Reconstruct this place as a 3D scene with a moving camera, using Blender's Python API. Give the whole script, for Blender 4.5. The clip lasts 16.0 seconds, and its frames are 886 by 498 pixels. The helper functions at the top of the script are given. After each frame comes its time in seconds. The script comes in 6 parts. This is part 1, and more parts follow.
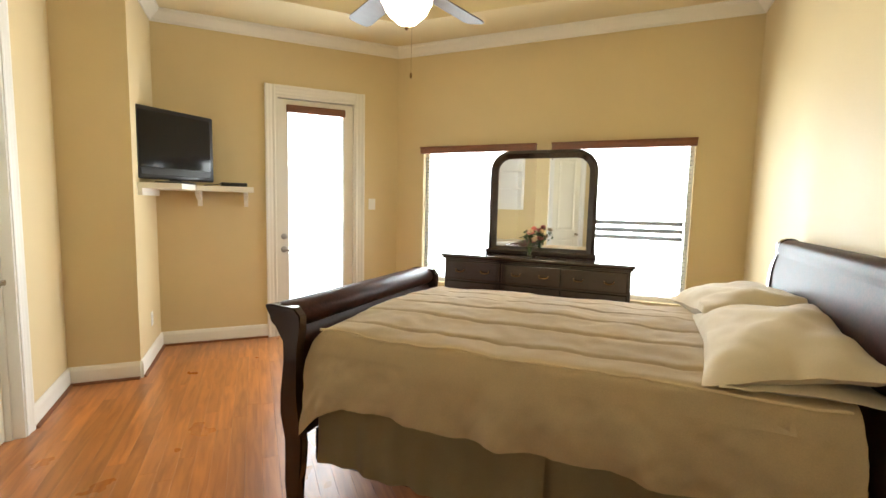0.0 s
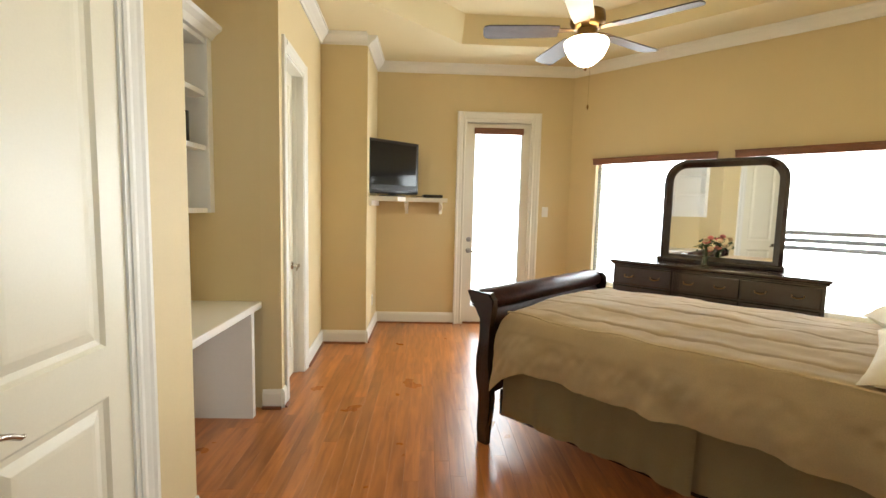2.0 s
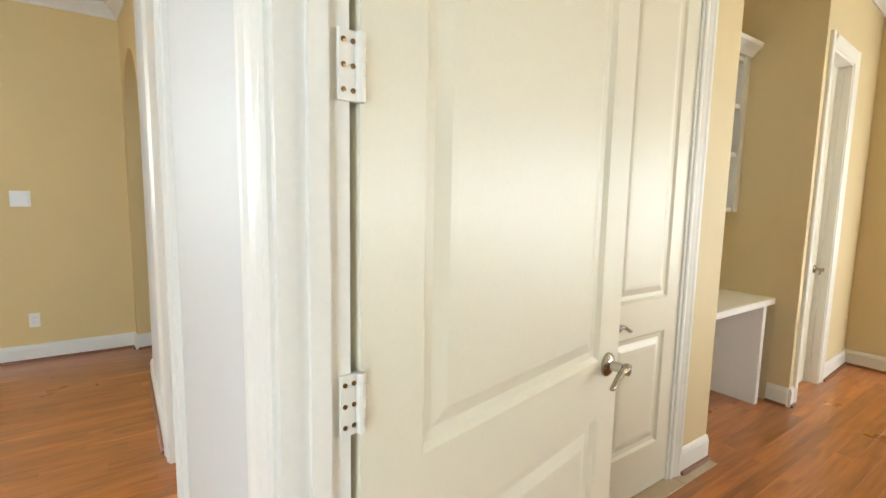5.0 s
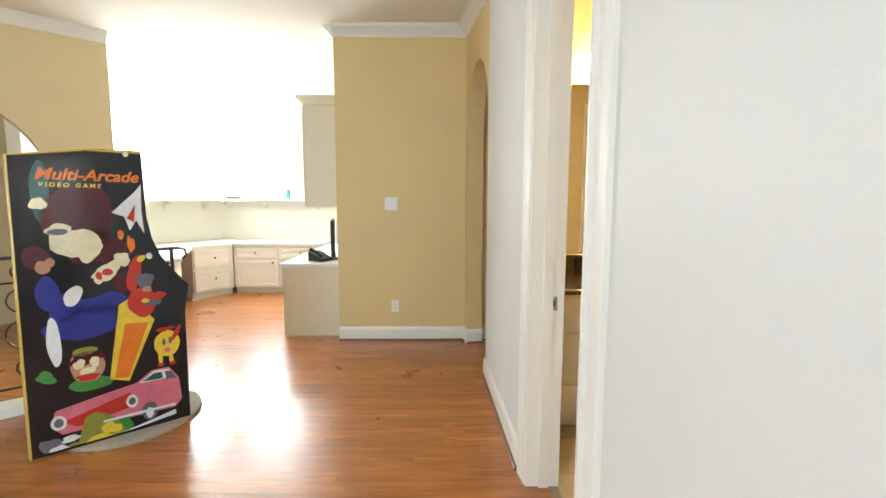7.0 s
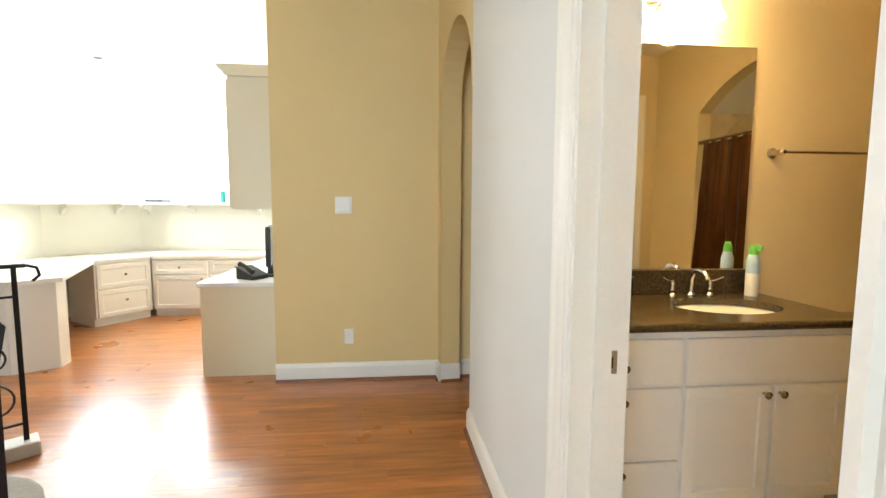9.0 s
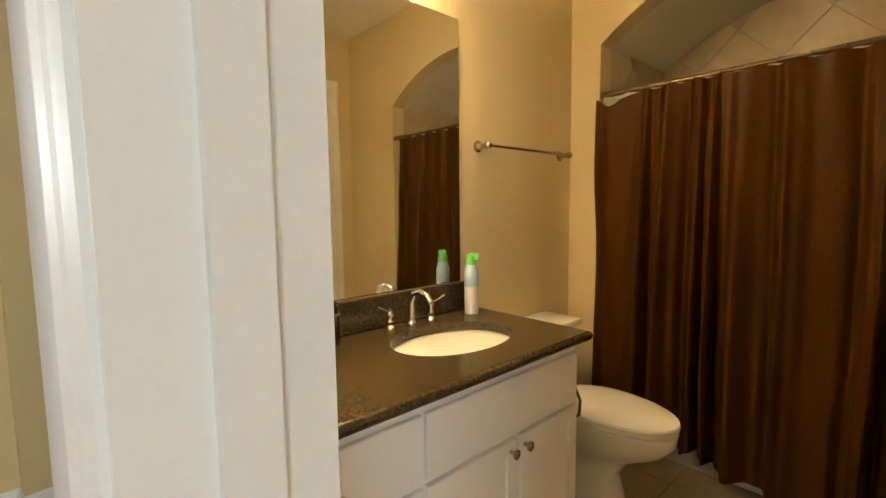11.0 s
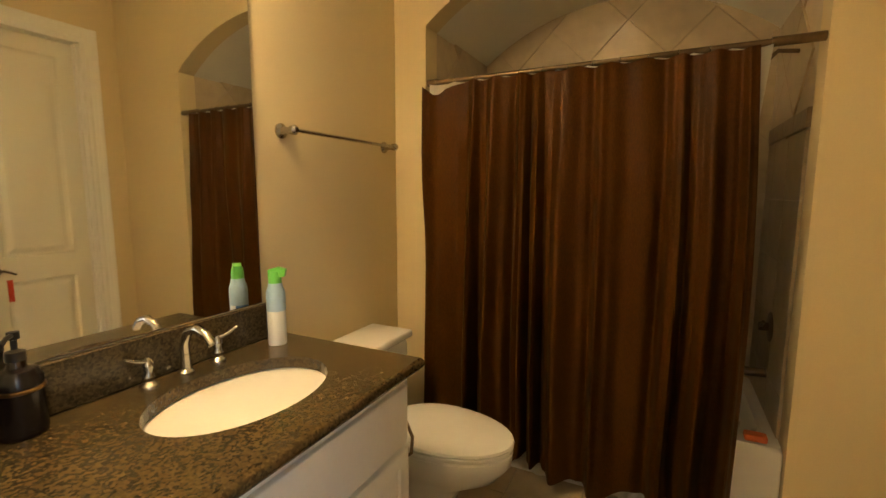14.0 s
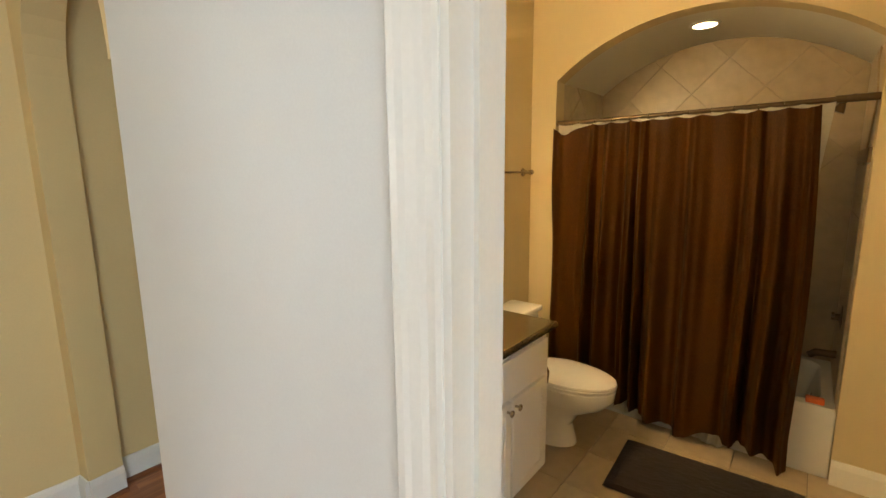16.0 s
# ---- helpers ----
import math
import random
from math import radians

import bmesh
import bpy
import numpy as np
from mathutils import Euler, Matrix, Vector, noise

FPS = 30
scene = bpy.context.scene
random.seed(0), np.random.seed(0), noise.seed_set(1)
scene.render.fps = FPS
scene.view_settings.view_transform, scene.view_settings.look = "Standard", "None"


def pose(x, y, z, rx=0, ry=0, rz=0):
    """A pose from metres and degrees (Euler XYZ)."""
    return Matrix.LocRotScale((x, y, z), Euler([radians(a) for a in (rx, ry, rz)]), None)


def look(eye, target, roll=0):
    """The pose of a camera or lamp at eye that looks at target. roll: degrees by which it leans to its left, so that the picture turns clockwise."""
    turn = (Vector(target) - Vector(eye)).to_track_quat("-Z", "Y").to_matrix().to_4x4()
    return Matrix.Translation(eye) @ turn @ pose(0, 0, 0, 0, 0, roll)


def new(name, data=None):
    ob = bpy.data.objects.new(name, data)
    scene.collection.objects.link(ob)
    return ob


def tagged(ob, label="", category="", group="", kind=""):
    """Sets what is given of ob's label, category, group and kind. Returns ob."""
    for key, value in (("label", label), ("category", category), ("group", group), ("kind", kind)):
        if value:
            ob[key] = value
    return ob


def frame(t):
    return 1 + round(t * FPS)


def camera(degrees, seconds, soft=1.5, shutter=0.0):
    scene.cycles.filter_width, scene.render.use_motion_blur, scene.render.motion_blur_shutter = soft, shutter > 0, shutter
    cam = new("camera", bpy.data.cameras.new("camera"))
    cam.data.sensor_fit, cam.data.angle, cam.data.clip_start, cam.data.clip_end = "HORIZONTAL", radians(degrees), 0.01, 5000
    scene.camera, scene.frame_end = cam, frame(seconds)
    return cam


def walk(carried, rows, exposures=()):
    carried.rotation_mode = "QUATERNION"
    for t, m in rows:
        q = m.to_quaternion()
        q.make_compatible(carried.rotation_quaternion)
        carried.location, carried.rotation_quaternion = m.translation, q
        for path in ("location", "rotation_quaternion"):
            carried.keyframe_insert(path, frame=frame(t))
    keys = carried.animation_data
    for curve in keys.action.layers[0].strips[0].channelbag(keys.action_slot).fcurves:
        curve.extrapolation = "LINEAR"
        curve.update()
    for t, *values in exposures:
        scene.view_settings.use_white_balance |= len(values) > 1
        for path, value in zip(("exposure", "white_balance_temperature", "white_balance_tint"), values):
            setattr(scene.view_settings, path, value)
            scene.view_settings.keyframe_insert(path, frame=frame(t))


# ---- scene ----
cam = camera(89.4, 16.0)
PATH = [
    (0, (0.227, -0.108, 1.382), (1.003, 1.725, 1.191), 1.3),
    (0.5, (0.166, -0.245, 1.392), (0.802, 1.641, 1.205), 1.4),
    (1, (0.075, -0.393, 1.397), (0.564, 1.538, 1.216), 1.5),
    (1.5, (0.031, -0.547, 1.403), (0.323, 1.423, 1.227), 1.4),
    (2, (0.020, -0.636, 1.418), (0.088, 1.354, 1.231), 1.35),
    (2.5, (-0.07, -0.829, 1.431), (-0.187, 1.159, 1.24), 1.4),
    (3, (-0.062, -1.02, 1.442), (-0.453, 0.932, 1.246), 0.95),
    (3.5, (-0.013, -1.089, 1.417), (-0.751, 0.759, 1.223), 1.0),
    (4, (0.07, -1.195, 1.43), (-1.012, 0.472, 1.222), 0.7),
    (4.5, (0.087, -1.233, 1.394), (-1.281, 0.211, 1.189), 1.2),
    (5, (0.153, -1.288, 1.396), (-1.494, -0.175, 1.175), 1.1),
    (5.2, (0.163, -1.3, 1.394), (-1.578, -0.342, 1.17), 0.9),
    (7.5, (-0.683, -1.715, 1.358), (-2.672, -1.795, 1.161), 0.1),
    (8, (-0.924, -1.733, 1.316), (-2.912, -1.859, 1.143), 0.1),
    (8.5, (-1.138, -1.743, 1.3), (-3.131, -1.761, 1.132), 0.7),
    (9, (-1.317, -1.679, 1.31), (-3.299, -1.48, 1.132), 0.3),
    (9.5, (-1.525, -1.61, 1.321), (-3.451, -1.104, 1.136), 0.1),
    (10, (-1.738, -1.517, 1.346), (-3.538, -0.668, 1.147), -0.2),
    (10.2, (-1.822, -1.455, 1.325), (-3.576, -0.512, 1.133), -0.0),
    (12.3, (-2.310, -1.007, 1.372), (-3.294, 0.719, 1.140), 0.0),
    (12.5, (-2.318, -0.972, 1.378), (-3.279, 0.766, 1.144), 0.8),
    (13, (-2.324, -0.925, 1.382), (-3.229, 0.841, 1.130), 0.4),
    (13.5, (-2.288, -0.901, 1.390), (-3.192, 0.863, 1.126), 0.1),
    (14, (-2.269, -0.939, 1.388), (-3.152, 0.838, 1.141), 0.1),
    (14.5, (-2.255, -1.040, 1.383), (-3.129, 0.745, 1.165), 0.3),
    (15, (-2.203, -1.232, 1.376), (-3.125, 0.533, 1.188), 0.2),
    (15.5, (-2.050, -1.482, 1.515), (-3.149, 0.165, 1.235), -0.4),
    (16, (-1.998, -1.780, 1.602), (-3.254, -0.258, 1.277), -0.7),
]
walk(cam, [(t, look(eye, target, roll)) for t, eye, target, roll in PATH], exposures=[(0, 0.12), (3.0, 0.05), (5.2, 0.15), (7.3, 0.25), (8.5, 0.32), (9.5, 0.28), (10.2, 0.15), (12.4, -0.12), (15.4, -0.15), (16.0, 0.12)])

# ---- light ----
world = bpy.data.worlds.new("world")
scene.world = world
world.use_nodes = True
wnt = world.node_tree
sky = wnt.nodes.new("ShaderNodeTexSky")
sky.sky_type, sky.sun_disc, sky.sun_elevation, sky.sun_rotation = "NISHITA", False, radians(50), radians(200)
wnt.nodes["Background"].inputs[1].default_value = 0.12
wnt.links.new(sky.outputs[0], wnt.nodes["Background"].inputs[0])


def window_light(name, m, w, h, watts, color=(0.90, 0.96, 1.0), spread=180):
    """Daylight in a window's opening; m's -z looks into the room."""
    d = bpy.data.lights.new(name, "AREA")
    d.shape, d.size, d.size_y, d.energy, d.color = "RECTANGLE", w, h, watts, color
    d.spread = radians(spread)
    ob = new(name, d)
    ob.matrix_world = m
    return ob


# ---- plan numbers ----
TURN = -46.5                     # the window wall's heading
WM = pose(0, 0, 0, 0, 0, TURN)   # local x runs along the window wall, local y points out of the window
N_WALL = 4.50                    # window wall, local y
S_HEAD = 1.06                    # headboard wall, local x
Y_DOOR = 4.74                    # balcony door wall
X_LEFT = -0.97                   # bedroom's closet wall
Y_HALL, Y_IN = -1.15, -1.065     # the wall between hall and rooms; its hall face runs slightly askew
SKEW = 0.033
X_BATH = -3.56                   # vanity wall
Y_ARCH = 1.10                    # wall with the tub's arch
X_YEL = -4.72                    # hall's end wall
Z_BED, Z_HALL = 3.06, 2.95
COUNTER = 0.865



def hy(x):
    """The hall face's y at x."""
    return Y_HALL + SKEW * (x + 0.42)


HALL_TURN = math.degrees(math.atan(SKEW))


# ---- materials ----
def material(name, color, rough=0.5, metal=0.0, grain=40.0, vary=0.06, bump=0.05, coat=0.0, big=2.0, stretch=(1, 1, 1), sheen=0.0, spec=0.5):
    """A surface with fine grain and a broad unevenness of colour and gloss."""
    m = bpy.data.materials.new(name)
    m.use_nodes = True
    nt = m.node_tree
    b = nt.nodes["Principled BSDF"]
    co = nt.nodes.new("ShaderNodeTexCoord")
    mp = nt.nodes.new("ShaderNodeMapping")
    mp.inputs["Scale"].default_value = stretch
    nt.links.new(co.outputs["Object"], mp.inputs[0])
    fine = nt.nodes.new("ShaderNodeTexNoise")
    fine.inputs["Scale"].default_value, fine.inputs["Detail"].default_value = grain, 6
    broad = nt.nodes.new("ShaderNodeTexNoise")
    broad.inputs["Scale"].default_value, broad.inputs["Detail"].default_value = big, 3
    for n in (fine, broad):
        nt.links.new(mp.outputs[0], n.inputs["Vector"])
    add = nt.nodes.new("ShaderNodeMath")
    add.operation = "ADD"
    nt.links.new(fine.outputs[0], add.inputs[0])
    nt.links.new(broad.outputs[0], add.inputs[1])
    rng = nt.nodes.new("ShaderNodeMapRange")
    rng.inputs[1].default_value, rng.inputs[2].default_value = 0.7, 1.3
    rng.inputs[3].default_value, rng.inputs[4].default_value = 1 - vary, 1 + vary
    nt.links.new(add.outputs[0], rng.inputs[0])
    mul = nt.nodes.new("ShaderNodeVectorMath")
    mul.operation = "MULTIPLY"
    mul.inputs[0].default_value = color
    nt.links.new(rng.outputs[0], mul.inputs[1])
    nt.links.new(mul.outputs[0], b.inputs["Base Color"])
    rr = nt.nodes.new("ShaderNodeMapRange")
    rr.inputs[1].default_value, rr.inputs[2].default_value = 0.2, 0.8
    rr.inputs[3].default_value, rr.inputs[4].default_value = max(0.02, rough * 0.94), min(1, rough * 1.06)
    nt.links.new(broad.outputs[0], rr.inputs[0])
    nt.links.new(rr.outputs[0], b.inputs["Roughness"])
    b.inputs["Metallic"].default_value = metal
    b.inputs["Coat Weight"].default_value = coat
    b.inputs["Coat Roughness"].default_value = 0.08
    b.inputs["Sheen Weight"].default_value = sheen
    b.inputs["Specular IOR Level"].default_value = spec
    if bump:
        bp = nt.nodes.new("ShaderNodeBump")
        bp.inputs["Strength"].default_value, bp.inputs["Distance"].default_value = bump, 0.004
        nt.links.new(fine.outputs[0], bp.inputs["Height"])
        nt.links.new(bp.outputs[0], b.inputs["Normal"])
    return m


def floor_wood(name, island):
    """Polished oak strip; each board has its own tone."""
    m = bpy.data.materials.new(name)
    m.use_nodes = True
    nt = m.node_tree
    b = nt.nodes["Principled BSDF"]
    geo = nt.nodes.new("ShaderNodeNewGeometry")
    info = nt.nodes.new("ShaderNodeObjectInfo")
    rnd = geo.outputs["Random Per Island"] if island else info.outputs["Random"]
    co = nt.nodes.new("ShaderNodeVectorMath")
    co.operation = "MULTIPLY_ADD"
    co.inputs[1].default_value = (1, 1, 1)
    off = nt.nodes.new("ShaderNodeVectorMath")
    off.operation = "SCALE"
    off.inputs[0].default_value = (3.1, 17.0, 5.0)
    nt.links.new(rnd, off.inputs["Scale"])
    nt.links.new(geo.outputs["Position"], co.inputs[0])
    nt.links.new(off.outputs[0], co.inputs[2])
    mp = nt.nodes.new("ShaderNodeMapping")
    mp.inputs["Scale"].default_value = (16, 1.6, 16)
    nt.links.new(co.outputs[0], mp.inputs[0])
    grain = nt.nodes.new("ShaderNodeTexNoise")
    grain.inputs["Scale"].default_value, grain.inputs["Detail"].default_value, grain.inputs["Distortion"].default_value = 1.6, 8, 0.6
    nt.links.new(mp.outputs[0], grain.inputs["Vector"])
    ramp = nt.nodes.new("ShaderNodeValToRGB")
    ramp.color_ramp.elements[0].position, ramp.color_ramp.elements[0].color = 0.30, (0.30, 0.098, 0.022, 1)
    ramp.color_ramp.elements[1].position, ramp.color_ramp.elements[1].color = 0.72, (0.55, 0.205, 0.052, 1)
    nt.links.new(grain.outputs[0], ramp.inputs[0])
    tone = nt.nodes.new("ShaderNodeMapRange")
    tone.inputs[3].default_value, tone.inputs[4].default_value = 0.82, 1.16
    nt.links.new(rnd, tone.inputs[0])
    mul = nt.nodes.new("ShaderNodeVectorMath")
    mul.operation = "MULTIPLY"
    nt.links.new(ramp.outputs[0], mul.inputs[0])
    nt.links.new(tone.outputs[0], mul.inputs[1])
    nt.links.new(mul.outputs[0], b.inputs["Base Color"])
    wear = nt.nodes.new("ShaderNodeTexNoise")
    wear.inputs["Scale"].default_value, wear.inputs["Detail"].default_value = 3.0, 4
    nt.links.new(geo.outputs["Position"], wear.inputs["Vector"])
    rr = nt.nodes.new("ShaderNodeMapRange")
    rr.inputs[3].default_value, rr.inputs[4].default_value = 0.22, 0.38
    nt.links.new(wear.outputs[0], rr.inputs[0])
    nt.links.new(rr.outputs[0], b.inputs["Roughness"])
    b.inputs["Coat Weight"].default_value, b.inputs["Coat Roughness"].default_value = 0.4, 0.16
    bp = nt.nodes.new("ShaderNodeBump")
    bp.inputs["Strength"].default_value, bp.inputs["Distance"].default_value = 0.025, 0.002
    nt.links.new(grain.outputs[0], bp.inputs["Height"])
    nt.links.new(bp.outputs[0], b.inputs["Normal"])
    return m


def speckled(name, colors, scale, rough):
    """Stone of small grains."""
    m = bpy.data.materials.new(name)
    m.use_nodes = True
    nt = m.node_tree
    b = nt.nodes["Principled BSDF"]
    co = nt.nodes.new("ShaderNodeTexCoord")
    vor = nt.nodes.new("ShaderNodeTexVoronoi")
    vor.inputs["Scale"].default_value = scale
    noi = nt.nodes.new("ShaderNodeTexNoise")
    noi.inputs["Scale"].default_value, noi.inputs["Detail"].default_value = scale * 0.5, 8
    for n in (vor, noi):
        nt.links.new(co.outputs["Object"], n.inputs["Vector"])
    mix = nt.nodes.new("ShaderNodeMix")
    mix.data_type = "RGBA"
    mix.inputs[0].default_value = 0.45
    nt.links.new(vor.outputs["Color"], mix.inputs[6])
    nt.links.new(noi.outputs[0], mix.inputs[7])
    ramp = nt.nodes.new("ShaderNodeValToRGB")
    while len(ramp.color_ramp.elements) < len(colors):
        ramp.color_ramp.elements.new(0.5)
    for e, (p, c) in zip(ramp.color_ramp.elements, colors):
        e.position, e.color = p, (*c, 1)
    nt.links.new(mix.outputs[2], ramp.inputs[0])
    nt.links.new(ramp.outputs[0], b.inputs["Base Color"])
    b.inputs["Roughness"].default_value = rough
    return m


def glowing(name, color, strength):
    m = bpy.data.materials.new(name)
    m.use_nodes = True
    b = m.node_tree.nodes["Principled BSDF"]
    b.inputs["Base Color"].default_value = (*color, 1)
    b.inputs["Emission Color"].default_value = (*color, 1)
    b.inputs["Emission Strength"].default_value = strength
    return m


def clear(name, color, rough, ior=1.45):
    m = bpy.data.materials.new(name)
    m.use_nodes = True
    b = m.node_tree.nodes["Principled BSDF"]
    b.inputs["Base Color"].default_value = (*color, 1)
    b.inputs["Transmission Weight"].default_value, b.inputs["Roughness"].default_value, b.inputs["IOR"].default_value = 1, rough, ior
    return m


WALL = material("wall_paint", (0.66, 0.535, 0.305), 0.6, grain=180, vary=0.03, bump=0.10)
HALLY = material("hall_end_paint", (0.72, 0.55, 0.26), 0.6, grain=180, vary=0.03, bump=0.10)
WALLP = material("pale_wall_paint", (0.68, 0.68, 0.65), 0.6, grain=180, vary=0.03, bump=0.10)
CEIL = material("ceiling_paint", (0.80, 0.77, 0.68), 0.8, grain=160, vary=0.03, bump=0.12)
TRAY = material("tray_paint", (0.74, 0.64, 0.40), 0.7, grain=160, vary=0.03, bump=0.10)
TRIM = material("trim_paint", (0.80, 0.78, 0.71), 0.42, grain=90, vary=0.025, bump=0.03)
DOORW = material("door_paint", (0.78, 0.74, 0.60), 0.38, grain=120, vary=0.02, bump=0.03)
CABW = material("cabinet_paint", (0.82, 0.80, 0.75), 0.34, grain=80, vary=0.02, bump=0.02)
CABY = material("cabinet_cream", (0.78, 0.70, 0.50), 0.40, grain=80, vary=0.02, bump=0.02)
PLANK = floor_wood("oak_boards", False)
PLANKS = floor_wood("oak_boards_far", True)
GAP = material("floor_gap", (0.05, 0.02, 0.01), 0.7)
SHOE = material("shoe_mould", (0.20, 0.07, 0.025), 0.4, grain=60, stretch=(1, 1, 8))
DARKW = material("dark_mahogany", (0.022, 0.0085, 0.006), 0.22, grain=24, vary=0.45, bump=0.04, coat=0.5, big=3, stretch=(6, 1, 6))
REDW = material("red_mahogany", (0.035, 0.011, 0.007), 0.40, grain=18, vary=0.5, bump=0.03, coat=0.0, spec=0.12, big=3, stretch=(1, 6, 6))
BLINDW = material("cherry_valance", (0.20, 0.075, 0.035), 0.4, grain=20, vary=0.3, bump=0.04, stretch=(1, 10, 10))
LINEN = material("quilt_cotton", (0.76, 0.60, 0.37), 0.85, grain=220, vary=0.07, bump=0.25, sheen=0.3, big=5)
SKIRT = material("bed_skirt_cotton", (0.43, 0.345, 0.20), 0.9, grain=260, vary=0.08, bump=0.25, sheen=0.2, big=6)
PILLOWC = material("pillow_cotton", (0.60, 0.51, 0.36), 0.85, grain=240, vary=0.05, bump=0.2, sheen=0.3, big=5)
BLACKP = material("black_plastic", (0.012, 0.012, 0.013), 0.3, grain=90, vary=0.2, bump=0.02)
SCREEN = material("tv_glass", (0.010, 0.011, 0.012), 0.08, grain=10, vary=0.1, bump=0.0)
# white slats coloured grey: their shade against the bright window is in the colour
GREYS = material("backlit_slat", (0.22, 0.23, 0.23), 0.5, grain=60, vary=0.05, bump=0.0)
WHITEP = material("white_plastic", (0.82, 0.81, 0.77), 0.35, grain=60, vary=0.02, bump=0.0)
NICKEL = material("brushed_nickel", (0.46, 0.42, 0.36), 0.26, 1.0, grain=120, vary=0.08, bump=0.02)
BRONZE = material("bronze_rod", (0.17, 0.12, 0.07), 0.32, 1.0, grain=60, vary=0.15, bump=0.03)
CHROME = material("chrome", (0.75, 0.73, 0.70), 0.10, 1.0, grain=40, vary=0.02, bump=0.0)
STEELS = material("steel_plate", (0.42, 0.42, 0.43), 0.35, 1.0, grain=120, vary=0.1, bump=0.02)
IRON = material("black_iron", (0.012, 0.012, 0.012), 0.45, grain=80, vary=0.3, bump=0.08)
BLADE = material("fan_blade_wood", (0.075, 0.06, 0.06), 0.38, grain=26, vary=0.3, bump=0.03, stretch=(1, 8, 1))
BRASSB = material("aged_brass", (0.22, 0.13, 0.05), 0.32, 1.0, grain=70, vary=0.2)
MIRROR = material("mirror_silver", (0.86, 0.87, 0.85), 0.02, 1.0, grain=2, vary=0.0, bump=0.0)
GLASS = clear("clear_glass", (0.95, 0.98, 0.97), 0.0)
WATERG = clear("vase_glass", (0.85, 0.95, 0.88), 0.05)
GLOBE = glowing("lit_globe", (1.0, 0.84, 0.56), 22)
SHADE = glowing("lit_shade", (1.0, 0.73, 0.37), 88)
DOWNL = glowing("lit_downlight", (1.0, 0.86, 0.62), 14)
DOWNH = glowing("lit_hall_downlight", (1.0, 0.84, 0.58), 120)
GRANITE = speckled("granite", [(0.0, (0.016, 0.011, 0.006)), (0.31, (0.032, 0.021, 0.010)), (0.47, (0.054, 0.037, 0.017)), (0.66, (0.088, 0.062, 0.029)), (0.86, (0.048, 0.034, 0.018))], 165, 0.20)
CERAMIC = material("white_ceramic", (0.86, 0.85, 0.81), 0.10, grain=20, vary=0.02, bump=0.0, coat=0.4)
BROWN = material("brown_satin", (0.105, 0.038, 0.003), 0.42, grain=260, vary=0.30, bump=0.12, sheen=0.0, spec=0.16, big=6, stretch=(1, 1, 0.25))
LINER = material("white_liner", (0.80, 0.77, 0.68), 0.6, grain=80, vary=0.05, bump=0.05)
MATB = material("brown_pile", (0.035, 0.018, 0.012), 0.95, grain=260, vary=0.5, bump=0.9, sheen=0.3)
TILE = material("beige_tile", (0.48, 0.38, 0.25), 0.30, grain=14, vary=0.12, bump=0.03, big=4)
BAND = material("accent_tile", (0.26, 0.18, 0.10), 0.35, grain=24, vary=0.3, bump=0.05, big=8)
GROUT = material("grout", (0.30, 0.25, 0.18), 0.9, grain=120, vary=0.1)
LEAF = material("leaf_green", (0.045, 0.09, 0.025), 0.5, grain=50, vary=0.4)
PINK = material("pink_petal", (0.75, 0.22, 0.20), 0.6, grain=50, vary=0.3)
CREAM = material("cream_petal", (0.75, 0.55, 0.36), 0.6, grain=50, vary=0.3)
BLUEP = material("pale_blue_print", (0.42, 0.58, 0.72), 0.35, grain=20, vary=0.15, bump=0.0)
GREENP = material("green_plastic", (0.14, 0.52, 0.08), 0.35, grain=30, vary=0.08, bump=0.0)
DARKB = material("dark_bronze_ceramic", (0.015, 0.010, 0.010), 0.25, grain=30, vary=0.3, bump=0.03)
ORANGE = material("orange_soap", (0.65, 0.14, 0.03), 0.5, grain=30, vary=0.1)
ARC = material("arcade_black", (0.010, 0.010, 0.013), 0.16, grain=20, vary=0.2, bump=0.0)
STONEB = material("beige_base", (0.36, 0.31, 0.23), 0.7, grain=60, vary=0.15)


def flat(name, c, rough=0.3):
    return material(name, c, rough, grain=30, vary=0.12, bump=0.0, big=6)


# ---- building blocks ----
def box(bm, x0, x1, y0, y1, z0, z1, bevel=0.0, seg=1, m=None):
    vs = [bm.verts.new(v) for v in ((x0, y0, z0), (x1, y0, z0), (x1, y1, z0), (x0, y1, z0), (x0, y0, z1), (x1, y0, z1), (x1, y1, z1), (x0, y1, z1))]
    fs = [bm.faces.new([vs[i] for i in f]) for f in ((3, 2, 1, 0), (4, 5, 6, 7), (0, 1, 5, 4), (1, 2, 6, 5), (2, 3, 7, 6), (3, 0, 4, 7))]
    if m is not None:
        bmesh.ops.transform(bm, matrix=m, verts=vs)
    if bevel:
        es = list({e for f in fs for e in f.edges})
        bmesh.ops.bevel(bm, geom=es, offset=bevel, segments=seg, affect="EDGES", profile=0.5)


def ring_loft(bm, rings, closed=True, cap=True):
    """Skin between rings of points."""
    rows = [[bm.verts.new(p) for p in r] for r in rings]
    k = len(rows[0])
    for a, b in zip(rows, rows[1:]):
        for i in range(k if closed else k - 1):
            j = (i + 1) % k
            bm.faces.new((a[i], a[j], b[j], b[i]))
    if cap and closed:
        bm.faces.new(rows[0][::-1])
        bm.faces.new(rows[-1])


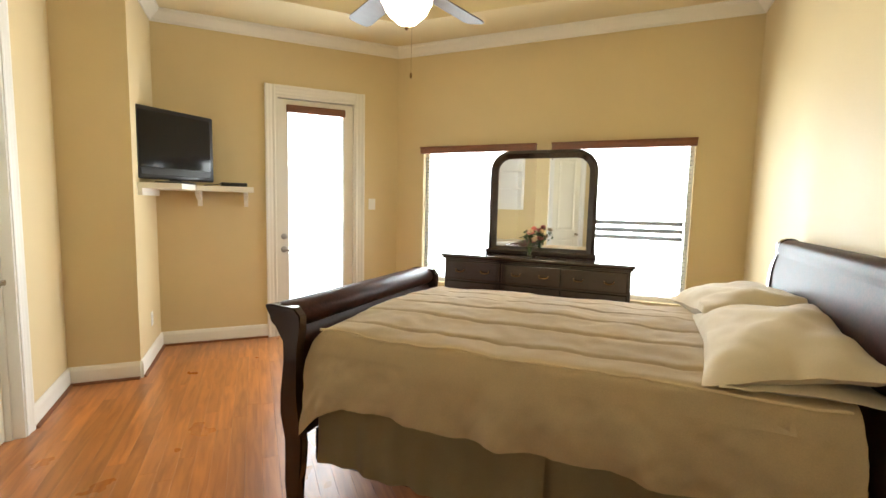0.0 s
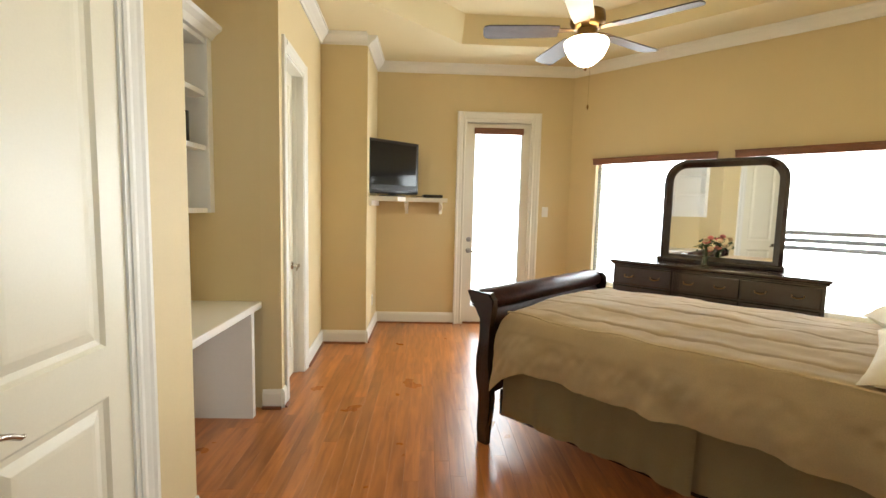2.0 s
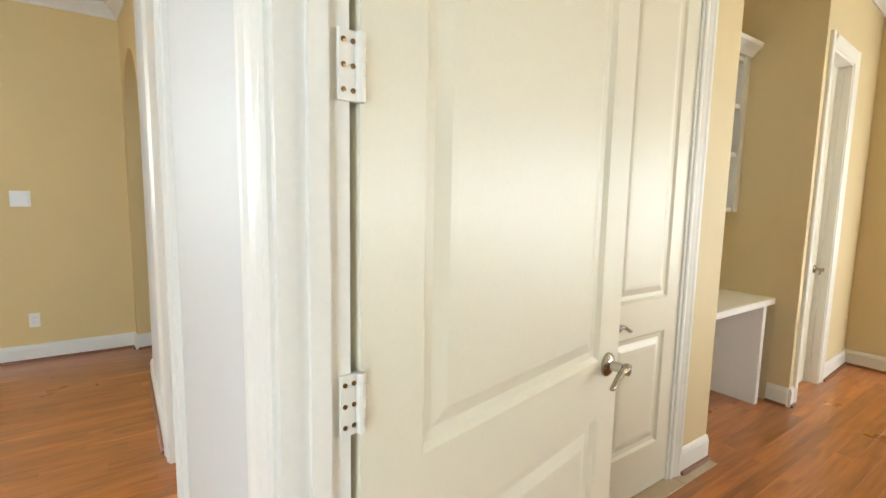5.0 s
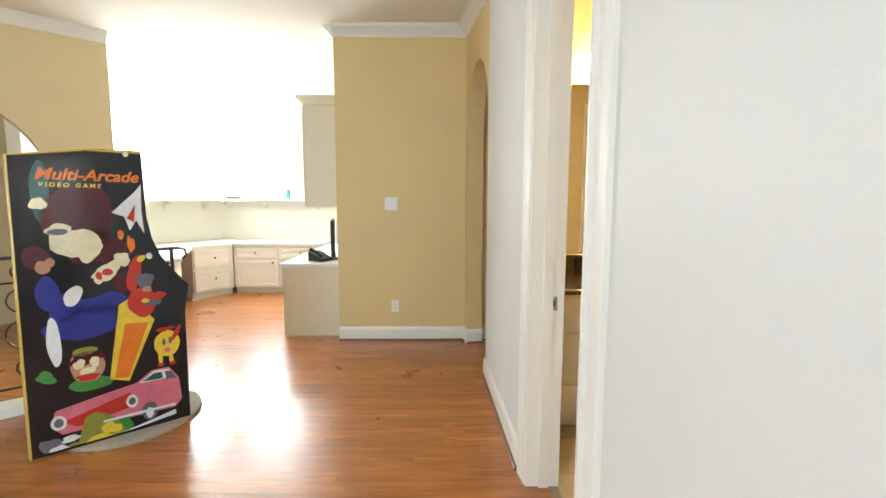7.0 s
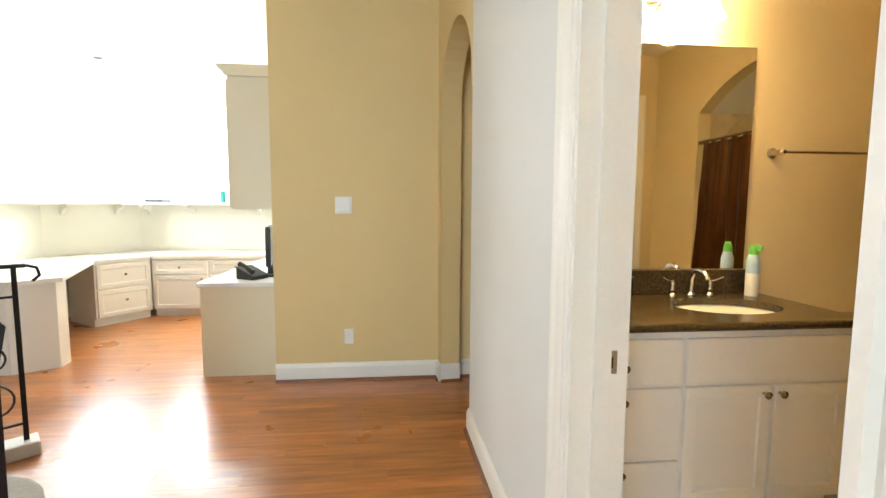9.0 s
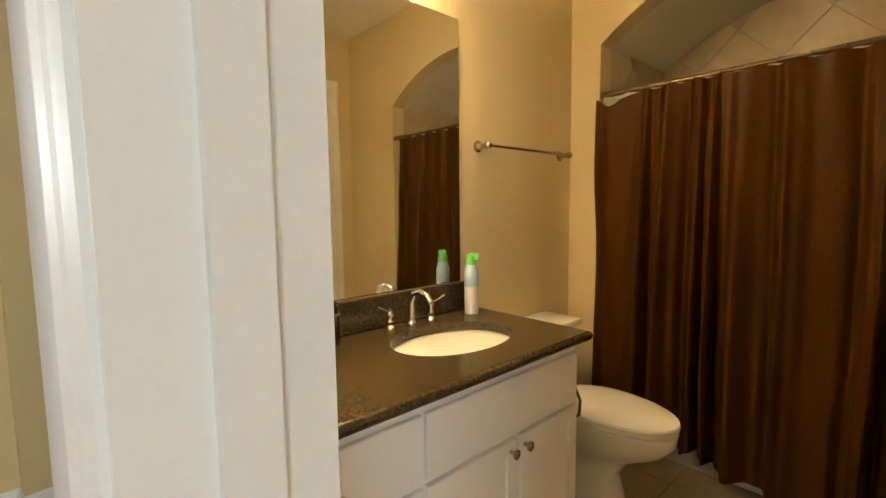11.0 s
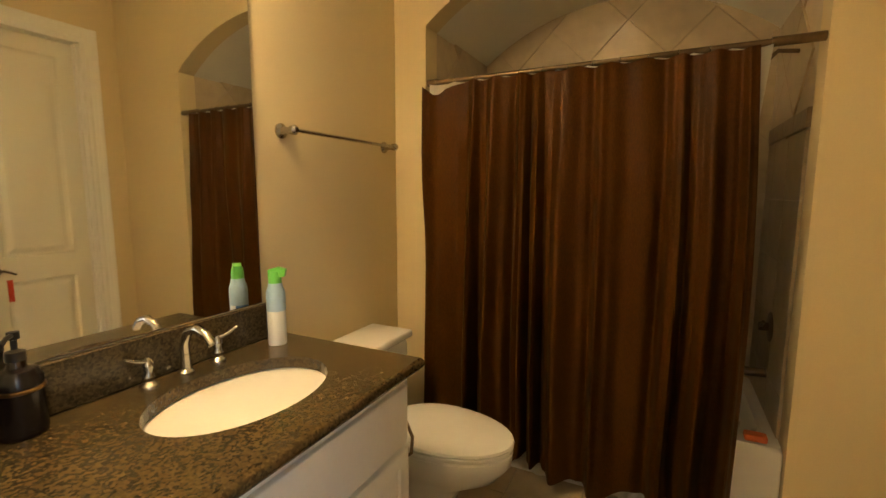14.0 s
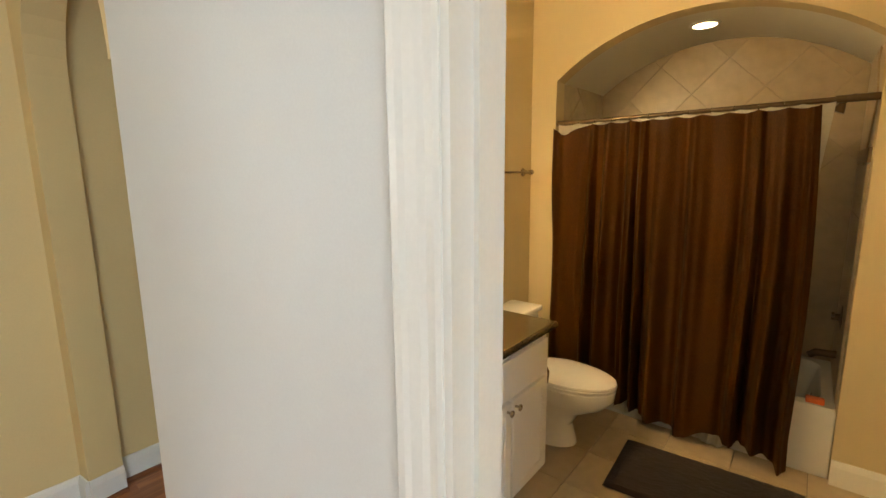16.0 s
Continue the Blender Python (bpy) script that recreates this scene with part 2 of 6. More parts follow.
def lathe(bm, profile, c=(0, 0, 0), seg=24, sx=1.0, sy=1.0, m=None):
    rings = []
    for r, z in profile:
        ring = []
        for i in range(seg):
            a = 2 * math.pi * i / seg
            p = Vector((c[0] + max(r, 1e-4) * sx * math.cos(a), c[1] + max(r, 1e-4) * sy * math.sin(a), c[2] + z))
            ring.append(m @ p if m is not None else p)
        rings.append(ring)
    ring_loft(bm, rings)


def tube(bm, pts, r, seg=10, flat_y=1.0):
    """A round bar swept along points; r may be a list."""
    pts = [Vector(p) for p in pts]
    rings = []
    side = None
    for i, p in enumerate(pts):
        d = (pts[min(i + 1, len(pts) - 1)] - pts[max(i - 1, 0)]).normalized()
        if side is None:
            side = d.orthogonal().normalized()
        side = (side - d * side.dot(d)).normalized()
        up = d.cross(side)
        rad = r[i] if isinstance(r, (list, tuple)) else r
        rings.append([p + rad * (math.cos(2 * math.pi * k / seg) * side + flat_y * math.sin(2 * math.pi * k / seg) * up) for k in range(seg)])
    ring_loft(bm, rings)


def slab(bm, outline, a, b, axis="z", m=None):
    """A polygon pushed from a to b along an axis. The outline gives the other two coordinates in x, y, z order."""
    def at(p, q):
        return {"x": (q, p[0], p[1]), "y": (p[0], q, p[1]), "z": (p[0], p[1], q)}[axis]
    lo = [bm.verts.new(at(p, a)) for p in outline]
    hi = [bm.verts.new(at(p, b)) for p in outline]
    bm.faces.new(lo[::-1])
    bm.faces.new(hi)
    for i in range(len(outline)):
        j = (i + 1) % len(outline)
        bm.faces.new((lo[i], lo[j], hi[j], hi[i]))
    if m is not None:
        bmesh.ops.transform(bm, matrix=m, verts=lo + hi)


def finish(name, bm, mat, smooth=False):
    bmesh.ops.recalc_face_normals(bm, faces=bm.faces)
    me = bpy.data.meshes.new(name)
    bm.to_mesh(me)
    bm.free()
    me.materials.append(mat)
    if smooth:
        me.shade_smooth()
        me.set_sharp_from_angle(angle=radians(38))
    return me


def thing(name, m, label, category, group=""):
    ob = new(name)
    ob.matrix_world = m
    ob.empty_display_size = 0.1
    return tagged(ob, label, category, group)


def part(name, bm, mat, parent, label="", smooth=False, m=None):
    ob = new(name, finish(name, bm, mat, smooth))
    ob.parent = parent
    if m is not None:
        ob.matrix_local = m
    if label:
        tagged(ob, label)
    return ob


def solo(name, bm, mat, m, label, category, group="", smooth=False, kind=""):
    ob = new(name, finish(name, bm, mat, smooth))
    ob.matrix_world = m
    return tagged(ob, label, category, group, kind)


def structure(name, bm, mat, label, category, smooth=False, m=None):
    return solo(name, bm, mat, m if m is not None else Matrix(), label, category, "", smooth, "structure")


I4 = Matrix()

# ---- walls ----
def wall_boxes(bm, a0, a1, t0, t1, h, holes=(), along="x", m=None):
    """A straight wall from a0 to a1, t0 to t1 thick, with openings (from, to, bottom, top)."""
    def put(p, q, lo, hi):
        if q - p > 1e-4 and hi - lo > 1e-4:
            if along == "x":
                box(bm, p, q, t0, t1, lo, hi, m=m)
            else:
                box(bm, t0, t1, p, q, lo, hi, m=m)
    at = a0
    for p, q, lo, hi in sorted(holes):
        put(at, p, 0, h)
        put(p, q, 0, lo)
        put(p, q, hi, h)
        at = q
    put(at, a1, 0, h)


D_H = 2.44      # door openings
CLOSET = pose(X_LEFT, 2.40, 0, 0, 0, 3.2) @ pose(-X_LEFT, -2.40, 0)   # the closet door's wall runs slightly askew
bm = bmesh.new()
for x0, x1, z0 in ((-3.85, -2.46, 0), (-2.46, -1.70, D_H), (-1.70, -0.42, 0), (-0.42, 0.46, D_H), (0.46, 1.02, 0)):
    slab(bm, [(x0, hy(x0)), (x1, hy(x1)), (x1, Y_IN), (x0, Y_IN)], z0, 3.2, "z")
structure("wall_hall", bm, WALLP, "pale cream painted wall between the hall and the rooms, with two doorways", "wall")

bm = bmesh.new()
wall_boxes(bm, Y_IN, 1.25, -1.10, X_LEFT, 3.3, [(0.24, 0.88, 0, D_H)], "y")
box(bm, -1.74, -1.10, 1.18, 1.25, 0, 3.3)
box(bm, -1.74, -1.62, 1.25, 2.46, 0, 3.3)
wall_boxes(bm, 2.40, 3.98, -1.10, X_LEFT, 3.3, [(2.56, 3.10, 0, D_H)], "y", CLOSET)
box(bm, -1.62, -1.10, 2.40, 2.46, 0, 3.3)
box(bm, -1.2, -0.60, 3.90, 4.74, 0, 3.3)
structure("wall_closet", bm, WALL, "beige bedroom wall with a desk niche, two doors and a jutting pier", "wall")

bm = bmesh.new()
wall_boxes(bm, -1.2, 1.86, Y_DOOR, Y_DOOR + 0.14, 3.3, [(0.44, 1.235, 0, D_H)])
structure("wall_balcony", bm, WALL, "beige bedroom wall with the glazed balcony door", "wall")

bm = bmesh.new()
wall_boxes(bm, -2.27, S_HEAD + 0.14, N_WALL, N_WALL + 0.15, 3.3, [(-1.94, -0.72, 0.555, 1.985), (-0.55, 0.64, 0.555, 1.985)])
structure("wall_window", bm, WALL, "beige bedroom wall with two wide windows", "wall", m=WM)

bm = bmesh.new()
wall_boxes(bm, 0.30, N_WALL, S_HEAD, S_HEAD + 0.14, 3.3, (), "y")
structure("wall_headboard", bm, WALL, "beige bedroom wall behind the headboard", "wall", m=WM)
bm = bmesh.new()
box(bm, 0.93, 1.05, Y_IN, -0.50, 0, 3.3)
structure("wall_bedroom_east", bm, WALL, "short beige bedroom wall beside the door", "wall")

# bath
bm = bmesh.new()
box(bm, -3.85, X_BATH, Y_IN, 2.05, 0, 3.2)
structure("wall_vanity", bm, WALL, "beige bathroom wall behind the vanity", "wall")


def arch_pts(x0, x1, spring, rise, n=18):
    """Points over an arch from x1 back to x0."""
    c, w = (x0 + x1) / 2, (x1 - x0) / 2
    rad = (w * w + rise * rise) / (2 * rise)
    half = math.asin(min(1, w / rad)) if rise <= w else math.pi / 2
    if rise >= w:
        return [(c + w * math.cos(math.pi * i / n), spring + rise * math.sin(math.pi * i / n)) for i in range(n + 1)]
    return [(c + rad * math.sin(half - 2 * half * i / n), spring + rise - rad + rad * math.cos(half - 2 * half * i / n)) for i in range(n + 1)]


TUB0, TUB1, TUB_S, TUB_R, TUB_BACK = -3.38, -1.80, 2.205, 0.28, 1.93
bm = bmesh.new()
slab(bm, [(X_BATH, 0), (TUB0, 0)] + arch_pts(TUB0, TUB1, TUB_S, TUB_R)[::-1] + [(TUB1, 0), (-1.10, 0), (-1.10, 3.2), (X_BATH, 3.2)], Y_ARCH, Y_ARCH + 0.12, "y")
structure("wall_tub_arch", bm, WALL, "beige bathroom wall with an arched opening to the tub", "wall")
bm = bmesh.new()
box(bm, X_BATH, TUB0, Y_ARCH + 0.12, TUB_BACK, 0, 3.2)
box(bm, TUB1, -1.74, Y_ARCH + 0.12, TUB_BACK, 0, 3.2)
box(bm, X_BATH, -1.74, TUB_BACK, TUB_BACK + 0.1, 0, 3.2)
structure("wall_tub_sides", bm, TILE, "tiled walls round the tub", "wall")
bm = bmesh.new()
lo = arch_pts(TUB0, TUB1, TUB_S, TUB_R)
slab(bm, lo + [(TUB0, 2.85), (TUB1, 2.85)], Y_ARCH + 0.12, TUB_BACK, "y")
structure("ceiling_tub_vault", bm, CEIL, "white plastered barrel vault over the tub", "ceiling", smooth=True)
bm = bmesh.new()
box(bm, X_BATH, -1.10, Y_IN, Y_ARCH, Z_HALL, Z_HALL + 0.1)
structure("ceiling_bath", bm, CEIL, "white bathroom ceiling", "ceiling")

def run_frame(p, q):
    """Local x from p to q, local y to the left of it."""
    a = math.degrees(math.atan2(q[1] - p[1], q[0] - p[0]))
    return pose(p[0], p[1], 0, 0, 0, a), math.hypot(q[0] - p[0], q[1] - p[1])


# hall and office
bm = bmesh.new()
box(bm, X_YEL - 0.14, X_YEL, -2.60, 1.2, 0, 3.2)
structure("wall_hall_end", bm, HALLY, "golden beige wall at the end of the hall", "wall")
bm = bmesh.new()
PM, PL = run_frame((X_YEL, -1.375), (-3.85, hy(-3.85)))
slab(bm, [(0, 0), (0.10, 0)] + arch_pts(0.10, PL - 0.02, 2.05, 0.46)[::-1] + [(PL - 0.02, 2.0), (PL - 0.001, 2.0), (PL - 0.001, 3.2), (0, 3.2)], 0.0, 0.15, "y")
structure("wall_passage_arch", bm, HALLY, "beige wall with a narrow round-arched passage", "wall", m=PM)
bm = bmesh.new()
box(bm, X_YEL, -3.85, 1.2, 1.3, 0, 3.2)
structure("wall_passage_end", bm, HALLY, "beige wall closing the passage", "wall")

OFF = [(-7.62, -2.62), (-7.62, -5.08), (-6.85, -5.72), (-5.0, -5.72)]


OFFICE_WINDOWS = [(0, 1.31, 2.17), (1, 0.10, 0.90), (2, 0.22, 1.02)]   # wall, from, to
for k in range(3):
    m, l = run_frame(OFF[k], OFF[k + 1])
    holes = [(p, q, 1.40, 2.62) for w, p, q in OFFICE_WINDOWS if w == k]
    bm = bmesh.new()
    wall_boxes(bm, -0.05, l + 0.05, -0.14, 0, 3.2, holes)
    structure("wall_office_%d" % (k + 1), bm, CEIL, "white office wall with a bright window", "wall", m=m)
bm = bmesh.new()
box(bm, -7.7, X_YEL - 0.14, -2.62, -2.50, 0, 3.2)
structure("wall_office_north", bm, CEIL, "white office wall above the counter", "wall")

# stair side: a diagonal wall with an arched opening
SM, SL = run_frame((-4.95, -4.82), (-3.2, -6.57))
bm = bmesh.new()
slab(bm, [(0, 0), (0.52, 0)] + [(p, z) for p, z in arch_pts(0.52, 2.02, 1.72, 0.55)[::-1]] + [(2.02, 0), (SL, 0), (SL, 3.2), (0, 3.2)], -0.16, 0, "y")
structure("wall_stair_arch", bm, WALL, "beige diagonal wall with an arched opening to the stairs", "wall", m=SM)
bm = bmesh.new()
box(bm, -0.2, SL, -1.5, -1.38, -0.0, 3.2)
structure("wall_stair_back", bm, WALL, "beige stairwell wall behind the arch", "wall", m=SM)
bm = bmesh.new()
box(bm, -5.05, 1.02, -6.85, -6.70, 0, 3.2)
structure("wall_hall_south", bm, WALL, "beige hall wall", "wall")
# this opening and its frame are added, out of view, to carry a fill lamp
bm = bmesh.new()
wall_boxes(bm, -6.70, Y_HALL, 1.02, 1.16, 3.2, [(-4.6, -2.4, 0.5, 2.6)], "y")

structure("wall_hall_east", bm, WALL, "beige hall wall with an opening for the added fill lamp", "wall")
bm = bmesh.new()
for y0, y1, z0, z1 in ((-4.6, -4.55, 0.5, 2.6), (-2.45, -2.4, 0.5, 2.6), (-4.55, -2.45, 0.5, 0.55), (-4.55, -2.45, 2.55, 2.6), (-3.52, -3.48, 0.55, 2.55)):
    box(bm, 1.05, 1.10, y0, y1, z0, z1)
structure("window_hall", bm, TRIM, "white frame of an unseen window, added round the hall's fill lamp", "window")
bm = bmesh.new()
box(bm, -7.8, 1.1, -6.8, Y_HALL, Z_HALL, Z_HALL + 0.1)
box(bm, X_YEL, -3.85, Y_HALL, 1.3, Z_HALL, Z_HALL + 0.1)
structure("ceiling_hall", bm, CEIL, "white ceiling over hall and office", "ceiling")

# bedroom ceiling with an eight-sided tray
TC = Vector((1.13, 2.17))
tray = [(-0.56, 3.12), (0.32, 4.05), (1.52, 4.06), (2.98, 2.56), (2.98, 1.20), (2.05, 0.25), (0.30, 0.25), (-0.56, 1.10)]
room = [(-1.7, 4.9), (1.9, 4.9), (4.3, 2.3), (4.3, 1.2), (2.9, -1.2), (-1.7, -1.2)]
bm = bmesh.new()
corners = [(-1.75, 4.95), (1.2, 4.95), (4.5, 4.95), (4.5, 1.6), (4.5, -1.3), (1.3, -1.3), (-1.75, -1.3), (-1.75, 2.0)]
pairs = [7, 0, 1, 2, 3, 4, 5, 6]
low_in = [bm.verts.new((x, y, Z_BED)) for x, y in tray]
low_out = [bm.verts.new((*corners[pairs[i]], Z_BED)) for i in range(8)]
top_in = [bm.verts.new((TC.x + (x - TC.x) * 0.97, TC.y + (y - TC.y) * 0.97, Z_BED + 0.27)) for x, y in tray]
for i in range(8):
    j = (i + 1) % 8
    bm.faces.new((low_out[i], low_out[j], low_in[j], low_in[i]))
    bm.faces.new((low_in[i], low_in[j], top_in[j], top_in[i]))
bm.faces.new(top_in)
top = [bm.verts.new((x, y, Z_BED + 0.4)) for x, y in ((-1.75, -1.3), (4.5, -1.3), (4.5, 4.95), (-1.75, 4.95))]
bm.faces.new(top)
structure("ceiling_bedroom", bm, TRAY, "cream bedroom ceiling with an eight-sided raised tray", "ceiling")

# unseen slab added over the ceilings, only to keep daylight out
bm = bmesh.new()
box(bm, -7.9, 4.6, -6.9, 5.2, 3.5, 3.6)
structure("daylight_block_slab", bm, CEIL, "plain unseen slab added above the ceilings to block daylight", "roof")


def strip(name, p, q, profile, mat, label, z=0.0):
    """A moulding from p to q; the profile's x grows to the left of the way from p to q."""
    m, l = run_frame(p, q)
    bm = bmesh.new()
    slab(bm, profile, 0, l, "x")
    return structure(name, bm, mat, label, name, m=m @ Matrix.Translation((0, 0, z)))


BASE = [(0, 0), (0.018, 0), (0.018, 0.105), (0.012, 0.125), (0.006, 0.135), (0, 0.135)]
QUART = [(0.018, 0), (0.036, 0), (0.034, 0.010), (0.028, 0.016), (0.018, 0.018)]
CROWN = [(0, 0), (0, -0.10), (0.012, -0.10), (0.02, -0.08), (0.045, -0.055), (0.075, -0.03), (0.082, -0.012), (0.092, -0.012), (0.092, 0)]


def w2(s, n):
    v = WM @ Vector((s, n, 0))
    return (v.x, v.y)


def pl(a, b):
    """A point of the passage arch's frame on the plan."""
    v = PM @ Vector((a, b, 0))
    return (v.x, v.y)


def cl(y):
    """A point of the closet wall's face on the plan."""
    v = CLOSET @ Vector((X_LEFT, y, 0))
    return (v.x, v.y)


base_runs = [
    ((1.33, Y_DOOR), (1.72, Y_DOOR)), ((-0.60, Y_DOOR), (0.345, Y_DOOR)), ((-0.60, 3.90), (-0.60, Y_DOOR)), ((cl(3.90)[0], 3.90), (-0.60, 3.90)),
    (cl(3.19), cl(3.90)), (cl(2.40), cl(2.47)), ((-1.10, 2.40), (X_LEFT, 2.40)), ((X_LEFT, 0.97), (X_LEFT, 1.25)),
    ((X_LEFT, Y_IN), (X_LEFT, 0.15)), (w2(S_HEAD, N_WALL), w2(S_HEAD, 0.3)), (w2(-2.25, N_WALL), w2(S_HEAD, N_WALL)), ((X_LEFT, Y_IN), (-0.51, Y_IN)),
    ((-2.57, hy(-2.57)), (-3.85, hy(-3.85))), ((-0.53, hy(-0.53)), (-1.59, hy(-1.59))), ((X_YEL, -1.37), (X_YEL, -2.60)), ((X_YEL, 1.2), (X_YEL, -1.225)),
    ((-3.85, Y_IN), (-3.85, 1.2)), (pl(0.10, 0), pl(0, 0)), (pl(0.10, 0.15), pl(0.10, 0)),
    ((-1.10, Y_ARCH), (TUB1, Y_ARCH)), ((-1.10, 0.97), (-1.10, Y_ARCH)),
]
# every run has the room on its left
for i, (p, q) in enumerate(base_runs):
    if i < 11:
        p, q = q, p
    strip("baseboard", p, q, BASE, TRIM, "white painted baseboard")
    if i not in (19, 20):
        strip("shoe_moulding", p, q, QUART, SHOE, "dark stained quarter-round at the floor")
crown_runs = [
    ((1.72, Y_DOOR), (-0.60, Y_DOOR)), ((-0.60, Y_DOOR), (-0.60, 3.90)), ((-0.60, 3.90), (cl(3.90)[0], 3.90)), (cl(3.90), cl(2.40)),
    ((X_LEFT, 1.25), (X_LEFT, Y_IN)), (w2(S_HEAD, N_WALL), w2(-2.26, N_WALL)), (w2(S_HEAD, 0.3), w2(S_HEAD, N_WALL)), ((X_LEFT, 2.40), (-1.62, 2.40)),
]
for p, q in crown_runs:
    strip("crown_moulding", p, q, CROWN, TRIM, "white crown moulding", Z_BED)
for p, q in [((X_YEL, hy(X_YEL)), (X_YEL, -2.60)), ((0.9, hy(0.9)), (-3.85, hy(-3.85))), (pl(PL, 0), pl(0, 0)), ((X_YEL, -2.60), (X_YEL - 0.14, -2.60))]:
    strip("crown_moulding", p, q, CROWN, TRIM, "white crown moulding", Z_HALL)
bm = bmesh.new()
slab(bm, CROWN, 0, SL, "x")
structure("crown_moulding", bm, TRIM, "white crown moulding", "crown_moulding", m=SM @ Matrix.Translation((0, 0, Z_HALL)))


# ---- doors ----
def casing(m, w, h, label, width=0.105, sill=False):
    """Moulded casing round an opening of width w on the face that local -y looks away from; local x along the wall."""
    ob = tagged(thing("door_casing", m, label, "trim"), kind="structure")
    prof = [(0, 0), (0, -0.010), (0.010, -0.014), (0.03, -0.010), (0.045, -0.014), (width - 0.035, -0.016), (width - 0.022, -0.021), (width - 0.006, -0.021), (width, -0.016), (width, 0)]
    for side in (-1, 1):
        bm = bmesh.new()
        x0 = 0 if side < 0 else w
        slab(bm, [(x0 + side * p, q) for p, q in prof], 0, h + width, "z")
        part("jamb_moulding", bm, TRIM, ob)
    bm = bmesh.new()
    slab(bm, [(q, h + p) for p, q in prof], 0, w, "x")
    part("head_moulding", bm, TRIM, ob)
    return ob


def jambs(m, w, h, d):
    """Lining of an opening, d deep along local +y."""
    ob = tagged(thing("door_jamb", m, "white painted door lining", "trim"), kind="structure")
    for x0, x1 in ((-0.001, 0.018), (w - 0.018, w + 0.001)):
        bm = bmesh.new()
        box(bm, x0, x1, -0.004, d + 0.004, 0, h)
        part("side_lining", bm, TRIM, ob)
        bm = bmesh.new()
        s = 0.012 if x0 < 0.1 else -0.012
        xa = x1 if x0 < 0.1 else x0
        box(bm, min(xa, xa + s), max(xa, xa + s), d * 0.38, d * 0.68, 0, h - 0.018)
        part("door_stop", bm, TRIM, ob)
    bm = bmesh.new()
    box(bm, 0.018, w - 0.018, -0.004, d + 0.004, h - 0.018, h + 0.001)
    part("head_lining", bm, TRIM, ob)
    return ob


def lever(parent, x, z, y, side, out, mat=NICKEL):
    """A lever handle on the face at y, pointing to side, standing out along out."""
    bm = bmesh.new()
    turn = pose(x, y, z, -90 * out, 0, 0)
    lathe(bm, [(0.0, 0), (0.032, 0), (0.032, 0.006), (0.026, 0.012), (0.014, 0.016), (0.012, 0.045), (0.016, 0.05), (0.016, 0.062), (0.0, 0.064)], seg=20, m=turn)
    yy = y + out * 0.056
    tube(bm, [(x, yy, z), (x + side * 0.025, yy, z + 0.002), (x + side * 0.055, yy, z - 0.010), (x + side * 0.080, yy, z - 0.026), (x + side * 0.09, yy, z - 0.026)], [0.010, 0.009, 0.0075, 0.007, 0.005], 10)
    return part("lever_handle", bm, mat, parent, "brushed metal lever handle", True)


def door_leaf(name, m, w, h, label, mid=0.96, stile=0.115, hinges=(), kind="structure", thick=0.035, handle=None):
    """A two-panel door; local x from the hinge, y through the leaf, z up."""
    ob = tagged(thing(name, m, label, "door"), kind=kind)
    low = mid - 0.16
    bm = bmesh.new()
    for x0, x1, z0, z1 in ((0, stile, 0.01, h), (w - stile, w, 0.01, h), (stile, w - stile, 0.01, 0.24), (stile, w - stile, low, mid), (stile, w - stile, h - stile, h)):
        box(bm, x0, x1, 0, thick, z0, z1)
    part("leaf_frame", bm, DOORW, ob)
    for z0, z1 in ((0.24, low), (mid, h - stile)):
        bm = bmesh.new()
        x0, x1 = stile, w - stile
        for y0, s in ((0, 1), (thick, -1)):
            rings = []
            for ins, dep in ((0, 0), (0.012, 0.010), (0.030, 0.012), (0.060, 0.003), (0.075, 0.002)):
                y = y0 + s * dep
                rings.append([(x0 + ins, y, z0 + ins), (x1 - ins, y, z0 + ins), (x1 - ins, y, z1 - ins), (x0 + ins, y, z1 - ins)])
            rows = [[bm.verts.new(p) for p in r] for r in rings]
            for a, b in zip(rows, rows[1:]):
                for i in range(4):
                    bm.faces.new((a[i], a[(i + 1) % 4], b[(i + 1) % 4], b[i]))
            bm.faces.new(rows[-1])
        part("panel", bm, DOORW, ob)
    for z in hinges:
        bm = bmesh.new()
        tube(bm, [(-0.004, -0.006, z - 0.043), (-0.004, -0.006, z + 0.043)], 0.0065, 10)
        for k in range(1, 5):
            tube(bm, [(-0.004, -0.006, z - 0.043 + k * 0.0172 - 0.0015), (-0.004, -0.006, z - 0.043 + k * 0.0172 + 0.0015)], 0.0075, 10)
        box(bm, -0.034, -0.004, -0.004, 0.002, z - 0.043, z + 0.043)
        hg = part("hinge", bm, TRIM, ob, "painted-over butt hinge")
        bm = bmesh.new()
        for dx in (-0.028, -0.014):
            for dz in (-0.03, 0.0, 0.03):
                lathe(bm, [(0.0035, 0), (0.0035, 0.0015), (0.0, 0.002)], seg=8, m=pose(dx, -0.004, z + dz, 90))
        part("screw", bm, BRASSB, hg)
    return ob


# bedroom door, standing open into the room
ang = math.degrees(math.atan2(0.775, -0.155))
bd = door_leaf("door_bedroom", pose(-0.405, -1.045, 0, 0, 0, ang), 0.86, 2.42, "cream painted two-panel bedroom door standing open", 0.985, 0.118, (0.25, 1.115, 1.56, 2.2))
bd_x = Vector((math.cos(radians(ang)), math.sin(radians(ang))))
lever(bd, 0.79, 0.965, 0.0, -1, -1, NICKEL)
lever(bd, 0.79, 0.965, 0.035, -1, 1, NICKEL)
jambs(pose(-0.42, Y_HALL, 0), 0.88, D_H, Y_IN - Y_HALL)
casing(pose(-0.42, Y_HALL, 0, 0, 0, HALL_TURN), 0.88, D_H, "white moulded casing of the bedroom door, hall side")
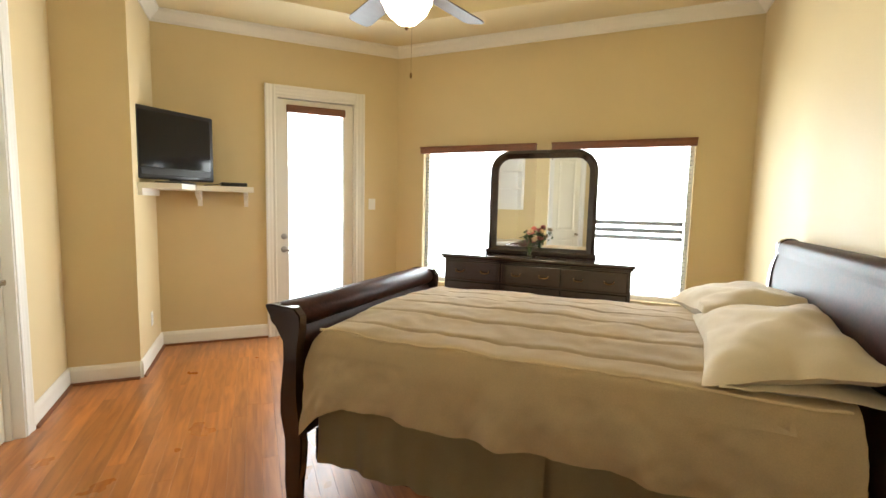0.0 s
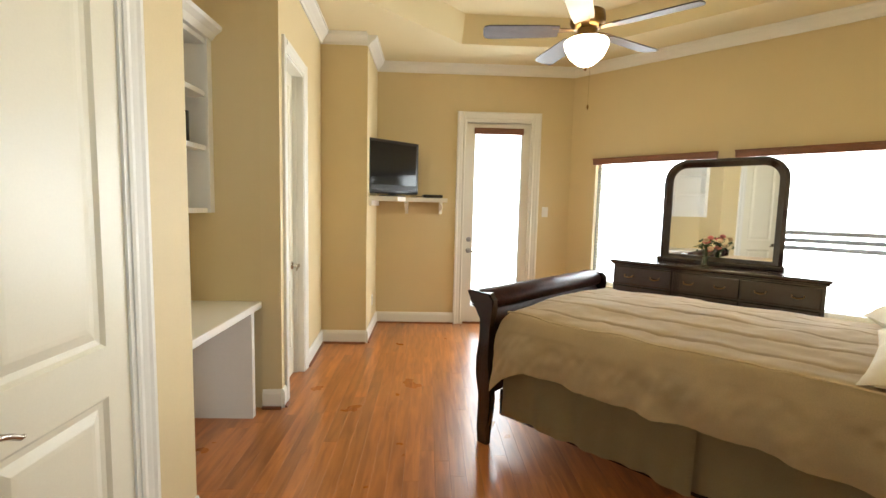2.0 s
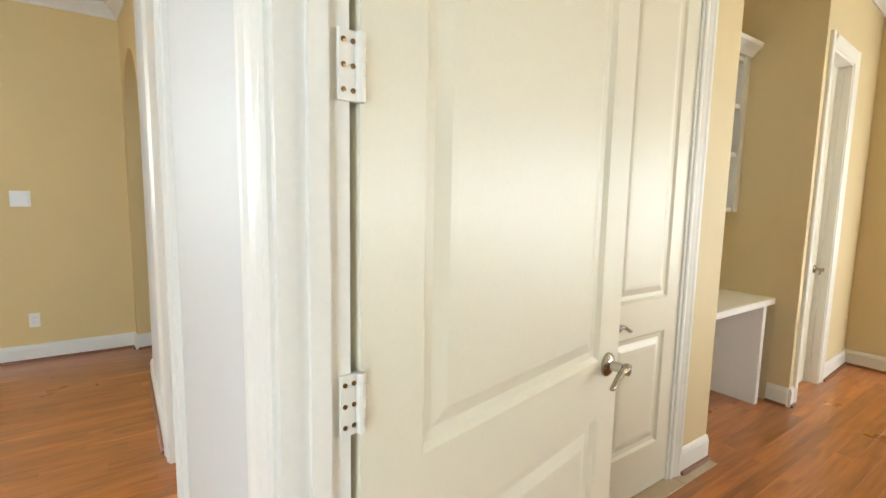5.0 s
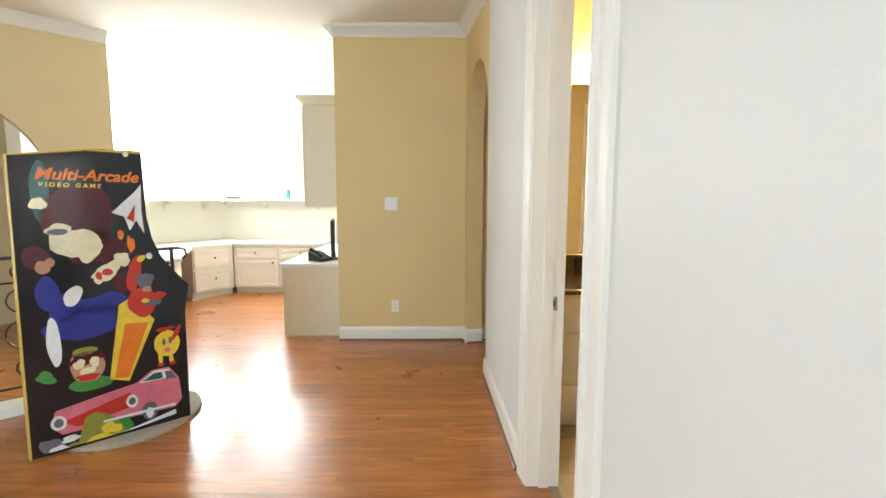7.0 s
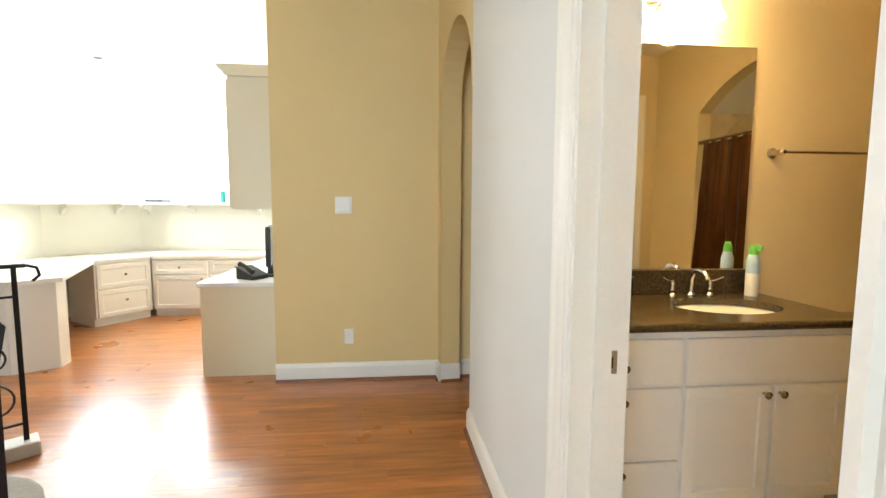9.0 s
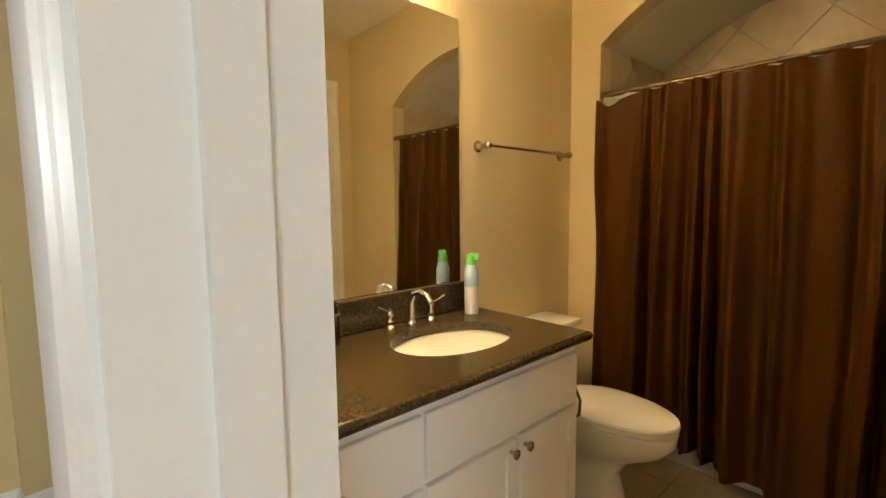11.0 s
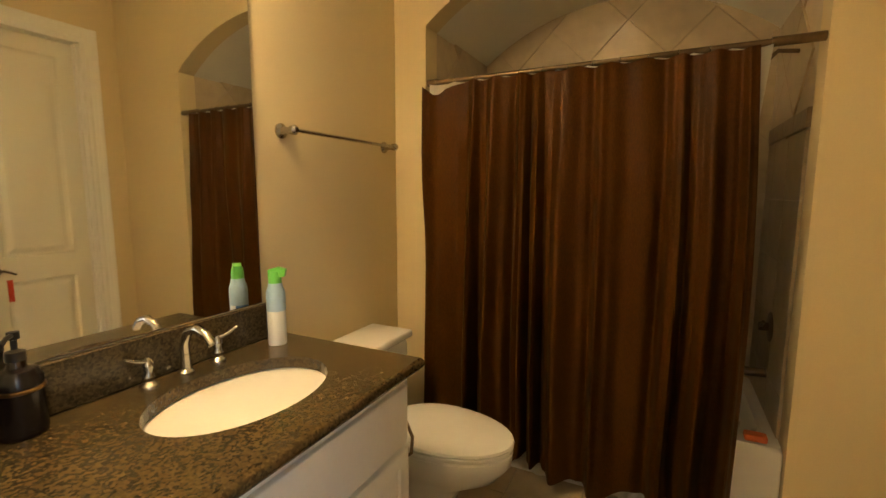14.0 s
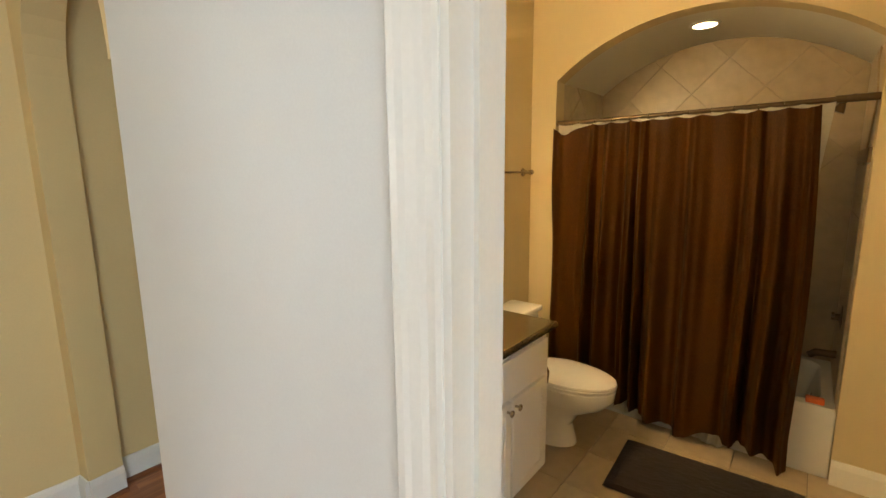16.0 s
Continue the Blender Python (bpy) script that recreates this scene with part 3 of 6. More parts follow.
casing(pose(0.46, Y_IN, 0, 0, 0, 180), 0.88, D_H, "white moulded casing of the bedroom door", 0.09)

# door between bedroom and bath, closed
jj = door_leaf("door_bath_bedroom", pose(X_LEFT - 0.040, 0.862, 0, 0, 0, -90), 0.604, 2.42, "white two-panel door to the bathroom, closed", 0.96, 0.105, ())
lever(jj, 0.55, 0.885, 0.035, -1, 1)
lever(jj, 0.55, 0.885, 0.0, -1, -1)
jambs(pose(X_LEFT, 0.24, 0, 0, 0, 90), 0.64, D_H, 0.13)
casing(pose(X_LEFT, 0.24, 0, 0, 0, 90), 0.64, D_H, "white moulded casing of the bathroom door", 0.09)
casing(pose(-1.10, 0.88, 0, 0, 0, -90), 0.64, D_H, "white moulded casing inside the bathroom", 0.09)
# a tag on the inner lever
bm = bmesh.new()
box(bm, -1.165, -1.160, 0.315, 0.345, 0.70, 0.84, 0.002)
tag = solo("door_hanger", bm, flat("red_tag", (0.5, 0.05, 0.02)), I4, "small red hang tag on the bathroom door lever", "tag")

# closet door, closed
cd = door_leaf("door_closet", CLOSET @ pose(-1.085, 3.082, 0, 0, 0, -90), 0.504, 2.42, "white two-panel closet door, closed", 0.96, 0.10, ())
lever(cd, 0.06, 0.914, 0.035, 1, 1)
jambs(CLOSET @ pose(X_LEFT, 2.56, 0, 0, 0, 90), 0.54, D_H, 0.13)
casing(CLOSET @ pose(X_LEFT, 2.56, 0, 0, 0, 90), 0.54, D_H, "white moulded casing of the closet door", 0.09)

# bath doorway
jambs(pose(-2.46, hy(-2.46), 0), 0.76, D_H, Y_IN - hy(-2.46))
casing(pose(-2.46, hy(-2.46), 0, 0, 0, HALL_TURN), 0.76, D_H, "white moulded casing of the bathroom doorway, hall side")
casing(pose(-1.70, Y_IN, 0, 0, 0, 180), 0.76, D_H, "white moulded casing of the bathroom doorway, inside", 0.06)
bm = bmesh.new()
box(bm, -2.4425, -2.440, -1.128, -1.092, 0.868, 0.932, 0.001)
st = solo("strike_plate", bm, STEELS, I4, "steel strike plate on the bathroom door lining", "strike plate")
bm = bmesh.new()
box(bm, -2.4405, -2.4390, -1.122, -1.104, 0.885, 0.915)
part("latch_hole", bm, BLACKP, st)

# balcony door
casing(pose(0.44, Y_DOOR, 0), 0.795, D_H, "white moulded casing of the balcony door", 0.10)
jambs(pose(0.44, Y_DOOR, 0), 0.795, D_H, 0.14)
gd = tagged(thing("door_balcony", pose(0.46, Y_DOOR + 0.03, 0), "white balcony door with a full glass pane and cherry blind", "door"), kind="structure")
bm = bmesh.new()
for x0, x1, z0, z1 in ((0, 0.10, 0.02, 2.415), (0.655, 0.755, 0.02, 2.415), (0.10, 0.655, 0.02, 0.21), (0.10, 0.655, 2.30, 2.415)):
    box(bm, x0, x1, 0, 0.044, z0, z1)
part("leaf_frame", bm, TRIM, gd)
bm = bmesh.new()
box(bm, 0.10, 0.655, 0.018, 0.024, 0.21, 2.30)
gp = part("pane", bm, GLASS, gd)
gp.visible_shadow = False
bm = bmesh.new()
for z0, z1, y0 in ((2.285, 2.345, -0.045), (2.30, 2.36, -0.035)):
    box(bm, 0.085, 0.67, y0, -0.004, z0, z1, 0.006)
part("blind_valance", bm, BLINDW, gd, "cherry-stained wooden blind valance")
for x in (0.105, 0.635):
    bm = bmesh.new()
    for k in range(46):
        z = 0.25 + k * 0.044
        box(bm, x, x + 0.018, -0.030, -0.006, z, z + 0.003)
    box(bm, x + 0.007, x + 0.011, -0.031, -0.0295, 0.23, 2.30)
    part("slat_ends", bm, GREYS, gd)
lever(gd, 0.05, 0.90, 0.0, 1, -1, STEELS)
bm = bmesh.new()
lathe(bm, [(0, 0), (0.030, 0), (0.030, 0.012), (0.022, 0.018), (0, 0.018)], seg=18, m=pose(0.05, 0, 1.035, 90))
part("deadbolt", bm, STEELS, gd, "", True)
bm = bmesh.new()
box(bm, 0.44, 1.235, Y_DOOR, Y_DOOR + 0.16, -0.01, 0.018, 0.004)
structure("threshold", bm, SHOE, "dark wooden threshold of the balcony door", "threshold")


# ---- windows ----
def blind_window(name, m, w, h, label, sill_h):
    """A fixed window in an opening w by h; local y outward, origin at the opening's lower corner."""
    ob = tagged(thing(name, m, label, "window"), kind="structure")
    bm = bmesh.new()
    for x0, x1, z0, z1 in ((0, 0.035, 0, h), (w - 0.035, w, 0, h), (0.035, w - 0.035, 0, 0.04), (0.035, w - 0.035, h - 0.035, h)):
        box(bm, x0, x1, 0.08, 0.13, z0, z1)
    part("window_frame", bm, TRIM, ob)
    bm = bmesh.new()
    box(bm, 0.035, w - 0.035, 0.10, 0.106, 0.04, h - 0.035)
    g = part("pane", bm, GLASS, ob)
    g.visible_shadow = False
    return ob


for s0, s1, bare in ((-1.94, -0.72, 0), (-0.55, 0.64, 1)):
    ob = blind_window("window_%d" % (bare + 1), WM @ pose(s0, N_WALL, 0.555), s1 - s0, 1.43, "wide bedroom window, bright outside, with a cherry valance", 0.6)
    w = s1 - s0
    bm = bmesh.new()
    box(bm, -0.015, w + 0.005 + 0.0 * bare, -0.055, -0.003, 1.38, 1.445, 0.005)
    box(bm, -0.02, w + 0.01, -0.062, -0.003, 1.433, 1.45, 0.004)
    part("blind_valance", bm, BLINDW, ob, "cherry-stained wooden blind valance")
    for x in (0.012, w - 0.075):
        bm = bmesh.new()
        for k in range(35):
            box(bm, x, x + 0.055, 0.02, 0.062, 0.03 + k * 0.0385, 0.033 + k * 0.0385)
        box(bm, x + 0.012, x + 0.020, 0.018, 0.0195, 0.02, 1.34)
        part("slat_ends", bm, GREYS, ob, "blind slat ends with ladder tape")
    if bare:
        for k in range(3):
            bm = bmesh.new()
            box(bm, 0.05, w - 0.05, -0.024, 0.024, -0.0015, 0.0015, m=pose(0, 0.042, 0.58 + k * 0.066, 48))
            part("slat", bm, GREYS, ob)
for k, p, q in OFFICE_WINDOWS:
    m, l = run_frame(OFF[k], OFF[k + 1])
    ob = blind_window("window_%d" % (k + 3), m @ pose(q, 0, 1.40, 0, 0, 180), q - p, 1.22, "tall white office window, bright outside", 1.4)
    bm = bmesh.new()
    for x0, x1, z0, z1 in ((-0.07, 0, -0.07, 1.29), (q - p, q - p + 0.07, -0.07, 1.29), (0, q - p, 1.22, 1.29), (0, q - p, -0.07, 0)):
        box(bm, x0, x1, -0.02, 0.002, z0, z1)
    part("window_casing", bm, TRIM, ob)
    window_light("window_light", m @ pose((p + q) / 2, -0.13, 2.01, 90, 0, 0), q - p, 1.22, 62, (0.88, 0.95, 1.0))

# daylight in the bedroom's openings
DAY = (0.92, 0.97, 1.0)
window_light("window_light", WM @ pose(-1.33, N_WALL + 0.14, 1.29, -90, 0, 0), 1.20, 1.37, 62, DAY, 150)
window_light("window_light", WM @ pose(0.045, N_WALL + 0.14, 1.29, -90, 0, 0), 1.17, 1.37, 62, DAY, 150)
window_light("window_light", pose(0.8375, Y_DOOR + 0.10, 1.26, -90, 0, 0), 0.56, 2.08, 22, DAY, 165)
# added fill lamp in the unseen east opening, brightens the hall
window_light("window_light", pose(1.14, -3.5, 1.55, 90, 0, 90), 2.2, 2.1, 118, (0.72, 0.87, 1.0))

# ground and floors under everything
bm = bmesh.new()
box(bm, -60, 60, -60, 60, -3.2, -3.0)
structure("ground", bm, material("lawn", (0.06, 0.10, 0.03), 0.9, grain=3, vary=0.3), "green ground far below the windows", "ground")

# ---- bedroom furniture ----
def sleigh_profile(h, lean, thick):
    """Side outline of a sleigh end: a straight foot, an S-curve and a roll at the top. x is the lean."""
    left = [(0.00, 0), (-0.01, 0.10), (0.005, 0.20), (0.0, 0.30), (-0.025, 0.42), (-0.03, 0.52), (-0.005, h - 0.26), (0.0, h - 0.16), (-lean * 0.6, h - 0.07), (-lean, h - 0.035), (-lean - 0.012, h - 0.008), (-lean + 0.02, h)]
    right = [(thick - 0.02, h - 0.005), (thick + 0.015, h - 0.04), (thick + 0.01, h - 0.10), (thick - 0.005, h - 0.2), (thick - 0.01, 0.52), (thick, 0.42), (thick + 0.02, 0.30), (thick + 0.015, 0.20), (thick - 0.01, 0.10), (thick - 0.005, 0)]
    return left + right


BED_N0, BED_N1, FOOT_S, HEAD_S = 1.60, 3.09, -1.19, 0.90
bed = thing("sleigh_bed", WM @ pose(0, 0, 0), "dark mahogany sleigh bed with curved head and footboard", "bed")


def sleigh_end(tag, s, h, flip, lean, thick):
    prof = [(s + flip * x, z) for x, z in sleigh_profile(h, lean, thick)]
    end = None
    for n0, n1 in ((BED_N0, BED_N0 + 0.05), (BED_N1 - 0.05, BED_N1)):
        bm = bmesh.new()
        slab(bm, [(p, q) for p, q in prof], n0, n1, "y")
        bmesh.ops.bevel(bm, geom=[e for e in bm.edges if e.is_boundary is False and abs(e.verts[0].co.y - e.verts[1].co.y) < 1e-5], offset=0.006, segments=2, affect="EDGES")
        part(tag + "_post", bm, DARKW, bed)
    bm = bmesh.new()
    # the panel follows the S-curve, thinner than the posts
    lo = [(x, z) for x, z in sleigh_profile(h, lean, thick)][3:11]
    rings = []
    for x, z in lo:
        rings.append([(s + flip * (x + 0.014), BED_N0 + 0.05, z), (s + flip * (x + 0.014), BED_N1 - 0.05, z), (s + flip * (x + thick * 0.62), BED_N1 - 0.05, z), (s + flip * (x + thick * 0.62), BED_N0 + 0.05, z)])
    ring_loft(bm, rings)
    part(tag + "_panel", bm, REDW, bed, "", True)
    bm = bmesh.new()
    c = s + flip * (thick * 0.30 - lean * 0.45)
    lathe(bm, [(0.0, 0), (0.058, 0), (0.062, 0.01), (0.062, BED_N1 - BED_N0 - 0.05), (0.058, BED_N1 - BED_N0 - 0.04), (0, BED_N1 - BED_N0 - 0.04)], seg=28, sx=1.35, sy=1.0, m=pose(c, BED_N0 + 0.02, h - 0.058, -90))
    part(tag + "_roll", bm, REDW, bed, "polished rolled top rail", True)


sleigh_end("footboard", FOOT_S, 0.925, 1, 0.10, 0.075)
def scroll_head(n0, n1, grow):
    """The headboard's section, front to back, as a closed outline between n0 and n1."""
    front_ = [(0.92, 0.16), (0.918, 0.50), (0.915, 0.80), (0.915, 0.98), (0.918, 1.05), (0.926, 1.11), (0.936, 1.155)]
    roll = [(0.99 + 0.058 * math.cos(radians(a)), 1.185 + 0.058 * math.sin(radians(a))) for a in range(205, -76, -20)]
    back = [(1.0, 1.10), (0.985, 1.00), (0.975, 0.86), (0.972, 0.70), (0.972, 0.16)]
    pts = [(x - (grow if x < 0.93 else 0), z) for x, z in front_] + [(x, z + grow) for x, z in roll] + [(x + grow, z) for x, z in back]
    bm = bmesh.new()
    slab(bm, pts, n0, n1, "y")
    return bm


part("headboard_panel", scroll_head(BED_N0 + 0.045, BED_N1 - 0.045, 0.0), REDW, bed, "polished curved headboard", True)
for n0 in (BED_N0, BED_N1 - 0.045):
    part("headboard_post", scroll_head(n0, n0 + 0.045, 0.008), DARKW, bed, "", True)
    bm = bmesh.new()
    box(bm, 0.912, 0.98, n0, n0 + 0.045, 0.0, 0.165)
    part("headboard_leg", bm, DARKW, bed)
for n in (BED_N0 + 0.01, BED_N1 - 0.045):
    bm = bmesh.new()
    box(bm, FOOT_S + 0.06, HEAD_S + 0.01, n + (0.125 if n < 2 else -0.09), n + (0.15 if n < 2 else -0.065), 0.15, 0.31, 0.004)
    part("side_rail", bm, DARKW, bed)
bm = bmesh.new()
box(bm, FOOT_S + 0.11, HEAD_S + 0.005, BED_N0 + 0.12, BED_N1 - 0.10, 0.26, 0.70, 0.05, 3)
part("mattress", bm, PILLOWC, bed, "", True)


def cloth_noise(p, k, a):
    return a * (noise.noise(p * k) + 0.5 * noise.noise(p * k * 2.3))


# skirt: two lengths of cloth that overlap in a pleat
skirt = thing("bed_skirt", WM.copy(), "khaki cotton bed skirt with a centre pleat under the mattress", "bed skirt")
for f0, f1, tuck in ((0.0, 0.53, 0.0), (0.515, 1.0, 0.014)):
    bm = bmesh.new()
    rows = []
    for j in range(13):
        g = j / 12
        row = []
        for i in range(111):
            f = f0 + (f1 - f0) * i / 110
            s = FOOT_S + 0.12 + f * (HEAD_S - FOOT_S - 0.13)
            fold = 0.010 * math.sin(f * 44 + 2 * math.sin(f * 9)) + 0.008 * math.sin(f * 97 + 1.0) + 0.012 * noise.noise(Vector((f * 14, g * 2.0, 6)))
            edge = 0.030 * math.exp(-((f - 0.52) / 0.018) ** 2) * (1 if tuck else -0.4)
            n = BED_N0 + 0.100 - fold * (1 - g) + edge * (1 - 0.6 * g) + tuck - 0.02 * (1 - g)
            row.append(bm.verts.new((s, n, 0.185 + 0.40 * g + (0.006 * math.sin(f * 23) + 0.004 * math.sin(f * 61)) * (1 - g))))
        rows.append(row)
    for a, b in zip(rows, rows[1:]):
        for i in range(len(a) - 1):
            bm.faces.new((a[i], a[i + 1], b[i + 1], b[i]))
    bmesh.ops.solidify(bm, geom=bm.faces[:], thickness=0.005)
    part("skirt_panel", bm, SKIRT, skirt, "", True)

# quilt: a draped sheet with quilted channels and a piped edge
bm = bmesh.new()
NS, NN = 170, 270
rows = []
for i in range(NS + 1):
    f = i / NS
    s = FOOT_S + 0.095 + f * (HEAD_S - FOOT_S - 0.15)
    row = []
    for j in range(NN + 1):
        g = j / NN
        w = BED_N1 - BED_N0 - 0.10
        drop = 0.225 + 0.10 * max(0, 1 - f / 0.12) + 0.06 * max(0, f - 0.45)
        full = w + 2 * drop
        d = g * full
        edge_r = 0.07
        if d < drop:
            n, z = BED_N0 + 0.045, 0.795 - edge_r - (drop - d)
            side = 1
        elif d > full - drop:
            n, z = BED_N1 - 0.045, 0.795 - edge_r - (d - full + drop)
            side = -1
        else:
            q = d - drop
            n = BED_N0 + 0.05 + q
            k = min(q, w - q)
            lift = edge_r if k > edge_r else math.sqrt(max(0, edge_r ** 2 - (edge_r - k) ** 2))
            z = 0.795 - edge_r + lift
            side = 0
        p = Vector((s, n, z))
        if side == 0:
            k = (n - BED_N0) / 0.225
            z += 0.045 * math.sin(math.pi * min(1, max(0, (n - BED_N0 - 0.05) / w))) + 0.012 * (1 - math.exp(-((k - round(k)) * 0.225 / 0.012) ** 2)) - 0.006
            z += cloth_noise(p, 6, 0.010) + cloth_noise(p, 1.6, 0.014)
        else:
            fall = max(0, (0.795 - edge_r - z) / drop)
            bulge = 0.012 + 0.045 * math.sin(math.pi * min(1, fall) * 0.62)
            wave = 0.014 * fall * math.sin(s * 21 + 1.6 * math.sin(s * 5)) + 0.012 * fall * noise.noise(Vector((s * 7, z * 4, side)))
            crease = 0.020 * noise.noise(Vector((s * 8 + z * 6, z * 6, 3))) + 0.007 * noise.noise(Vector((s * 24 - z * 12, z * 12, 8)))
            n -= side * (bulge + wave + cloth_noise(p, 9, 0.008) + crease * min(1, fall * 4))
            z += 0.009 * fall * math.sin(s * 7.0 + 0.6) + 0.012 * fall * noise.noise(Vector((s * 6, 0, 4)))
        z += 0.012 + 0.016 * f
        if f < 0.05:
            z -= 0.05 * (1 - f / 0.05) ** 2
        row.append(bm.verts.new((s, n, z)))
    rows.append(row)
for a, b in zip(rows, rows[1:]):
    for j in range(NN):
        bm.faces.new((a[j], a[j + 1], b[j + 1], b[j]))
bmesh.ops.solidify(bm, geom=bm.faces[:], thickness=0.018)
quilt = thing("comforter", WM @ pose(0, 0, 0), "khaki beige quilted comforter spread over the bed", "comforter")
part("cover", bm, LINEN, quilt, "", True)
pts = []
for i in range(90):
    f = 0.02 + 0.97 * i / 89
    s, n = FOOT_S + 0.095 + f * (HEAD_S - FOOT_S - 0.15), BED_N0 + 0.088
    z = 0.725 + math.sqrt(0.07 ** 2 - 0.032 ** 2)
    p = Vector((s, n, z))
    z += 0.045 * math.sin(math.pi * 0.038 / (BED_N1 - BED_N0 - 0.10)) + 0.006
    pts.append((s, n, z + cloth_noise(p, 6, 0.010) + cloth_noise(p, 1.6, 0.014) + 0.013 + 0.016 * f))
bm = bmesh.new()
tube(bm, pts, 0.0055, 8)
part("piping", bm, LINEN, quilt, "corded seam", True)


def pillow(s, n, z, ls, ln, th, yaw, tilt, seed, tip=0.0):
    bm = bmesh.new()
    k = 28
    grid = {}
    for sgn in (1, -1):
        for i in range(k + 1):
            for j in range(k + 1):
                a, b = 2 * i / k - 1, 2 * j / k - 1
                if sgn < 0 and (i in (0, k) or j in (0, k)):
                    grid[sgn, i, j] = grid[1, i, j]
                    continue
                h = th * (max(0, 1 - abs(a) ** 2.6) * max(0, 1 - abs(b) ** 2.6)) ** 0.55
                pin = 1 - 0.06 * (abs(a) * abs(b)) ** 2 * -1 - 0.07 * (1 - abs(a * b))
                p = Vector((a * ls / 2 * pin, b * ln / 2 * pin, sgn * h / 2))
                p.z += noise.noise(p * 7 + Vector((seed, 0, 0))) * 0.022 * (1 if h > 0.01 else 0.4) + noise.noise(p * 17 + Vector((0, seed, 0))) * 0.006
                grid[sgn, i, j] = bm.verts.new(p)
    for sgn in (1, -1):
        for i in range(k):
            for j in range(k):
                f = (grid[sgn, i, j], grid[sgn, i + 1, j], grid[sgn, i + 1, j + 1], grid[sgn, i, j + 1])
                bm.faces.new(f if sgn > 0 else f[::-1])
    return solo("pillow", bm, PILLOWC, WM @ pose(s, n, z, tip, tilt, yaw), "beige cotton pillow leaning on the headboard", "pillow", "pillows on the bed", True)


pillow(0.695, 2.76, 0.930, 0.44, 0.70, 0.17, 9, -10, 1.0, -6)
pillow(0.705, 2.07, 0.915, 0.46, 0.78, 0.17, -4, -13, 5.0, 4)
pillow(0.735, 2.06, 0.845, 0.42, 0.76, 0.07, -3, -2, 9.0)

# dresser
dr = thing("dresser", WM @ pose(-1.485, 3.98, 0), "low dark mahogany dresser standing before the windows", "dresser")
DW = 1.72
bm = bmesh.new()
box(bm, 0.035, DW - 0.035, 0.03, 0.42, 0.07, 0.885)
part("body", bm, DARKW, dr)
bm = bmesh.new()
box(bm, 0.0, DW, 0.0, 0.43, 0.905, 0.935, 0.008, 2)
box(bm, 0.015, DW - 0.015, 0.012, 0.425, 0.885, 0.905, 0.006)
part("dresser_top", bm, DARKW, dr)
bm = bmesh.new()
box(bm, 0.02, DW - 0.02, 0.015, 0.425, 0.0, 0.08, 0.006)
part("plinth", bm, DARKW, dr)
for r, (z0, z1) in enumerate(((0.70, 0.87), (0.40, 0.68), (0.10, 0.38))):
    for c in range(3):
        x0 = 0.06 + c * 0.538
        bm = bmesh.new()
        box(bm, x0, x0 + 0.525, 0.010, 0.032, z0, z1, 0.006, 2)
        d = part("drawer", bm, DARKW, dr)
        for hx in (0.14, 0.385):
            bm = bmesh.new()
            zc = (z0 + z1) / 2
            tube(bm, [(x0 + hx - 0.04, 0.006, zc + 0.01), (x0 + hx - 0.035, -0.012, zc - 0.006), (x0 + hx, -0.018, zc - 0.014), (x0 + hx + 0.035, -0.012, zc - 0.006), (x0 + hx + 0.04, 0.006, zc + 0.01)], 0.004, 8)
            part("bail_pull", bm, BRASSB, d, "", True)

# mirror on the dresser
dm = thing("dresser_mirror", WM @ pose(-1.12, 4.33, 0.935), "dark wooden dresser mirror with rounded top corners", "mirror")
MW, MH, FR = 1.0, 0.985, 0.075


def round_top(w, h, inset, r, n=10):
    r = max(0.02, r - inset)
    pts = [(inset, inset), (w - inset, inset)]
    for cx, a0 in ((w - inset - r, 0), (inset + r, 90)):
        for i in range(n + 1):
            a = radians(a0 + 90 * i / n)
            pts.append((cx + r * math.cos(a), h - inset - r + r * math.sin(a)))
    return pts


outer, mid_, inner = round_top(MW, MH, 0, 0.20), round_top(MW, MH, 0.03, 0.20), round_top(MW, MH, FR, 0.20)
bm = bmesh.new()
rings = [[(x, 0.03, z) for x, z in outer], [(x, -0.01, z) for x, z in outer], [(x, -0.024, z) for x, z in mid_], [(x, -0.006, z) for x, z in inner], [(x, 0.012, z) for x, z in inner]]
ring_loft(bm, rings, cap=False)
part("frame", bm, DARKW, dm, "", True)
bm = bmesh.new()
slab(bm, inner, 0.008, 0.014, "y")
part("glass", bm, MIRROR, dm, "silvered mirror glass")
bm = bmesh.new()
slab(bm, outer, 0.030, 0.040, "y")
part("backing", bm, DARKW, dm)
bm = bmesh.new()
box(bm, -0.02, MW + 0.02, -0.05, 0.05, -0.0, 0.045, 0.008, 2)
part("foot_rail", bm, DARKW, dm)

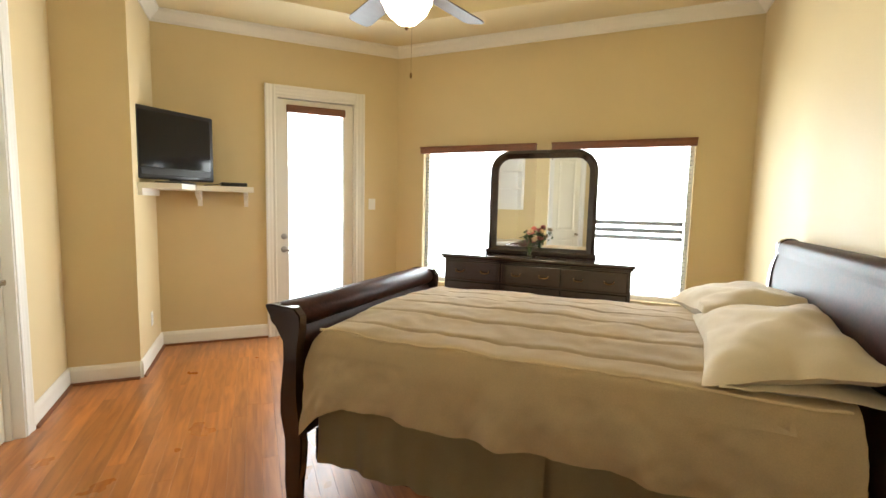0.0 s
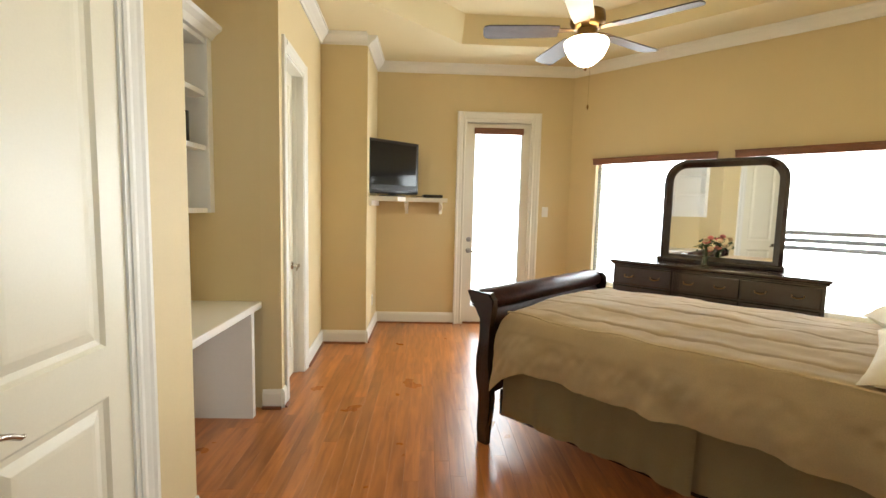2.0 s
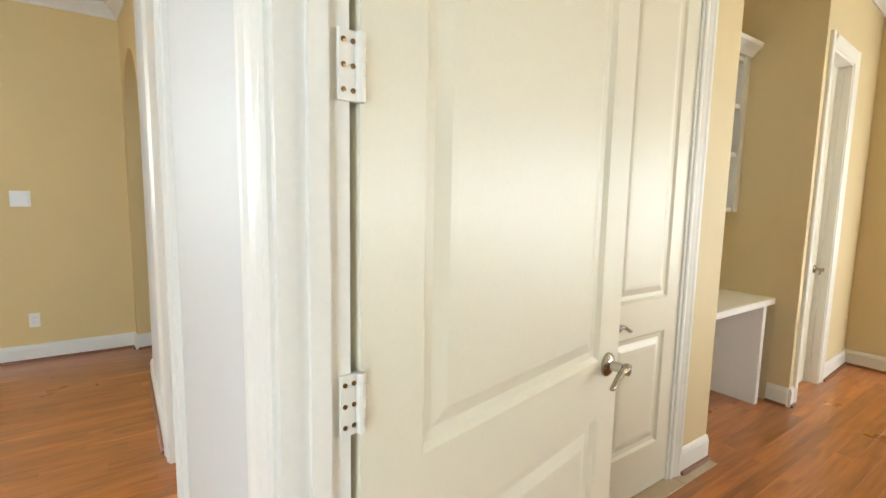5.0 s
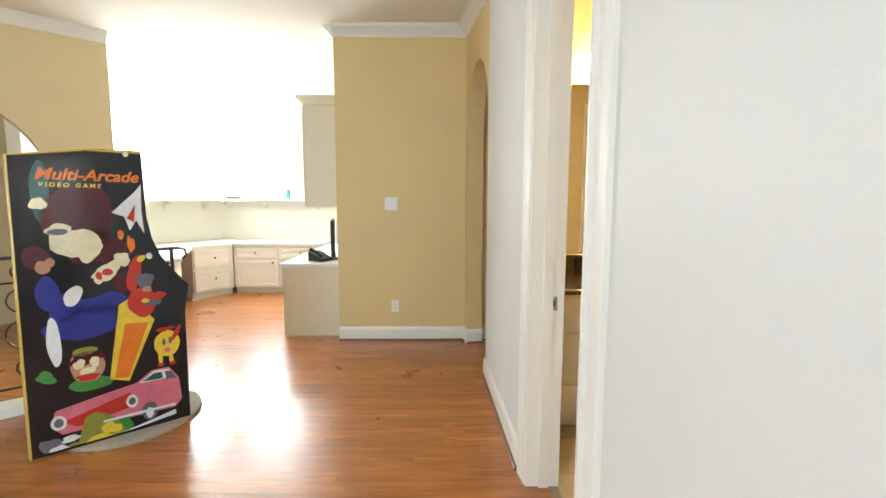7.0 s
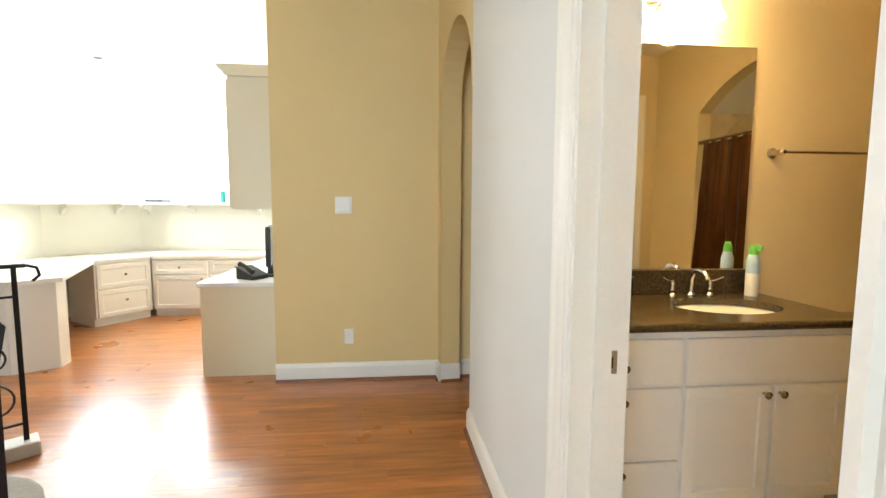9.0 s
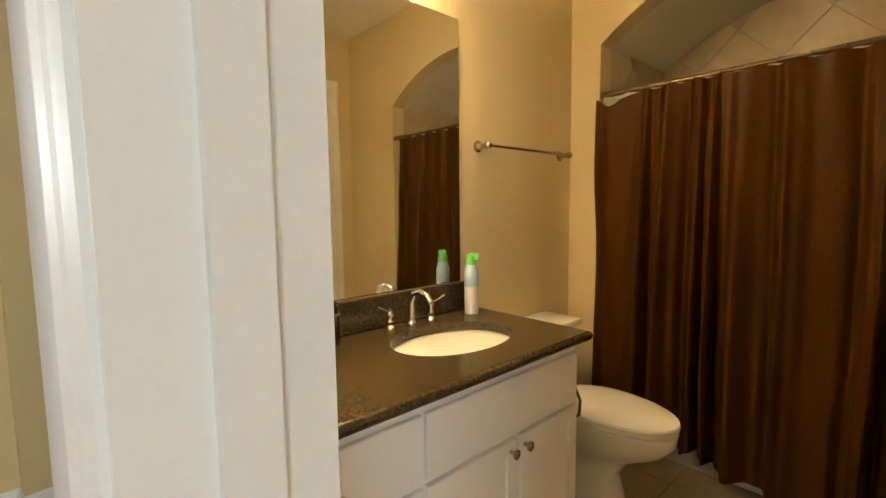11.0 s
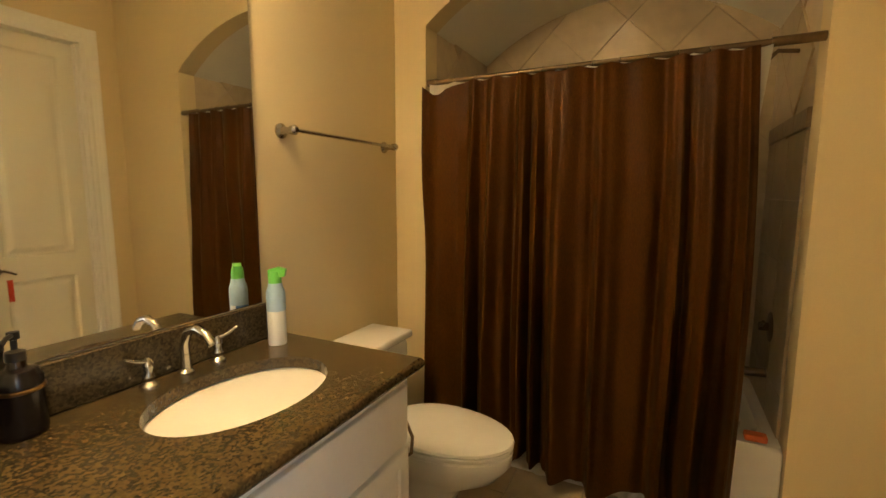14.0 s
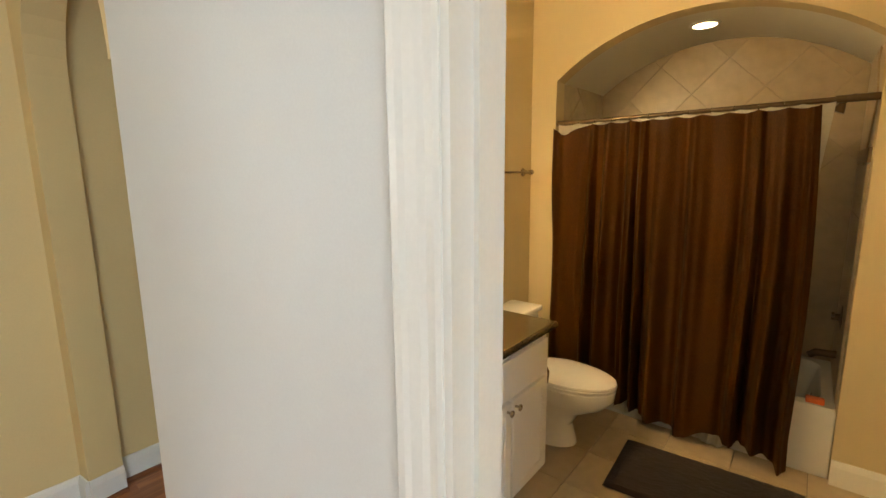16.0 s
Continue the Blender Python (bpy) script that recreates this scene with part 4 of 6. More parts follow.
# vase with flowers
vase = thing("flower_vase", WM @ pose(-0.665, 4.12, 0.936), "small glass vase with pink and cream roses on the dresser", "vase")
bm = bmesh.new()
lathe(bm, [(0.0, 0), (0.026, 0), (0.028, 0.02), (0.024, 0.06), (0.034, 0.10), (0.031, 0.10), (0.021, 0.06), (0.024, 0.02), (0, 0.006)], seg=20)
part("vase", bm, WATERG, vase, "", True)
rnd = random.Random(4)
for k in range(11):
    a, r = rnd.uniform(0, 6.28), rnd.uniform(0.01, 0.115)
    x, y, z = r * math.cos(a), r * math.sin(a) * 0.6, rnd.uniform(0.19, 0.30) - r * 0.6
    bm = bmesh.new()
    tube(bm, [(0, 0, 0.02), (x * 0.3, y * 0.3, 0.10), (x, y, z)], 0.0022, 6)
    part("stem", bm, LEAF, vase)
    bm = bmesh.new()
    if k % 2 == 0:
        big = 0.050 if k in (0, 4) else 0.036
        for q in range(9):
            b = q * 2.4
            rr = big * (0.35 + 0.65 * q / 8)
            lathe(bm, [(0.0, 0), (rr * 0.6, 0.002), (rr * 0.75, 0.012), (rr * 0.7, 0.014), (0, 0.006)], seg=7, m=pose(x + 0.006 * math.cos(b), y + 0.006 * math.sin(b), z + 0.012 - 0.002 * q, 25 * math.cos(b), 25 * math.sin(b), 40 * q))
        part("rose", bm, PINK if k in (0, 2, 4) else CREAM, vase)
    else:
        for q in range(12):
            b = q * 2.4
            l = rnd.uniform(0.025, 0.045)
            m = pose(x + rnd.uniform(-0.02, 0.02), y, z + rnd.uniform(-0.05, 0.03), rnd.uniform(-50, 50), rnd.uniform(-50, 50), math.degrees(b))
            vs = [bm.verts.new(m @ Vector(p)) for p in ((0, 0, 0), (l * 0.5, 0.010, 0.004), (l, 0, -0.004), (l * 0.5, -0.010, 0.004), (l * 0.5, 0, -0.003))]
            bm.faces.new((vs[0], vs[1], vs[4]))
            bm.faces.new((vs[1], vs[2], vs[4]))
            bm.faces.new((vs[2], vs[3], vs[4]))
            bm.faces.new((vs[3], vs[0], vs[4]))
        part("foliage", bm, LEAF, vase)

# corner shelf
sh = thing("corner_shelf", pose(-0.6, Y_DOOR, 1.47), "white L-shaped wall shelf in the corner, carrying the television", "shelf")
bm = bmesh.new()
slab(bm, [(0, 0), (0.83, 0), (0.83, -0.34), (0.36, -0.34), (0.30, -0.70), (0, -0.72)], 0.0, 0.045, "z")
part("board", bm, TRIM, sh)
for x in (0.36, 0.76):
    bm = bmesh.new()
    slab(bm, [(0, 0), (-0.24, 0), (-0.24, -0.03), (-0.20, -0.05), (-0.06, -0.085), (-0.03, -0.14), (0, -0.14)], x - 0.018, x + 0.018, "x")
    part("bracket", bm, TRIM, sh)
bm = bmesh.new()
box(bm, 0.0, 0.03, -0.70, 0, -0.055, 0.0)
part("cleat", bm, TRIM, sh)

# television, turned towards the bed
tv = thing("television", pose(-0.36, 4.28, 1.517, 0, 0, 41), "black flat television on the corner shelf, switched off", "television")
bm = bmesh.new()
box(bm, -0.345, 0.345, 0.0, 0.075, 0.03, 0.60, 0.015, 3)
part("case", bm, BLACKP, tv, "", True)
bm = bmesh.new()
box(bm, -0.305, 0.305, -0.004, 0.002, 0.125, 0.565)
part("screen", bm, SCREEN, tv, "glossy dark screen")
bm = bmesh.new()
box(bm, -0.30, 0.30, -0.006, 0.002, 0.062, 0.118, 0.004)
part("speaker_strip", bm, BLACKP, tv)
bm = bmesh.new()
lathe(bm, [(0.0, 0), (0.17, 0), (0.165, 0.012), (0.05, 0.022), (0.04, 0.07), (0, 0.07)], seg=24, sy=0.62, c=(0, 0.03, 0))
part("stand", bm, BLACKP, tv, "", True)
bx = thing("cable_box", pose(0.06, 4.50, 1.517, 0, 0, 8), "small black receiver on the corner shelf", "receiver")
bm = bmesh.new()
box(bm, -0.11, 0.11, -0.06, 0.06, 0.0, 0.035, 0.008, 2)
part("case", bm, BLACKP, bx)
bm = bmesh.new()
tube(bm, [(-0.1, -0.02, 0.03), (-0.13, -0.05, 0.012), (-0.19, -0.02, 0.006), (-0.24, 0.02, 0.004)], 0.004, 8)
part("cable", bm, BLACKP, bx)

# wall plates
def plate(name, m, w, h, label, cat, kind):
    ob = thing(name, m, label, cat)
    bm = bmesh.new()
    box(bm, -w / 2, w / 2, -0.006, 0, -h / 2, h / 2, 0.003, 2)
    part("cover", bm, WHITEP, ob)
    if kind == "switch":
        bm = bmesh.new()
        box(bm, -0.016, 0.016, -0.011, -0.005, -0.033, 0.033, 0.002)
        part("rocker", bm, WHITEP, ob)
    elif kind == "outlet":
        for z in (-0.02, 0.02):
            bm = bmesh.new()
            lathe(bm, [(0, 0), (0.016, 0), (0.016, 0.003), (0, 0.003)], seg=14, m=pose(0, -0.006, z, 90))
            part("socket", bm, WHITEP, ob)
            bm = bmesh.new()
            for x in (-0.006, 0.006):
                box(bm, x - 0.001, x + 0.001, -0.0098, -0.0085, z - 0.004, z + 0.005)
            part("slot", bm, BLACKP, ob)
    elif kind == "panel":
        bm = bmesh.new()
        box(bm, -w / 2 + 0.012, w / 2 - 0.012, -0.016, -0.005, -h / 2 + 0.012, h / 2 - 0.012, 0.004, 2)
        part("keypad_cover", bm, WHITEP, ob)
    return ob


plate("light_switch", pose(1.42, Y_DOOR - 0.001, 1.385), 0.075, 0.12, "white light switch beside the balcony door", "switch", "switch")
plate("wall_outlet", pose(-0.599, 4.35, 0.36, 0, 0, 90), 0.075, 0.12, "white outlet on the pier's side", "outlet", "outlet")
plate("alarm_keypad", pose(X_YEL + 0.001, -2.082, 1.335, 0, 0, 90), 0.125, 0.125, "square white keypad on the hall's end wall", "keypad", "panel")
plate("wall_outlet", pose(X_YEL + 0.001, -2.055, 0.34, 0, 0, 90), 0.07, 0.118, "white outlet low on the hall's end wall", "outlet", "outlet")

# desk in the niche
dk = thing("built_in_desk", pose(-1.62, 1.25, 0), "white built-in desk filling the niche", "desk")
bm = bmesh.new()
box(bm, 0.0, 0.52, 0.0, 1.15, 0.705, 0.75, 0.006, 2)
part("desktop", bm, CABW, dk)
bm = bmesh.new()
box(bm, 0.0, 0.512, 0.985, 1.03, 0.0, 0.705)
part("side_panel", bm, CABW, dk)
bm = bmesh.new()
box(bm, 0.0, 0.50, 0.0, 0.04, 0.0, 0.705)
part("side_panel", bm, CABW, dk)
bm = bmesh.new()
box(bm, 0.0, 0.02, 0.04, 0.985, 0.0, 0.705)
part("back_panel", bm, CABW, dk)

# open bookshelf above the desk
bs = thing("wall_bookshelf", pose(-1.62, 1.25, 1.345), "white open wall bookcase with a crown above the desk", "bookcase")
SW, SH_, SD = 1.15, 1.10, 0.22
for y0, y1 in ((0, 0.03), (SW - 0.03, SW)):
    bm = bmesh.new()
    box(bm, 0, SD - 0.02, y0, y1, 0, SH_)
    part("side", bm, CABW, bs)
for z in (0.0, 0.40, 0.74, SH_ - 0.03):
    bm = bmesh.new()
    box(bm, 0.008, SD - 0.022, 0.03, SW - 0.03, z, z + 0.03)
    part("shelf_board", bm, CABW, bs)
bm = bmesh.new()
box(bm, 0.0, 0.008, 0.03, SW - 0.03, 0, SH_)
part("back", bm, CABW, bs)
for y0, y1 in ((0, 0.055), (SW - 0.055, SW), (SW / 2 - 0.03, SW / 2 + 0.03)):
    bm = bmesh.new()
    box(bm, SD - 0.02, SD, y0, y1, 0, SH_)
    part("face_stile", bm, CABW, bs)
bm = bmesh.new()
slab(bm, [(SD, 0), (SD + 0.01, 0), (SD + 0.035, 0.035), (SD + 0.07, 0.06), (SD + 0.075, 0.085), (0, 0.085), (0, 0)], 0.0, SW, "y", m=Matrix.Translation((0, 0, SH_)))
part("crown", bm, CABW, bs)
bm = bmesh.new()
box(bm, 0.03, 0.17, 0.93, 0.955, 0.431, 0.62, 0.003, m=pose(0, 0, 0))
solo("book", bm, BLACKP, pose(-1.62, 1.25, 1.345), "thin dark book standing on the bookcase shelf", "book")

# ceiling fan
fan = thing("ceiling_fan", pose(0.955, 2.15, 0), "five-bladed ceiling fan with a lit frosted bowl, at rest", "ceiling fan")
ZT = Z_BED + 0.27
bm = bmesh.new()
lathe(bm, [(0, 0), (0.07, 0), (0.066, -0.03), (0.03, -0.07), (0.0, -0.07)], c=(0, 0, ZT), seg=24)
part("canopy", bm, BRASSB, fan, "", True)
bm = bmesh.new()
tube(bm, [(0, 0, ZT - 0.06), (0, 0, 2.60)], 0.011, 12)
part("downrod", bm, BRASSB, fan, "", True)
bm = bmesh.new()
lathe(bm, [(0, 2.625), (0.06, 2.62), (0.098, 2.60), (0.105, 2.57), (0.105, 2.54), (0.085, 2.51), (0.06, 2.50), (0.055, 2.475), (0.085, 2.465), (0.088, 2.445), (0, 2.445)], seg=30)
part("motor", bm, BRASSB, fan, "dark bronze motor housing", True)
bm = bmesh.new()
lathe(bm, [(0.0, 2.282), (0.010, 2.285), (0.05, 2.30), (0.10, 2.345), (0.128, 2.40), (0.130, 2.425), (0.124, 2.435), (0.0, 2.435)], seg=32)
part("light_bowl", bm, GLOBE, fan, "lit frosted glass bowl", True)
bm = bmesh.new()
lathe(bm, [(0, 2.262), (0.008, 2.266), (0.010, 2.278), (0.004, 2.284), (0, 2.284)], seg=12)
part("finial", bm, BRASSB, fan, "", True)
for a in (29, 101, 173, 245, 317):
    m = pose(0, 0, 2.485, 0, 0, a)
    bm = bmesh.new()
    slab(bm, [(0.08, -0.018), (0.15, -0.030), (0.21, -0.035), (0.21, 0.035), (0.15, 0.030), (0.08, 0.018)], 0.012, 0.018, "z", m=m)
    part("blade_iron", bm, BRASSB, fan)
    bm = bmesh.new()
    slab(bm, [(0.17, -0.055), (0.25, -0.062), (0.58, -0.070), (0.615, -0.060), (0.625, -0.03), (0.625, 0.03), (0.615, 0.060), (0.58, 0.070), (0.25, 0.062), (0.17, 0.055)], -0.003, 0.004, "z", m=m @ pose(0, 0, 0.010, 11))
    part("blade", bm, BLADE, fan, "dark wooden fan blade")
bm = bmesh.new()
tube(bm, [(0.04, 0.03, 2.45), (0.045, 0.05, 2.30), (0.045, 0.055, 2.075)], 0.0006, 6)
part("pull_chain", bm, BRASSB, fan)
bm = bmesh.new()
lathe(bm, [(0, 0), (0.005, 0.004), (0.007, 0.018), (0.004, 0.03), (0, 0.03)], c=(0.045, 0.055, 2.045), seg=10)
part("chain_fob", bm, BRASSB, fan, "", True)

# ---- hall ----
AM = pose(-2.70, -3.665, 0, 0, 0, 131.5)   # local x to the machine's front, local y into it
arc = thing("arcade_machine", AM, "tall black upright arcade cabinet with colourful cartoon side art", "arcade machine")
outline = [(-0.10, 0.03), (0.635, 0.03), (0.640, 0.70), (0.668, 0.855), (0.60, 0.945), (0.535, 1.04), (0.495, 1.15), (0.475, 1.27), (0.468, 1.63), (0.25, 1.632), (-0.08, 1.585)]
for y0, y1 in ((0.0, 0.022), (0.60, 0.622)):
    bm = bmesh.new()
    slab(bm, outline, y0, y1, "y")
    part("side_panel", bm, ARC, arc, "glossy black side panel")
    bm = bmesh.new()
    tube(bm, [(x, (y0 + y1) / 2, z) for x, z in [(-0.10, 0.03), (-0.09, 0.8), (-0.08, 1.585), (0.25, 1.632), (0.468, 1.63)]], 0.012, 8)
    part("edge_trim", bm, flat("mustard_trim", (0.45, 0.30, 0.04)), arc, "mustard plastic edge trim", True)
bm = bmesh.new()
ins = [(0.03, 0.04), (0.60, 0.04), (0.61, 0.70), (0.635, 0.84), (0.55, 0.94), (0.40, 1.04), (0.34, 1.34), (0.43, 1.36), (0.43, 1.60), (0.05, 1.57)]
slab(bm, ins, 0.022, 0.60, "y")
part("cabinet_body", bm, ARC, arc)
bm = bmesh.new()
slab(bm, [(0.392, 1.08), (0.402, 1.08), (0.352, 1.33), (0.342, 1.33)], 0.07, 0.55, "y")
part("screen", bm, SCREEN, arc)
bm = bmesh.new()
box(bm, 0.43, 0.442, 0.04, 0.58, 1.40, 1.58)
part("marquee", bm, flat("marquee_red", (0.35, 0.05, 0.05)), arc)
for x, y in ((0.59, 0.18), (0.59, 0.42)):
    bm = bmesh.new()
    tube(bm, [(x, y, 0.88), (x + 0.01, y, 0.97)], 0.005, 8)
    lathe(bm, [(0, -0.014), (0.014, 0), (0, 0.014)], c=(x + 0.01, y, 0.975), seg=12)
    part("joystick", bm, ARC, arc)


def art(name, pts, color, depth=0.0015, label=""):
    """A printed shape lying on the near side panel."""
    bm = bmesh.new()
    slab(bm, pts, -depth, 0.0, "y")
    part(name, bm, color, arc, label)


def blob(cx, cz, rx, rz, n=18, wob=0.12, seed=0, rot=0.0):
    r = random.Random(seed)
    ph = [r.uniform(0, 6.28) for _ in range(3)]
    out = []
    for i in range(n):
        a = 2 * math.pi * i / n
        k = 1 + wob * (math.sin(2 * a + ph[0]) + 0.7 * math.sin(3 * a + ph[1]) + 0.5 * math.sin(5 * a + ph[2])) / 2
        x, z = rx * k * math.cos(a), rz * k * math.sin(a)
        out.append((cx + x * math.cos(rot) - z * math.sin(rot), cz + x * math.sin(rot) + z * math.cos(rot)))
    return out


INK = {k: flat("print_" + k, c, 0.22) for k, c in {"red": (0.42, 0.03, 0.02), "maroon": (0.06, 0.008, 0.012), "blue": (0.02, 0.03, 0.20), "cream": (0.62, 0.56, 0.36), "orange": (0.62, 0.16, 0.02), "yellow": (0.65, 0.46, 0.04), "pink": (0.55, 0.14, 0.18), "green": (0.05, 0.20, 0.04), "olive": (0.22, 0.22, 0.04), "white": (0.62, 0.62, 0.60), "grey": (0.10, 0.10, 0.12), "teal": (0.02, 0.08, 0.07), "skin": (0.40, 0.20, 0.12)}.items()}
shapes = [
    ("maroon", blob(0.27, 1.28, 0.13, 0.17, seed=1), 1), ("teal", blob(0.14, 1.40, 0.035, 0.14, seed=2), 1), ("cream", blob(0.13, 1.345, 0.028, 0.030, seed=3, wob=0.3), 2),
    ("cream", blob(0.245, 1.165, 0.085, 0.075, seed=4, wob=0.3), 3), ("cream", blob(0.20, 1.215, 0.055, 0.035, seed=5, wob=0.4), 4), ("grey", blob(0.19, 1.215, 0.040, 0.014, seed=6), 5),
    ("white", [(0.40, 1.30), (0.50, 1.40), (0.53, 1.44), (0.525, 1.30), (0.545, 1.19), (0.50, 1.26), (0.47, 1.21), (0.45, 1.28)], 2), ("red", [(0.46, 1.27), (0.50, 1.34), (0.49, 1.25)], 4), ("orange", blob(0.47, 1.14, 0.014, 0.045, seed=7, wob=0.4), 2), ("orange", blob(0.43, 1.19, 0.012, 0.025, seed=8), 2),
    ("maroon", blob(0.105, 1.10, 0.05, 0.055, seed=9), 1), ("skin", blob(0.125, 1.055, 0.028, 0.030, seed=10), 2), ("blue", blob(0.135, 0.93, 0.045, 0.085, seed=11), 2), ("white", blob(0.14, 0.70, 0.026, 0.12, seed=12), 3), ("white", blob(0.225, 0.91, 0.03, 0.055, seed=13, rot=-0.5), 3), ("blue", blob(0.26, 0.77, 0.13, 0.085, seed=14, wob=0.3), 1),
    ("cream", blob(0.37, 1.02, 0.075, 0.035, seed=15, wob=0.5, rot=0.4), 2), ("red", blob(0.365, 1.01, 0.022, 0.018, seed=16), 4), ("red", blob(0.33, 0.995, 0.014, 0.02, seed=17), 4),
    ("red", blob(0.475, 0.99, 0.028, 0.10, seed=18, rot=-0.2), 2), ("red", blob(0.50, 0.84, 0.065, 0.075, seed=19), 2), ("grey", blob(0.52, 0.945, 0.032, 0.040, seed=20), 3), ("skin", blob(0.525, 0.905, 0.02, 0.016, seed=21), 4), ("yellow", blob(0.51, 1.065, 0.022, 0.014, seed=22, rot=0.5), 3), ("grey", blob(0.55, 0.83, 0.04, 0.016, seed=23), 4),
    ("yellow", [(0.34, 0.47), (0.40, 0.84), (0.45, 0.87), (0.55, 0.74), (0.42, 0.44)], 1), ("orange", [(0.36, 0.47), (0.42, 0.74), (0.52, 0.73), (0.42, 0.46)], 2),
    ("yellow", blob(0.60, 0.60, 0.062, 0.070, seed=24, wob=0.04), 2), ("grey", blob(0.585, 0.61, 0.008, 0.020, n=10, seed=25, wob=0), 3), ("grey", blob(0.615, 0.615, 0.008, 0.020, n=10, seed=26, wob=0), 3), ("pink", blob(0.60, 0.565, 0.016, 0.012, seed=27), 3), ("red", blob(0.595, 0.68, 0.04, 0.012, seed=28, wob=0.4), 3),
    ("green", blob(0.265, 0.47, 0.09, 0.035, seed=29), 1), ("skin", blob(0.255, 0.56, 0.07, 0.08, seed=30), 2), ("olive", blob(0.25, 0.635, 0.05, 0.02, seed=31), 3), ("cream", blob(0.255, 0.535, 0.03, 0.02, seed=32), 3), ("green", blob(0.10, 0.54, 0.035, 0.03, seed=33, wob=0.4), 1),
    ("pink", [(0.10, 0.30), (0.12, 0.37), (0.30, 0.40), (0.45, 0.42), (0.52, 0.47), (0.60, 0.47), (0.645, 0.40), (0.655, 0.28), (0.62, 0.24), (0.30, 0.25), (0.14, 0.25)], 1), ("white", [(0.46, 0.415), (0.53, 0.465), (0.60, 0.46), (0.62, 0.41)], 2), ("red", [(0.14, 0.31), (0.30, 0.35), (0.42, 0.38), (0.42, 0.30), (0.20, 0.27)], 2),
    ("white", blob(0.13, 0.31, 0.030, 0.036, seed=34, wob=0.05), 3), ("white", blob(0.425, 0.33, 0.026, 0.034, seed=35, wob=0.05), 3), ("grey", blob(0.50, 0.255, 0.036, 0.05, seed=36, wob=0.05), 3), ("white", blob(0.50, 0.245, 0.018, 0.028, seed=37, wob=0.05), 4),
    ("olive", blob(0.29, 0.205, 0.10, 0.095, seed=38, wob=0.25), 4), ("yellow", blob(0.28, 0.17, 0.055, 0.035, seed=39), 5), ("white", blob(0.13, 0.165, 0.035, 0.04, seed=40, wob=0.4), 3),
    ("white", [(0.22, 0.115), (0.40, 0.125), (0.62, 0.20), (0.62, 0.225), (0.38, 0.155), (0.22, 0.13)], 6), ("cream", blob(0.475, 1.585, 0.012, 0.012, seed=41, wob=0.05), 2), ("white", blob(0.545, 1.075, 0.014, 0.016, seed=42, wob=0.1), 4),
    ("maroon", blob(0.33, 1.13, 0.10, 0.09, seed=51, wob=0.3), 1), ("cream", blob(0.30, 1.12, 0.05, 0.05, seed=52, wob=0.3), 4), ("cream", blob(0.43, 1.07, 0.035, 0.03, seed=53, wob=0.4), 3), ("cream", blob(0.335, 0.985, 0.03, 0.022, seed=54, wob=0.5), 3),
    ("blue", blob(0.33, 0.86, 0.09, 0.05, seed=55, wob=0.35), 1), ("blue", blob(0.20, 0.86, 0.06, 0.07, seed=56, wob=0.3), 1), ("skin", blob(0.15, 1.075, 0.020, 0.022, seed=57), 3), ("maroon", blob(0.43, 0.95, 0.06, 0.05, seed=58, wob=0.3), 1),
    ("grey", blob(0.52, 0.96, 0.040, 0.030, seed=59), 4), ("red", blob(0.565, 0.86, 0.045, 0.022, seed=60, rot=0.3), 3), ("yellow", blob(0.515, 0.845, 0.018, 0.012, seed=61), 5), ("red", blob(0.645, 0.65, 0.012, 0.045, seed=62, rot=-0.5), 3), ("yellow", blob(0.565, 0.525, 0.010, 0.035, seed=63), 3), ("yellow", blob(0.615, 0.515, 0.010, 0.03, seed=64), 3), ("red", blob(0.565, 0.49, 0.016, 0.010, seed=65), 4), ("red", blob(0.62, 0.487, 0.016, 0.010, seed=66), 4),
    ("cream", blob(0.225, 0.575, 0.022, 0.025, seed=67, wob=0.3), 4), ("cream", blob(0.285, 0.575, 0.022, 0.025, seed=68, wob=0.3), 4), ("red", blob(0.255, 0.505, 0.05, 0.016, seed=69, wob=0.3), 4), ("maroon", blob(0.255, 0.60, 0.075, 0.03, seed=70, wob=0.35), 3),
    ("teal", [(0.475, 0.42), (0.53, 0.452), (0.565, 0.45), (0.57, 0.415)], 3), ("grey", [(0.58, 0.45), (0.61, 0.445), (0.635, 0.40), (0.585, 0.405)], 3), ("white", [(0.30, 0.268), (0.62, 0.262), (0.62, 0.250), (0.30, 0.256)], 5), ("grey", blob(0.13, 0.31, 0.018, 0.022, seed=71, wob=0.05), 4), ("grey", blob(0.425, 0.33, 0.015, 0.020, seed=72, wob=0.05), 4),
    ("olive", blob(0.20, 0.15, 0.07, 0.05, seed=73, wob=0.4), 3), ("green", blob(0.38, 0.20, 0.05, 0.05, seed=74, wob=0.4), 2), ("yellow", blob(0.33, 0.22, 0.04, 0.03, seed=75, wob=0.4), 5), ("grey", blob(0.10, 0.20, 0.04, 0.05, seed=76, wob=0.4), 2), ("white", blob(0.17, 0.22, 0.04, 0.014, seed=77, wob=0.4), 5),
]
for c, pts, d in shapes:
    pts = [(1.1 * x - 0.125, max(0.045, 1.3 + (z - 1.3) * 1.12)) for x, z in pts]
    pts = [(max(-0.07, min(x, 0.46 if z > 1.15 else 0.62)), z) for x, z in pts]
    art("art_print", pts, INK[c], 0.0006 * d + 0.0004)


